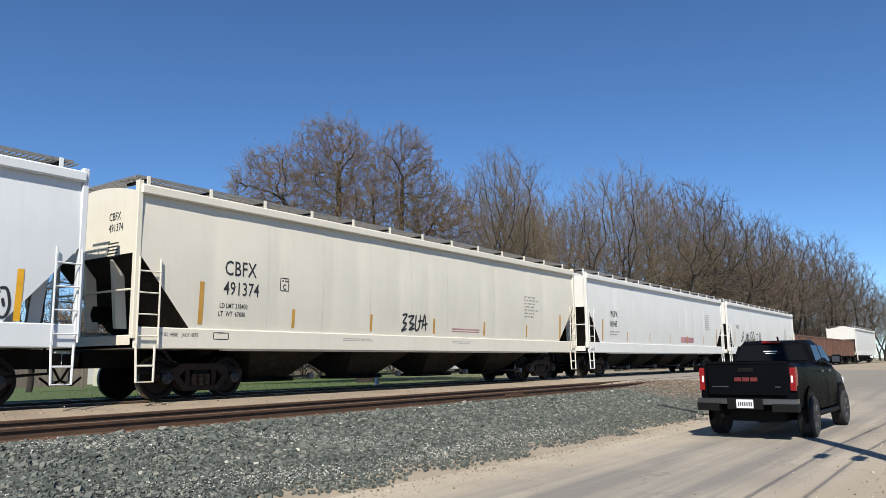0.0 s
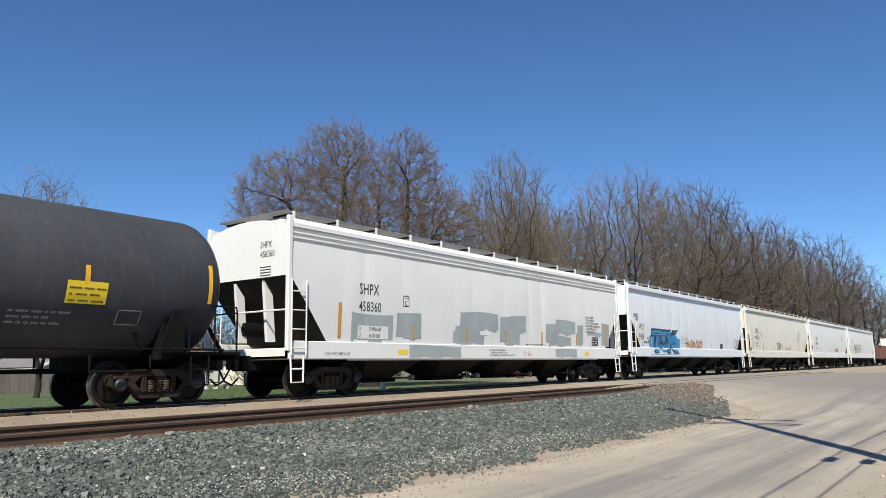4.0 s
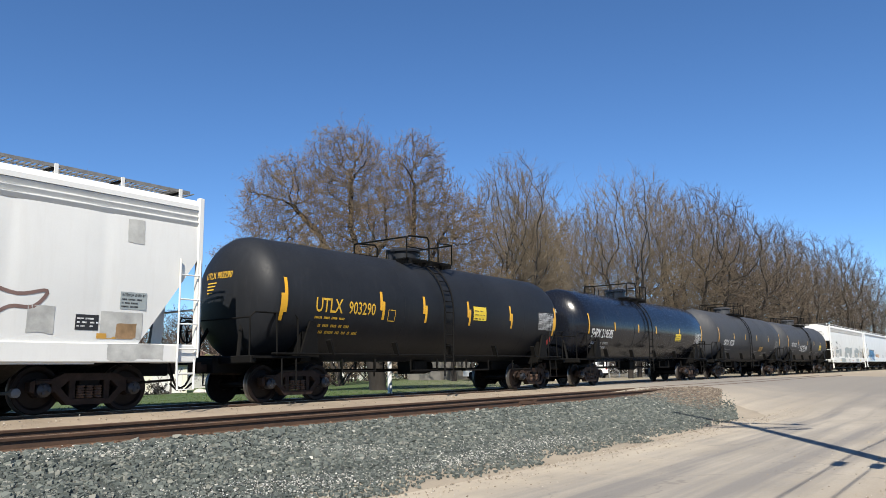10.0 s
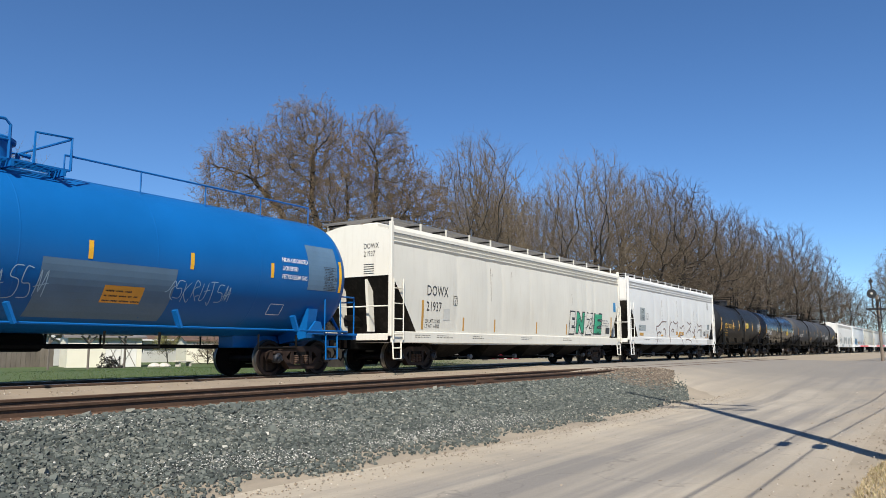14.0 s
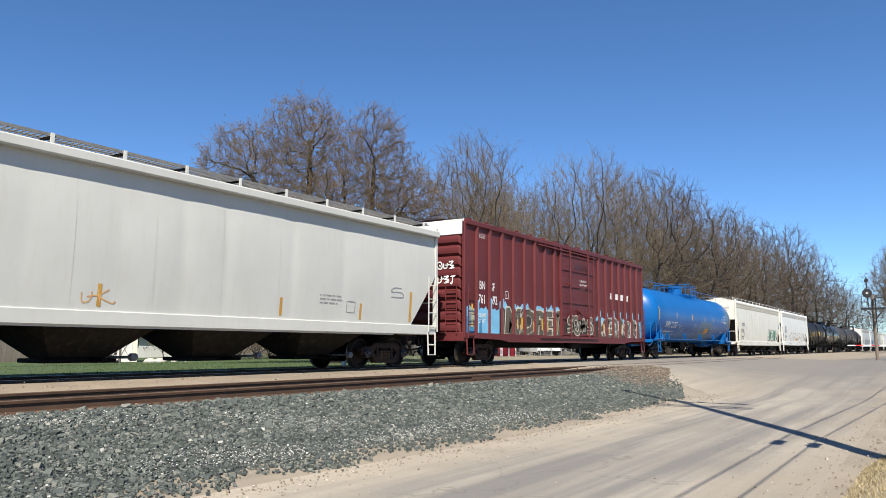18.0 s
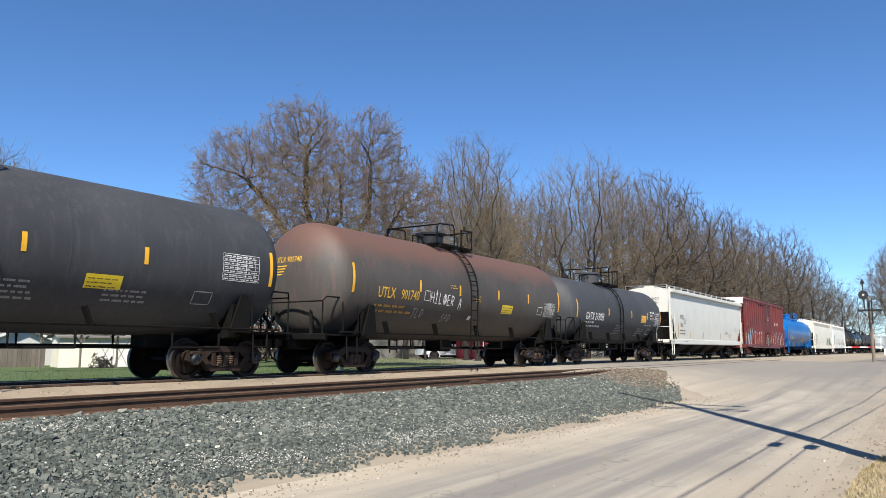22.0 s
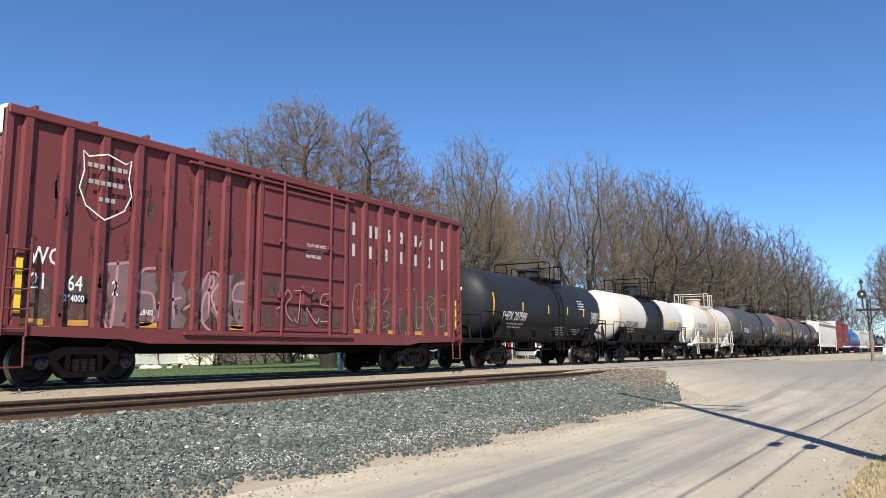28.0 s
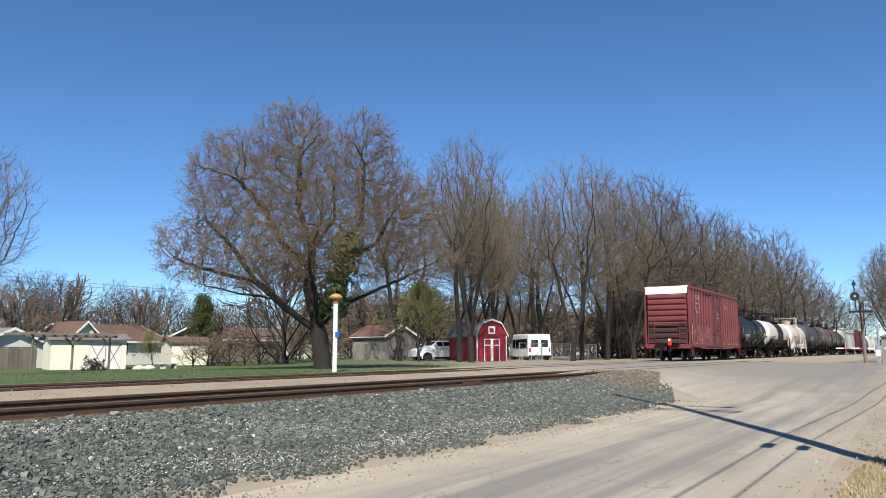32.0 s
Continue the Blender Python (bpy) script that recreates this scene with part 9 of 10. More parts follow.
bars(h10, proud_of(s10), 14.2, 1.75, 0.2, 3, CHALK, 0.07, 40)
bars(h10, proud_of(s10), 14.45, 1.75, 0.13, 3, CHALK, 0.07, 41)
daub(h10, sill_skin(l10), 14.8, 16.0, 1.0, 1.28, 35, THINGREY, "faded_patch", "", 0.03)
bars(h10, sill_skin(l10), 2.2, 1.16, 1.1, 1, INK, 0.14, 4)
bars(h10, sill_skin(l10), 4.0, 1.18, 1.8, 2, FADEDINK, 0.07, 5)
hopper_ends(h10, l10, "AEX", "18058", FADEDINK, 4.5)
# ivory hopper with green graffiti
stencil(h11, s11, 1.86, 2.39, "DOWX", "21937", INK, 0.34, 0.49, 3.40)
write(h11, s11, "LD LMT 221800", 1.78, 1.52, 0.12, INK)
write(h11, s11, "LT WT   64200", 1.77, 1.36, 0.12, INK)
upright(h11, s11, (4.05, 6.2, 9.57, 12.43), 1.30, OCHRE, 1.62, 17.6)
patch(h11, s11, 2.8, 3.2, 1.62, 2.0, BONE, "scuffed_patch")
for k, (text, a, z, fill) in enumerate((("E", 12.65, 13.25, IVORY), ("N", 13.40, 14.30, SPRAYGREEN), ("Z", 14.45, 15.25, IVORY), ("E", 15.40, 16.35, SPRAYGREEN))):
    piece(h11, proud_of(s11, 0.002), text, a, z, 1.30 + 0.05 * (k % 2), 2.36, INK, 0.10, "black outline of a sprayed letter")
    piece(h11, proud_of(s11, 0.005), text, a + 0.05, z - 0.05, 1.36 + 0.05 * (k % 2), 2.30, fill, 0.055, "green sprayed letter" if k % 2 else "unfilled sprayed letter")
strokes(h11, proud_of(s11, 0.007), scrawl(13.3, 16.4, 1.4, 2.2, 5, 41, 0.8), 0.025, INK, "graffiti", "thin black lines over sprayed letters")
patch(h11, s11, 17.9, 18.2, 2.5, 2.95, SPRAYBLUE, "graffiti", "small blue sticker")
patch(h11, s11, 16.9, 17.4, 1.4, 1.7, INK, "dark_placard")
bars(h11, s11, 16.4, 2.0, 0.9, 3, FADEDINK, 0.12, 11)
for u, a, b in ((5.9, 2.4, 3.6), (6.0, 3.3, 3.4), (13.0, 2.6, 3.1), (7.5, 3.4, 3.6)):
    patch(h11, s11, u - 0.012, u + 0.012, a, b, RUSTRUN, "rust_run")
hopper_ends(h11, l11, "DOWX", "21937", INK, 4.5)
sk = sill_skin(l11)
for k, u in enumerate((1.2, 2.4, 4.6, 8.2, 12.0)):
    bars(h11, sk, u, 1.10, 0.9, 2, INK, 0.06, 12 + k)
# bone grey hopper
stencil(h14, s14, 2.02, 2.60, "NCIX", "1266", INK, 0.30, 0.47, 2.91)
bars(h14, s14, 1.94, 1.86, 1.5, 2, INK, 0.2, 14)
upright(h14, s14, (4.38, 7.6, 12.5, 15.6), 1.42, OCHRE, 1.63, 18.0)
strokes(h14, s14, scrawl(7.2, 8.0, 1.5, 1.75, 2, 51), 0.025, SPRAYORANGE, "graffiti", "faint orange tag")
strokes(h14, s14, scrawl(17.0, 17.7, 2.1, 2.45, 1, 52), 0.03, FADEDINK, "graffiti", "faint grey doodle")
frame_box(h14, s14, 15.0, 15.35, 1.6, 1.9, FADEDINK)
bars(h14, s14, 13.9, 2.0, 0.9, 3, FADEDINK, 0.1, 15)
hopper_ends(h14, l14, "NCIX", "1266", INK, 4.5)
bars(h14, sill_skin(l14), 2.6, 1.2, 1.2, 1, INK, 0.1, 3)
ribs_of_weld(h14, s14, l14, 1.4, 4.1, 9, SEAM)


def tank_band(car, R, u0, u1, L, material, name, a0=0.0, a1=6.2832, lift=0.004, n=56):
    """A painted belt on a tank's shell, from angle a0 to a1 (0 at the road's side, turning up)."""
    zc, rows = 1.0 + R, []
    for u in [u0 + (u1 - u0) * k / 6 for k in range(7)]:
        rows.append([(u - L / 2, -(R + lift) * math.cos(a0 + (a1 - a0) * k / n), zc + (R + lift) * math.sin(a0 + (a1 - a0) * k / n)) for k in range(n + 1)])
    return part(name, Shape().grid(rows), material, car, "", 40)


def head_mark(car, L, R, text, material, size=0.17, v=0.45):
    """The number on the domed head that faces back."""
    zc, head = 1.0 + R, R * 0.5
    def skin(u, w):
        q = min(0.97, math.hypot(u, w - zc) / R)
        return Vector((-L / 2 - head * math.sqrt(1 - q * q) - 0.01, -u, w))
    flat, faces = letters(text, size, 0.004)
    wide = max(x for x, _ in flat)
    wrap("lettering", [(x - 0.6, y + zc + v) for x, y in flat], faces, skin, material, car, cut=0.1)
    for k in range(4):
        a = zc + v - 0.12 - 0.08 * k
        wrap("small_print", [(-0.5, a), (-0.1 - 0.05 * k, a), (-0.1 - 0.05 * k, a + 0.03), (-0.5, a + 0.03)], [(0, 1, 2, 3)], skin, material, car, cut=9)


def tank_print(car, skin, L, ink, u=1.0, v=1.85, seed=1):
    bars(car, skin, u, v, 1.9, 2, ink, 0.13, seed)
    bars(car, skin, L * 0.55, v - 0.05, 1.3, 4, ink, 0.10, seed + 1)
    bars(car, skin, L * 0.72, v - 0.1, 1.0, 3, ink, 0.10, seed + 2)
    frame_box(car, skin, L * 0.86, L * 0.86 + 0.5, v - 0.25, v + 0.02, ink)


DIM = mat("dulled_white_stencil", (0.30, 0.30, 0.29), 0.6, var=0.2, bump=0.0)
write(t6, k6, "TILX  731329", 0.99, 2.18, 0.30, CHALK, 0.01)
strokes(t6, k6, scrawl(4.14, 6.59, 1.85, 2.3, 8, 61, 0.8), 0.06, CHALK, "graffiti", "white sprayed scrawl")
sign(t6, k6, 11.5, 12.3, 2.0, 2.42, SIGNYEL, INK, "yellow emergency placard")
tank_print(t6, k6, n6, DIM, 1.0, 1.9, 20)
head_mark(t6, n6, 1.57, "TILX 731329", CHALK)
frame_box(t6, k6, 3.35, 3.6, 2.15, 2.4, CHALK)
write(t7, k7, "GATX  67226", 1.05, 1.98, 0.34, CHALK, 0.01)
sign(t7, k7, 9.2, 10.0, 1.70, 2.0, OCHRE, INK, "faded yellow emergency placard")
tank_print(t7, k7, n7, DIM, 1.0, 1.72, 24)
table(t7, k7, n7 - 1.3, n7 - 0.2, 1.95, 2.45, DIM)
head_mark(t7, n7, 1.58, "GATX 67226", CHALK)
write(t8, k8, "SHPX 210585", 0.25, 2.0, 0.36, CHALK, 0.012)
write(t8, k8, "LD LMT   191300 LB    86 800 KG", 0.46, 1.72, 0.11, CHALK)
write(t8, k8, "LT WT     71700 LB    32 500 KG", 0.42, 1.55, 0.11, CHALK)
sign(t8, k8, 10.0, 10.8, 2.04, 2.40, SIGNYEL, INK, "yellow emergency placard")
table(t8, k8, 12.95, 14.0, 1.97, 2.5, CHALK)
head_mark(t8, n8, 1.53, "SHPX 210585", CHALK)
for k in range(1, 9):
    tank_band(t8, 1.53, n8 * k / 9 - 0.008, n8 * k / 9 + 0.008, n8, MATT, "shell_band", 0, 6.2832, 0.009)
write(t9, k9, "UTLX", 0.99, 2.22, 0.36, GOLD, 0.012)
write(t9, k9, "903290", 2.17, 2.22, 0.33, GOLD, 0.01)
bars(t9, k9, 1.0, 2.05, 1.2, 1, GOLD, 0.13, 3)
bars(t9, k9, 1.0, 1.85, 1.8, 2, GOLD, 0.16, 4)
for t in (0.257, 0.40, 0.57, 0.76):
    patch(t9, proud_of(k9, 0.002), n9 * t + 0.05, n9 * t + 0.15, 2.12, 2.62, YELLOW, "reflective_strip")
    patch(t9, proud_of(k9, 0.002), n9 * t - 0.05, n9 * t + 0.05, 2.70, 2.88, YELLOW, "reflective_strip")
for t in (0.0, 1.0):
    patch(t9, proud_of(k9, 0.002), n9 * t - 0.16, n9 * t - 0.05, 1.95, 2.6, YELLOW, "reflective_strip")
sign(t9, k9, 7.92, 8.66, 2.30, 2.74, SIGNYEL, INK, "yellow emergency placard")
table(t9, k9, 12.15, 13.2, 2.15, 2.75, CHALK)
frame_box(t9, k9, 3.75, 4.04, 2.1, 2.4, GOLD)
head_mark(t9, n9, 1.57, "UTLX 903290", GOLD)
diamond(t9, k9, n9 + 0.05 - 0.25, 1.75, 0.17, REDSIGN, "red diamond placard")
PALETAG = mat("pale_marker_line", (0.30, 0.42, 0.52), 0.6, var=0.2, bump=0.0)
write(t12, k12, "SHPX  221257", 1.5, 1.88, 0.36, CHALK, 0.01)
frame_box(t12, k12, 4.28, 4.53, 1.92, 2.2, CHALK)
for k, text in enumerate(("NON ODORIZED", "LIQUEFIED", "PETROLEUM GAS")):
    write(t12, k12, text, 15.07, 2.86 - 0.21 * k, 0.11, CHALK, 0.01)
sign(t12, k12, 10.4, 11.3, 1.62, 1.96, mat("orange_placard", (0.72, 0.30, 0.03), 0.45, var=0.1, bump=0.0), INK, "orange emergency placard")
patch(t12, proud_of(k12, -0.003), 9.06, 12.0, 1.3, 2.39, PALEPATCH, "faded_paint_patch")
patch(t12, proud_of(k12, -0.003), 16.0, 17.1, 2.22, 3.4, PALEPATCH, "faded_paint_patch")
table(t12, k12, 16.6, 17.1, 2.25, 2.85, INK)
strokes(t12, k12, scrawl(4.4, 5.5, 1.5, 2.0, 5, 71), 0.016, PALETAG, "graffiti", "thin white scrawl")
strokes(t12, k12, scrawl(7.46, 9.3, 1.6, 2.25, 7, 72), 0.018, PALETAG, "graffiti", "thin white scrawl")
strokes(t12, k12, scrawl(11.8, 13.6, 1.75, 2.2, 8, 73), 0.018, PALETAG, "graffiti", "thin white scrawl")
bars(t12, k12, 1.5, 1.6, 2.4, 2, CHALK, 0.16, 6)
frame_box(t12, k12, 14.9, 15.35, 1.55, 1.8, CHALK)
tp = Shape()
for sx in (-1, 1):
    a, b = sx * 1.2, sx * (n12 / 2 - 0.4)
    tp.tube([(a, -0.75, 1.0 + 2 * 1.63 + 0.32), (b, -0.75, 1.0 + 2 * 1.63 + 0.32)], 0.022, 6)
    for k in range(5):
        x = a + (b - a) * k / 4
        tp.tube([(x, -0.75, 1.0 + 2 * 1.63 - 0.25), (x, -0.75, 1.0 + 2 * 1.63 + 0.32)], 0.018, 5)
part("top_handrail", tp, BLUE, t12)
write(t15, k15, "GATX 219093", 1.05, 2.1, 0.36, CHALK, 0.01)
bars(t15, k15, 1.03, 1.95, 1.9, 2, CHALK, 0.18, 31)
sign(t15, k15, 8.85, 9.65, 2.16, 2.56, mat("amber_placard", (0.70, 0.36, 0.03), 0.45, var=0.1, bump=0.0), INK, "amber emergency placard")
for k, text in enumerate(("AMMONIUM", "NITRATE", "SOLUTION")):
    write(t15, k15, text, 10.3, 2.72 - 0.18 * k, 0.12, CHALK, 0.012)
table(t15, k15, 11.1, 12.05, 2.05, 2.8, CHALK)
bars(t15, k15, 9.5, 2.0, 1.3, 1, DIM, 0.16, 32)
bars(t15, k15, 8.6, 1.8, 1.2, 4, DIM, 0.12, 33)
bars(t15, k15, 5.2, 1.9, 1.1, 6, DIM, 0.08, 34)
frame_box(t15, k15, 10.3, 10.75, 1.55, 1.85, CHALK)
diamond(t15, k15, 11.6, 1.5, 0.2, SIGNYEL, "yellow diamond placard")
write(t15, proud_of(k15, 0.004), "2426", 11.47, 1.46, 0.09, INK, 0.02)
diamond(t15, k15, 11.95, 1.85, 0.19, CHALK, "white diamond placard")
write(t15, proud_of(k15, 0.004), "HOT", 11.82, 1.80, 0.10, INK, 0.02)
head_mark(t15, n15, 1.57, "GATX 219093", CHALK)
write(t16, k16, "UTLX", 1.16, 2.22, 0.32, GOLD, 0.012)
write(t16, k16, "901740", 2.3, 2.22, 0.30, GOLD, 0.01)
bars(t16, k16, 1.1, 1.95, 1.9, 2, OCHRE, 0.16, 36)
tag(t16, k16, "HILOER A", 3.92, 2.20, 0.34, 0.245, 0.038, CHALK, "thin white sprayed capitals", 0.012)
tag(t16, k16, "TLD", 3.12, 1.70, 0.27, 0.22, 0.028, DIM, "thin grey sprayed capitals")
tag(t16, k16, "SPD", 4.86, 1.62, 0.24, 0.2, 0.028, DIM, "thin grey sprayed capitals")
write(t16, k16, "WATER CAPY", 6.72, 2.52, 0.055, GOLD, 0.01)
bars(t16, k16, 6.74, 2.44, 0.32, 2, GOLD, 0.08, 37)
bars(t16, k16, 5.05, 2.80, 0.4, 2, GOLD, 0.08, 38)
patch(t16, k16, 6.5, 6.7, 1.72, 1.86, CHALK, "paper_card", "", 0.2)
sign(t16, k16, 8.7, 9.55, 2.03, 2.35, SIGNYEL, INK, "yellow emergency placard")
table(t16, k16, 12.3, 13.3, 2.05, 2.6, CHALK)
frame_box(t16, k16, 11.7, 12.1, 2.1, 2.4, CHALK)
frame_box(t16, k16, 3.55, 3.85, 2.25, 2.55, CHALK)
diamond(t16, k16, n16 - 0.6, 1.65, 0.19, REDSIGN, "red diamond placard")
head_mark(t16, n16, 1.70, "UTLX 901740", GOLD)
write(t17, k17, "TCBX", 1.07, 2.15, 0.34, CHALK, 0.02, 1.15)
write(t17, k17, "196115", 2.1, 2.13, 0.34, CHALK, 0.02, 1.1)
tank_print(t17, k17, n17, DIM, 1.1, 1.95, 40)
frame_box(t17, k17, 3.79, 4.1, 2.11, 2.43, CHALK)
write(t17, k17, "C", 3.87, 2.16, 0.12, CHALK)
sign(t17, k17, 10.7, 11.5, 1.88, 2.16, SIGNYEL, INK, "yellow emergency placard")
table(t17, k17, 14.0, 15.1, 2.28, 2.9, CHALK)
diamond(t17, k17, n17 - 0.55, 1.65, 0.19, REDSIGN, "red diamond placard")
head_mark(t17, n17, 1.64, "TCBX 196115", CHALK)
tank_band(t18, 1.46, 3.6, 6.6, n18, TANBAND, "stained_belt")
write(t18, k18, "TILX", 0.59, 2.2, 0.31, INK, 0.008, 1.25)
write(t18, k18, "200095", 1.72, 2.18, 0.31, INK, 0.008, 1.3)
bars(t18, k18, 0.6, 2.0, 1.7, 2, INK, 0.14, 44)
patch(t18, k18, 1.91, 2.4, 1.76, 1.86, INK, "dark_bar")
sign(t18, k18, 6.9, 7.7, 2.18, 2.47, SIGNYEL, FADEDINK, "pale yellow emergency placard")
write(t18, k18, "NITRIC ACID", 8.9, 2.72, 0.10, INK, 0.02)
table(t18, k18, 8.5, 9.6, 2.07, 2.6, FADEDINK)
patch(t18, k18, 8.4, 8.8, 1.55, 1.75, INK, "dark_placard")
head_mark(t18, n18, 1.46, "TILX 200095", FADEDINK)
tank_band(t19, 1.43, 4.2, 7.4, n19, BLACK, "black_belt", 0, 6.2832, 0.005)
for k in range(4):
    tank_band(t19, 1.43, 4.35 + 0.95 * k, 4.41 + 0.95 * k, n19, BLACK, "belt_ring", 0, 6.2832, 0.022)
tank_band(t19, 1.43, 0.0, n19, n19, BLACK, "black_underside", -0.38, -2.76, 0.003)
write(t19, proud_of(k19, 0.004), "OLNX 224095", 0.95, 1.93, 0.30, INK, 0.01)
bars(t19, proud_of(k19, 0.004), 0.9, 1.78, 1.9, 2, CHALK, 0.14, 45)
sign(t19, k19, 8.6, 9.4, 2.1, 2.44, SIGNYEL, INK, "yellow emergency placard")
for k, text in enumerate(("SODIUM", "HYDROXIDE", "SOLUTION")):
    write(t19, k19, text, 9.55, 2.32 - 0.16 * k, 0.09, INK, 0.01)
table(t19, k19, 10.4, 11.2, 1.95, 2.4, INK)
head_mark(t19, n19, 1.43, "OLNX 224095", INK)
write(t20, k20, "SHPX 207989", 0.78, 1.86, 0.34, CHALK, 0.01)
tank_print(t20, k20, n20, CHALK, 0.8, 1.7, 46)
table(t20, k20, n20 - 1.1, n20 - 0.2, 1.95, 2.45, CHALK)
bars(t20, k20, n20 - 2.6, 2.9, 0.6, 4, CHALK, 0.12, 47)
head_mark(t20, n20, 1.43, "SHPX 207989", CHALK)


# ---- paint on the two boxcars ----
def letter_blocks(car, skin, u, v, widths, h, material, gap=0.08, slant=0.0, name="lettering_block"):
    """Company lettering drawn as plain blocks, one for each letter."""
    for w in widths:
        patch(car, skin, u, u + w, v, v + h, material, name, lean=slant)
        u += w + gap


def rib_face(skin):
    return proud_of(skin, 0.092)


write(b13, s13, "BN", 1.14, 2.73, 0.30, CHALK, 0.01)
write(b13, s13, "SF", 1.96, 2.71, 0.30, CHALK, 0.01)
write(b13, s13, "761", 1.07, 2.22, 0.32, CHALK, 0.01)
write(b13, s13, "692", 1.94, 2.22, 0.32, CHALK, 0.01)
frame_box(b13, s13, 3.05, 3.3, 2.49, 2.76, CHALK)
write(b13, s13, "F", 3.12, 2.53, 0.12, CHALK)
letter_blocks(b13, s13, 13.9, 3.05, (0.4, 0.4, 0.4, 0.4), 0.3, CHALK, 0.32, 0.2)
bars(b13, s13, 1.1, 4.72, 0.5, 3, CHALK, 0.06, 50)
for k, text in enumerate(("CLOSE AND LOCK", "BOTH DOORS BEFORE", "MOVING CAR")):
    write(b13, proud_of(s13, 0.065), text, 10.0, 3.62 - 0.17 * k, 0.09, CHALK, 0.02)
spray = proud_of(s13, 0.001)
SPRAYTEAL = mat("mid_blue_spray_paint", (0.05, 0.20, 0.36), 0.5, var=0.3, bump=0.0)
SPRAYCREAM = mat("cream_spray_paint", (0.55, 0.50, 0.40), 0.5, var=0.25, bump=0.0)
SPRAYDARK = mat("dark_brown_spray_paint", (0.035, 0.026, 0.02), 0.55, var=0.3, bump=0.0)
spill(b13, s13, 0.2, 2.7, 1.15, 2.05, 0.22, 91, SPRAYSKY, "light blue sprayed ground")
spill(b13, proud_of(s13, 0.0005), 0.2, 1.3, 1.15, 1.7, 0.25, 191, SPRAYTEAL, "darker blue sprayed shade")
spill(b13, s13, 2.6, 8.2, 1.15, 2.28, 0.30, 92, SPRAYSKY, "light blue sprayed edge with drips")
spill(b13, s13, 12.0, 18.6, 1.15, 2.02, 0.38, 93, SPRAYSKY, "light blue sprayed edge with drips")
spill(b13, spray, 2.75, 8.25, 1.15, 2.10, 0.20, 94, SPRAYDARK, "dark sprayed outline of letters")
spill(b13, spray, 12.0, 18.2, 1.15, 1.85, 0.28, 95, SPRAYDARK, "dark sprayed outline of letters")
spill(b13, proud_of(s13, 0.0015), 3.0, 8.1, 1.15, 1.5, 0.3, 194, SPRAYBROWN, "brown sprayed fill")
piece(b13, proud_of(s13, 0.002), "MOPE", 2.95, 7.2, 1.13, 2.22, SPRAYCREAM, 0.075, "cream edges of sprayed letters")
piece(b13, proud_of(s13, 0.004), "MOPE", 3.01, 7.1, 1.15, 2.16, SPRAYBROWN, 0.045, "brown sprayed letters")
strokes(b13, proud_of(s13, 0.005), scrawl(3.1, 7.0, 1.2, 2.1, 5, 290, 0.8), 0.04, SPRAYDARK, "graffiti", "dark inner lines of sprayed letters")
fat = scrawl(7.1, 8.2, 1.2, 2.2, 1, 291, 0.5) + scrawl(12.3, 18.0, 1.2, 2.0, 6, 296, 0.8)
strokes(b13, proud_of(s13, 0.003), fat, 0.34, SPRAYCREAM, "graffiti", "cream edges of sprayed shapes")
strokes(b13, proud_of(s13, 0.005), fat, 0.25, SPRAYBROWN, "graffiti", "brown sprayed shapes")
strokes(b13, proud_of(s13, 0.0065), scrawl(12.4, 18.0, 1.2, 1.95, 9, 98, 0.8), 0.04, CHALK, "graffiti", "white highlights of sprayed shapes")
for k, u in enumerate((3.9, 5.3, 6.6, 13.6, 15.2, 16.9)):
    blobs(b13, proud_of(s13, 0.0062), u, u + 0.2, 1.3, 1.75, 1, 500 + k, SPRAYORANGE, "graffiti", "ochre sprayed patch", 0.6)
spill(b13, proud_of(s13, 0.068), 8.3, 11.6, 1.22, 1.8, 0.4, 97, SPRAYDARK, "dark sprayed fill on the door")
door_fat = scrawl(8.5, 11.4, 1.3, 2.0, 4, 297, 0.8)
strokes(b13, proud_of(s13, 0.1075), door_fat, 0.24, SPRAYCREAM, "graffiti", "cream edges of sprayed shapes on the door")
strokes(b13, proud_of(s13, 0.1095), door_fat, 0.16, SPRAYBROWN, "graffiti", "brown sprayed shapes on the door")
write(b13, proud_of(s13, 0.006), "LD LMT", 1.1, 1.72, 0.14, CHALK, 0.02)
write(b13, proud_of(s13, 0.006), "LT WT", 1.1, 1.52, 0.14, CHALK, 0.02)
strokes(b13, proud_of(s13, 0.107), scrawl(9.4, 11.0, 4.1, 4.5, 4, 100, 0.7), 0.04, INK, "graffiti", "black tag on the door")
rndp = random.Random(13)
for o in [c for c in b13.children if c.name.startswith("side_post") and c.matrix_basis.translation.y < 0]:
    u = o.matrix_basis.translation.x + l13 / 2
    inked = 2.75 < u < 8.25 or 12.0 < u < 18.2
    if inked:
        patch(b13, rib_face(s13), u - 0.05, u + 0.05, 1.15, rndp.uniform(1.95, 2.1), SPRAYBROWN, "graffiti")
    patch(b13, rib_face(s13), u - 0.05, u + 0.05, 2.12 if inked else 1.15, rndp.uniform(2.25, 2.5), SPRAYSKY, "graffiti")
for u in (0.62, 4.4, 6.2, 7.6, 13.0, 15.5, 18.0):
    patch(b13, proud_of(s13, 0.006), u - 0.06, u + 0.06, 1.35, 1.8 if u > 1 else 2.2, YELLOW, "reflective_strip")
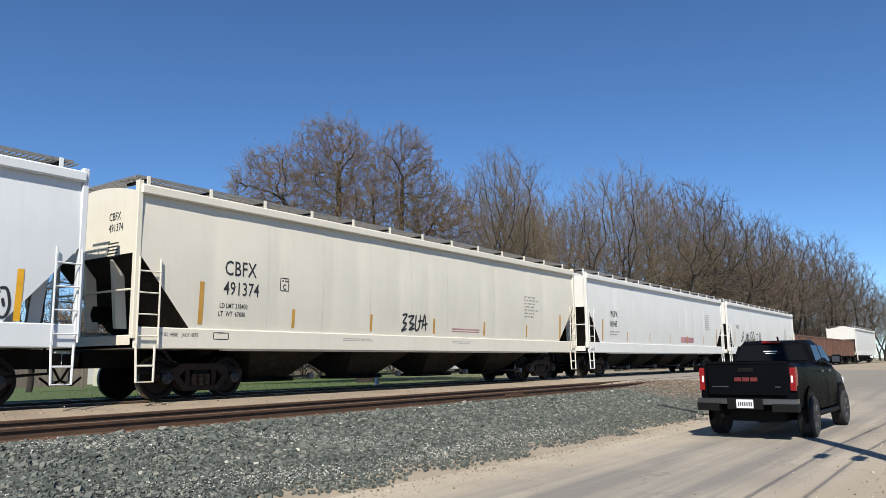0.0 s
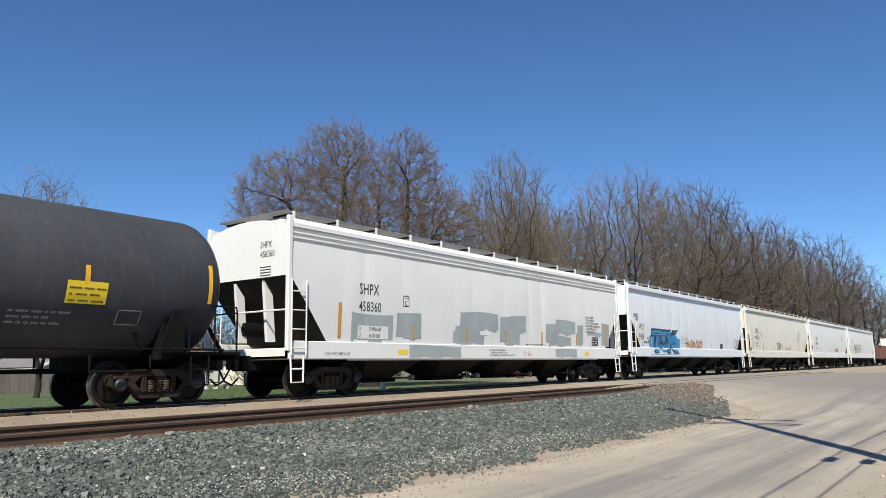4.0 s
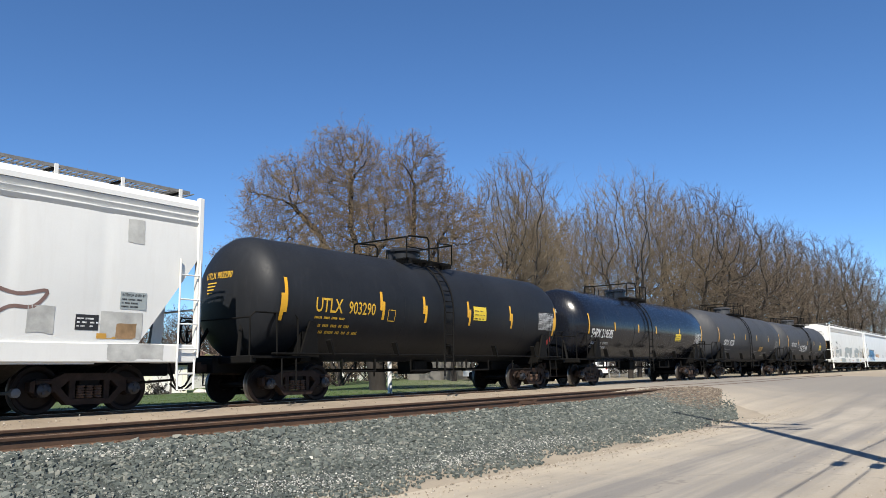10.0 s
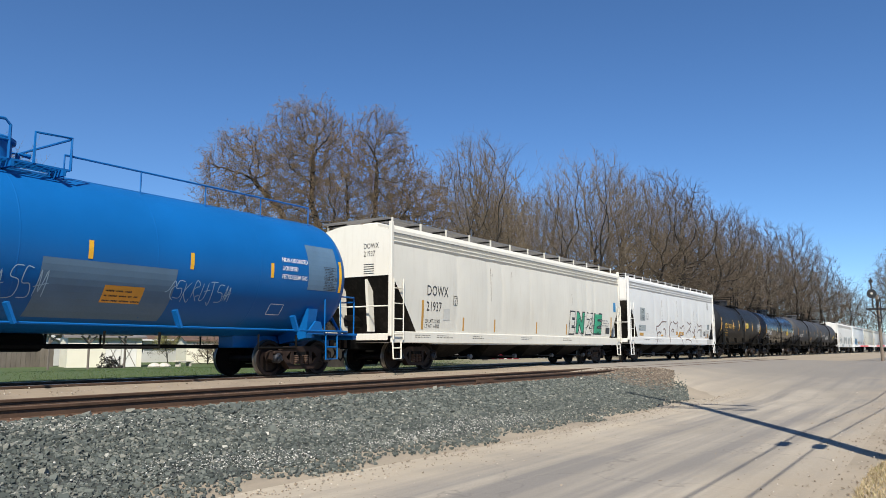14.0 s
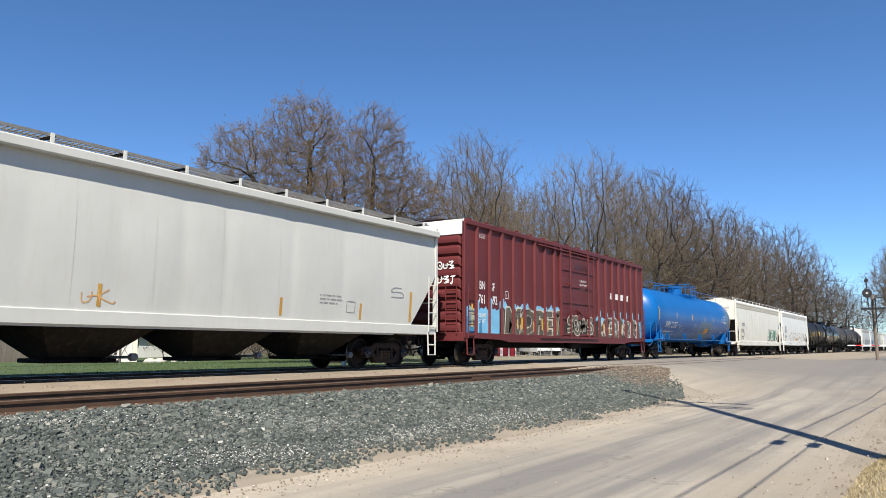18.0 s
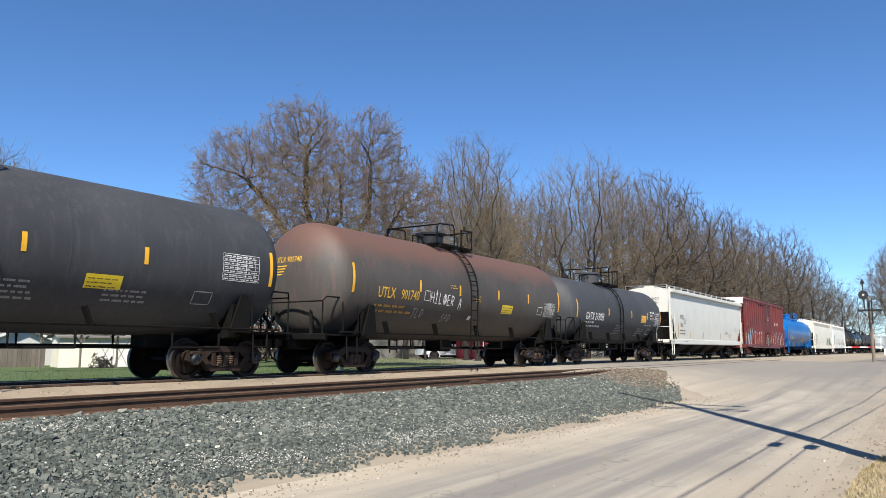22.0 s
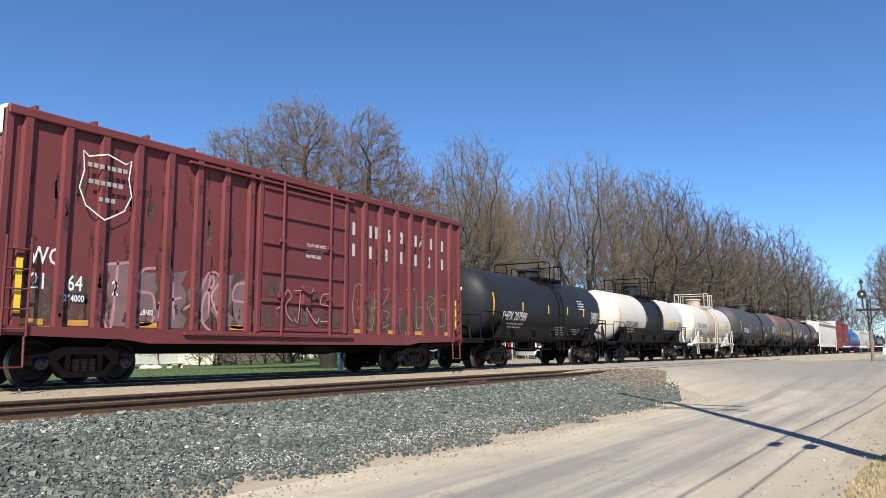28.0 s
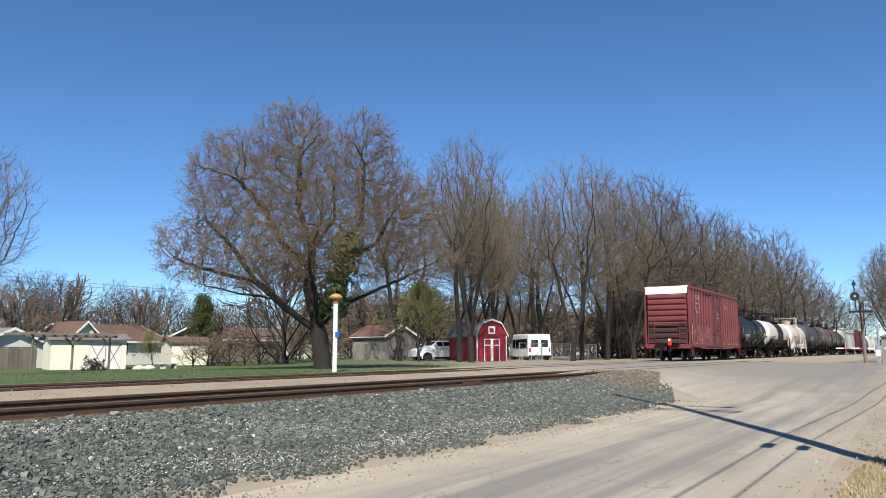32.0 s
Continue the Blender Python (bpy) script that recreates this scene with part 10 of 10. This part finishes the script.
for z, y0 in ((3.4, 0.2), (2.9, 0.2), (3.4, -1.0)):
    strokes(b13, lambda u, v: Vector((-l13 / 2 - 0.015, -u, v)), scrawl(y0, y0 + 1.0, z, z + 0.25, 4, int(z * 10 + y0 * 3), 0.7), 0.045, CHALK, "graffiti", "white scrawl on the end wall")
write(b21, s21, "WC", 0.62, 2.30, 0.33, CHALK, 0.012)
write(b21, s21, "21", 0.69, 1.84, 0.30, CHALK, 0.01)
write(b21, s21, "64", 1.40, 1.84, 0.30, CHALK, 0.01)
write(b21, s21, "2", 2.33, 1.80, 0.30, CHALK, 0.01)
patch(b21, proud_of(s21, -0.002), 1.30, 1.84, 1.60, 1.80, INK, "stencil_ground")
write(b21, s21, "214000", 1.34, 1.63, 0.13, CHALK, 0.02)
patch(b21, proud_of(s21, -0.002), 2.95, 3.5, 1.40, 1.68, INK, "stencil_ground")
write(b21, s21, "286000", 3.0, 1.43, 0.12, CHALK, 0.02)
shield = [(1.50, 4.60), (1.62, 4.50), (1.85, 4.57), (2.03, 4.62), (2.2, 4.57), (2.44, 4.50), (2.56, 4.60), (2.52, 4.2), (2.60, 3.85), (2.45, 3.52), (2.18, 3.36), (2.03, 3.28), (1.88, 3.36), (1.61, 3.52), (1.46, 3.85), (1.54, 4.2), (1.50, 4.60)]
strokes(b21, rib_face(s21), [shield], 0.03, CHALK, "emblem", "white shield outline")
for k, w in enumerate(((0.1,) * 7, (0.1,) * 6, (0.1,) * 3)):
    letter_blocks(b21, rib_face(s21), 1.6 + 0.04 * k + (0.2 if k == 2 else 0), 4.3 - 0.33 * k, w, 0.09, DIM, 0.03)
PALELETTER = mat("faded_white_lettering", (0.46, 0.42, 0.40), 0.6, var=0.2, bump=0.0)
for row, count in ((0, 9), (1, 7)):
    for k in range(count):
        u = 9.75 + 0.74 * k if row else 9.75 + 0.57 * k
        v = 3.98 if row == 0 else 3.36
        off = (u - 10.28) % 0.77
        u += 0.27 - off if off < 0.27 else 0.54 - off if off > 0.54 else 0.0
        patch(b21, s21, u, u + 0.12, v, v + 0.36, PALELETTER, "lettering_block")
for k, text in enumerate(("CLOSE AND LOCK", "DOORS BEFORE", "MOVING CAR")):
    write(b21, proud_of(s21, 0.065), text, 7.85, 3.42 - 0.15 * k, 0.085, CHALK, 0.01)
patch(b21, proud_of(s21, 0.1), 0.36, 0.48, 1.36, 2.36, SIGNYEL, "reflective_strip")
patch(b21, proud_of(s21, 0.1), 15.1, 15.2, 1.36, 2.36, SIGNYEL, "reflective_strip")
for u in (0.55, 1.45, 3.0, 5.4, 9.9, 11.5, 12.9, 14.6):
    patch(b21, s21, u, u + 0.42, 1.17, 1.28, OCHRE, "reflective_strip")
patch(b21, s21, 0.5, 1.1, 1.12, 1.15, SIGNYEL, "reflective_strip")
blobs(b21, proud_of(s21, -0.001), 2.1, 6.1, 1.14, 2.6, 6, 111, mat("grey_spray_paint", (0.17, 0.105, 0.108), 0.6, var=0.3, bump=0.0), "graffiti", "faded grey sprayed letters", 0.45)
SPRAYTAN = mat("dull_tan_spray_paint", (0.27, 0.165, 0.115), 0.6, var=0.35, bump=0.0)
WORN = mat("rust_eaten_maroon_paint", (0.085, 0.040, 0.028), 0.75, var=0.4, bump=0.12, scale=2.5, streak=0.9, dirt=(0.25, 0.15, 0.095), spots=1.1, spot_col=(0.055, 0.034, 0.027))
rust_rnd = random.Random(61)
for u0, step, n in ((0.44, 0.7814, 7), (10.28, 0.77, 6)):
    for k in range(n):
        a = u0 + step * k + 0.11
        blobs(b21, proud_of(s21, -0.003), a, a + step - 0.22, 1.14, rust_rnd.uniform(1.75, 2.7), 1 + k % 2, 400 + k, WORN, "rust_patch", "", 0.35)
        if k % 2:
            v = rust_rnd.uniform(2.9, 3.8)
            blobs(b21, proud_of(s21, -0.003), a + 0.1, a + 0.32, v, v + rust_rnd.uniform(0.3, 0.8), 1, 420 + k, WORN, "rust_patch", "", 0.6)
for k, (a, z, v0, v1) in enumerate(((6.35, 7.1, 1.25, 1.78), (7.1, 8.0, 1.28, 1.8), (8.1, 9.2, 1.26, 1.75), (6.4, 7.0, 1.95, 2.5), (7.6, 8.3, 1.95, 2.3))):
    blobs(b21, proud_of(s21, 0.062), a, z, v0, v1, 2, 440 + k, WORN, "rust_patch", "", 0.5)
strokes(b21, s21, scrawl(2.1, 6.1, 1.2, 2.6, 6, 112, 0.6), 0.06, SPRAYPINK, "graffiti", "faded pink outlines of sprayed letters")
strokes(b21, s21, scrawl(9.8, 14.8, 1.3, 2.6, 8, 113, 0.7), 0.03, SPRAYTAN, "graffiti", "thin pale scratched lines")
strokes(b21, proud_of(s21, 0.107), scrawl(6.8, 8.9, 1.4, 2.3, 4, 114, 0.7), 0.03, SPRAYPINK, "graffiti", "thin pale scratched lines")
RUSTSHADE = mat("shade_dark_rusted_steel", (0.030, 0.012, 0.010), 0.8, var=0.4, bump=0.1, scale=2.0, streak=0.6, dirt=(0.07, 0.03, 0.022), spots=0.4, spot_col=(0.09, 0.035, 0.02))
for piece_ob in b21.children:                         # shade on the lower ends, put into a dark rusty colour
    if piece_ob.name.startswith("ribbed_end"):
        piece_ob.data.materials.append(RUSTSHADE)
        for p in piece_ob.data.polygons:
            p.material_index = int(p.center.z < 2.62)
runs = []
for k in range(70):
    u, v = rust_rnd.choice((rust_rnd.uniform(0.5, 6.0), rust_rnd.uniform(10.2, 15.2))), rust_rnd.uniform(1.5, 4.6)
    runs.append([(u + rust_rnd.gauss(0, 0.012), v - rust_rnd.uniform(0.06, 0.14) * j) for j in range(rust_rnd.randint(3, 9))])
strokes(b21, proud_of(s21, -0.002), runs, 0.05, RUSTSHADE, "rust_streaks", "dark rust streaks")
RUSTSPOT = mat("dark_rust_scab", (0.055, 0.02, 0.015), 0.85, var=0.3, bump=0.2, scale=4)
for k in range(150):
    edge = rndp.choice([0.44 + 0.7814 * q for q in range(8)] + [10.28 + 0.77 * q for q in range(7)])
    u = edge + rndp.choice((-1, 1)) * (0.10 + abs(rndp.gauss(0, 0.10)))
    v = 1.2 + 3.5 * rndp.random() ** 1.3
    if not 6.0 < u < 9.6 and 0.3 < u < 15.2:
        blobs(b21, proud_of(s21, 0.003), u, u + rndp.uniform(0.03, 0.13), v, v + rndp.uniform(0.05, 0.45), 1, 300 + k, RUSTSPOT, "rust_scab", "", 0.8)
for k in range(60):
    edge = rndp.choice([0.44 + 0.7814 * q for q in range(8)] + [10.28 + 0.77 * q for q in range(7)])
    v = 1.2 + 3.3 * rndp.random() ** 1.2
    blobs(b21, rib_face(s21), edge - 0.06, edge + rndp.uniform(-0.02, 0.06), v, v + rndp.uniform(0.06, 0.5), 1, 700 + k, RUSTSPOT, "rust_scab", "", 0.8)
flat, faces = letters("WC 21642", 0.15, 0.03)
wrap("lettering", [(x + 0.2, y + 4.42) for x, y in flat], faces, lambda u, v: Vector((-l21 / 2 + 0.02, -u - 0.1, v)), CHALK, b21, cut=9)
eot = part("end_marker", Shape().box(-l21 / 2 - 0.62, -l21 / 2 - 0.45, -0.42, -0.18, 1.05, 1.55, 0.02), mat("red_marker_casing", (0.42, 0.03, 0.018), 0.45, var=0.1, bump=0.0), b21, "red end-of-train marker box")
part("marker_lens", Shape().box(-l21 / 2 - 0.64, -l21 / 2 - 0.62, -0.36, -0.24, 1.35, 1.5), LENS, eot)
part("marker_hose", Shape().tube([(-l21 / 2 - 0.55, -0.3, 1.05), (-l21 / 2 - 0.65, -0.35, 0.6), (-l21 / 2 - 0.5, -0.3, 0.35), (-l21 / 2 - 0.3, -0.1, 0.7)], 0.02, 6), CABLE, b21)


# ---- what moves ----
def gone(t):
    """How far the train has run since the start."""
    return 1.04 * (10.7217 * t + 0.00525 * t * t)


def motions():
    marks = [0, 4, 8, 12, 16, 20, 24, 28, 32]
    for car, x in TRAIN:
        walk(car, [(t, pose(x + gone(t), MAIN_Y, RAIL_Z)) for t in marks])
    drive = []
    for t in [0, 0.5, 1, 1.5, 2, 2.5, 3, 4, 5, 6, 8, 10, 12, 14, 16, 18, 20, 22, 24, 26, 28, 30, 32]:
        x = 17.75 + 9.35 * t - 0.02 * t * t
        z = ground_z(x, 3.95) + 0.02
        up = (ground_z(x + 1.6, 3.95) - ground_z(x - 1.6, 3.95)) / 3.2
        drive.append((t, pose(x, 3.80 - 0.0085 * (x - 18) - 1.3 * ease(40, 90, x), z, 0, -math.degrees(math.atan(up)), -1.0)))
    walk(truck, drive)
    for side in (-1, 1):
        mine = [w for w, s in WHEELSETS if s == side]
        n = 32 * FPS
        turns = []
        for k in range(n + 1):
            t = 32 * k / n
            turns.append((t, pose(side * 0.89, 0, 0.457) @ Matrix.Rotation(gone(t) / 0.457, 4, "Y")))
        walk(mine[0], turns)
        for w in mine[1:]:
            w.rotation_mode = "QUATERNION"
            w.animation_data_create()
            w.animation_data.action = mine[0].animation_data.action
            w.animation_data.action_slot = mine[0].animation_data.action_slot


motions()
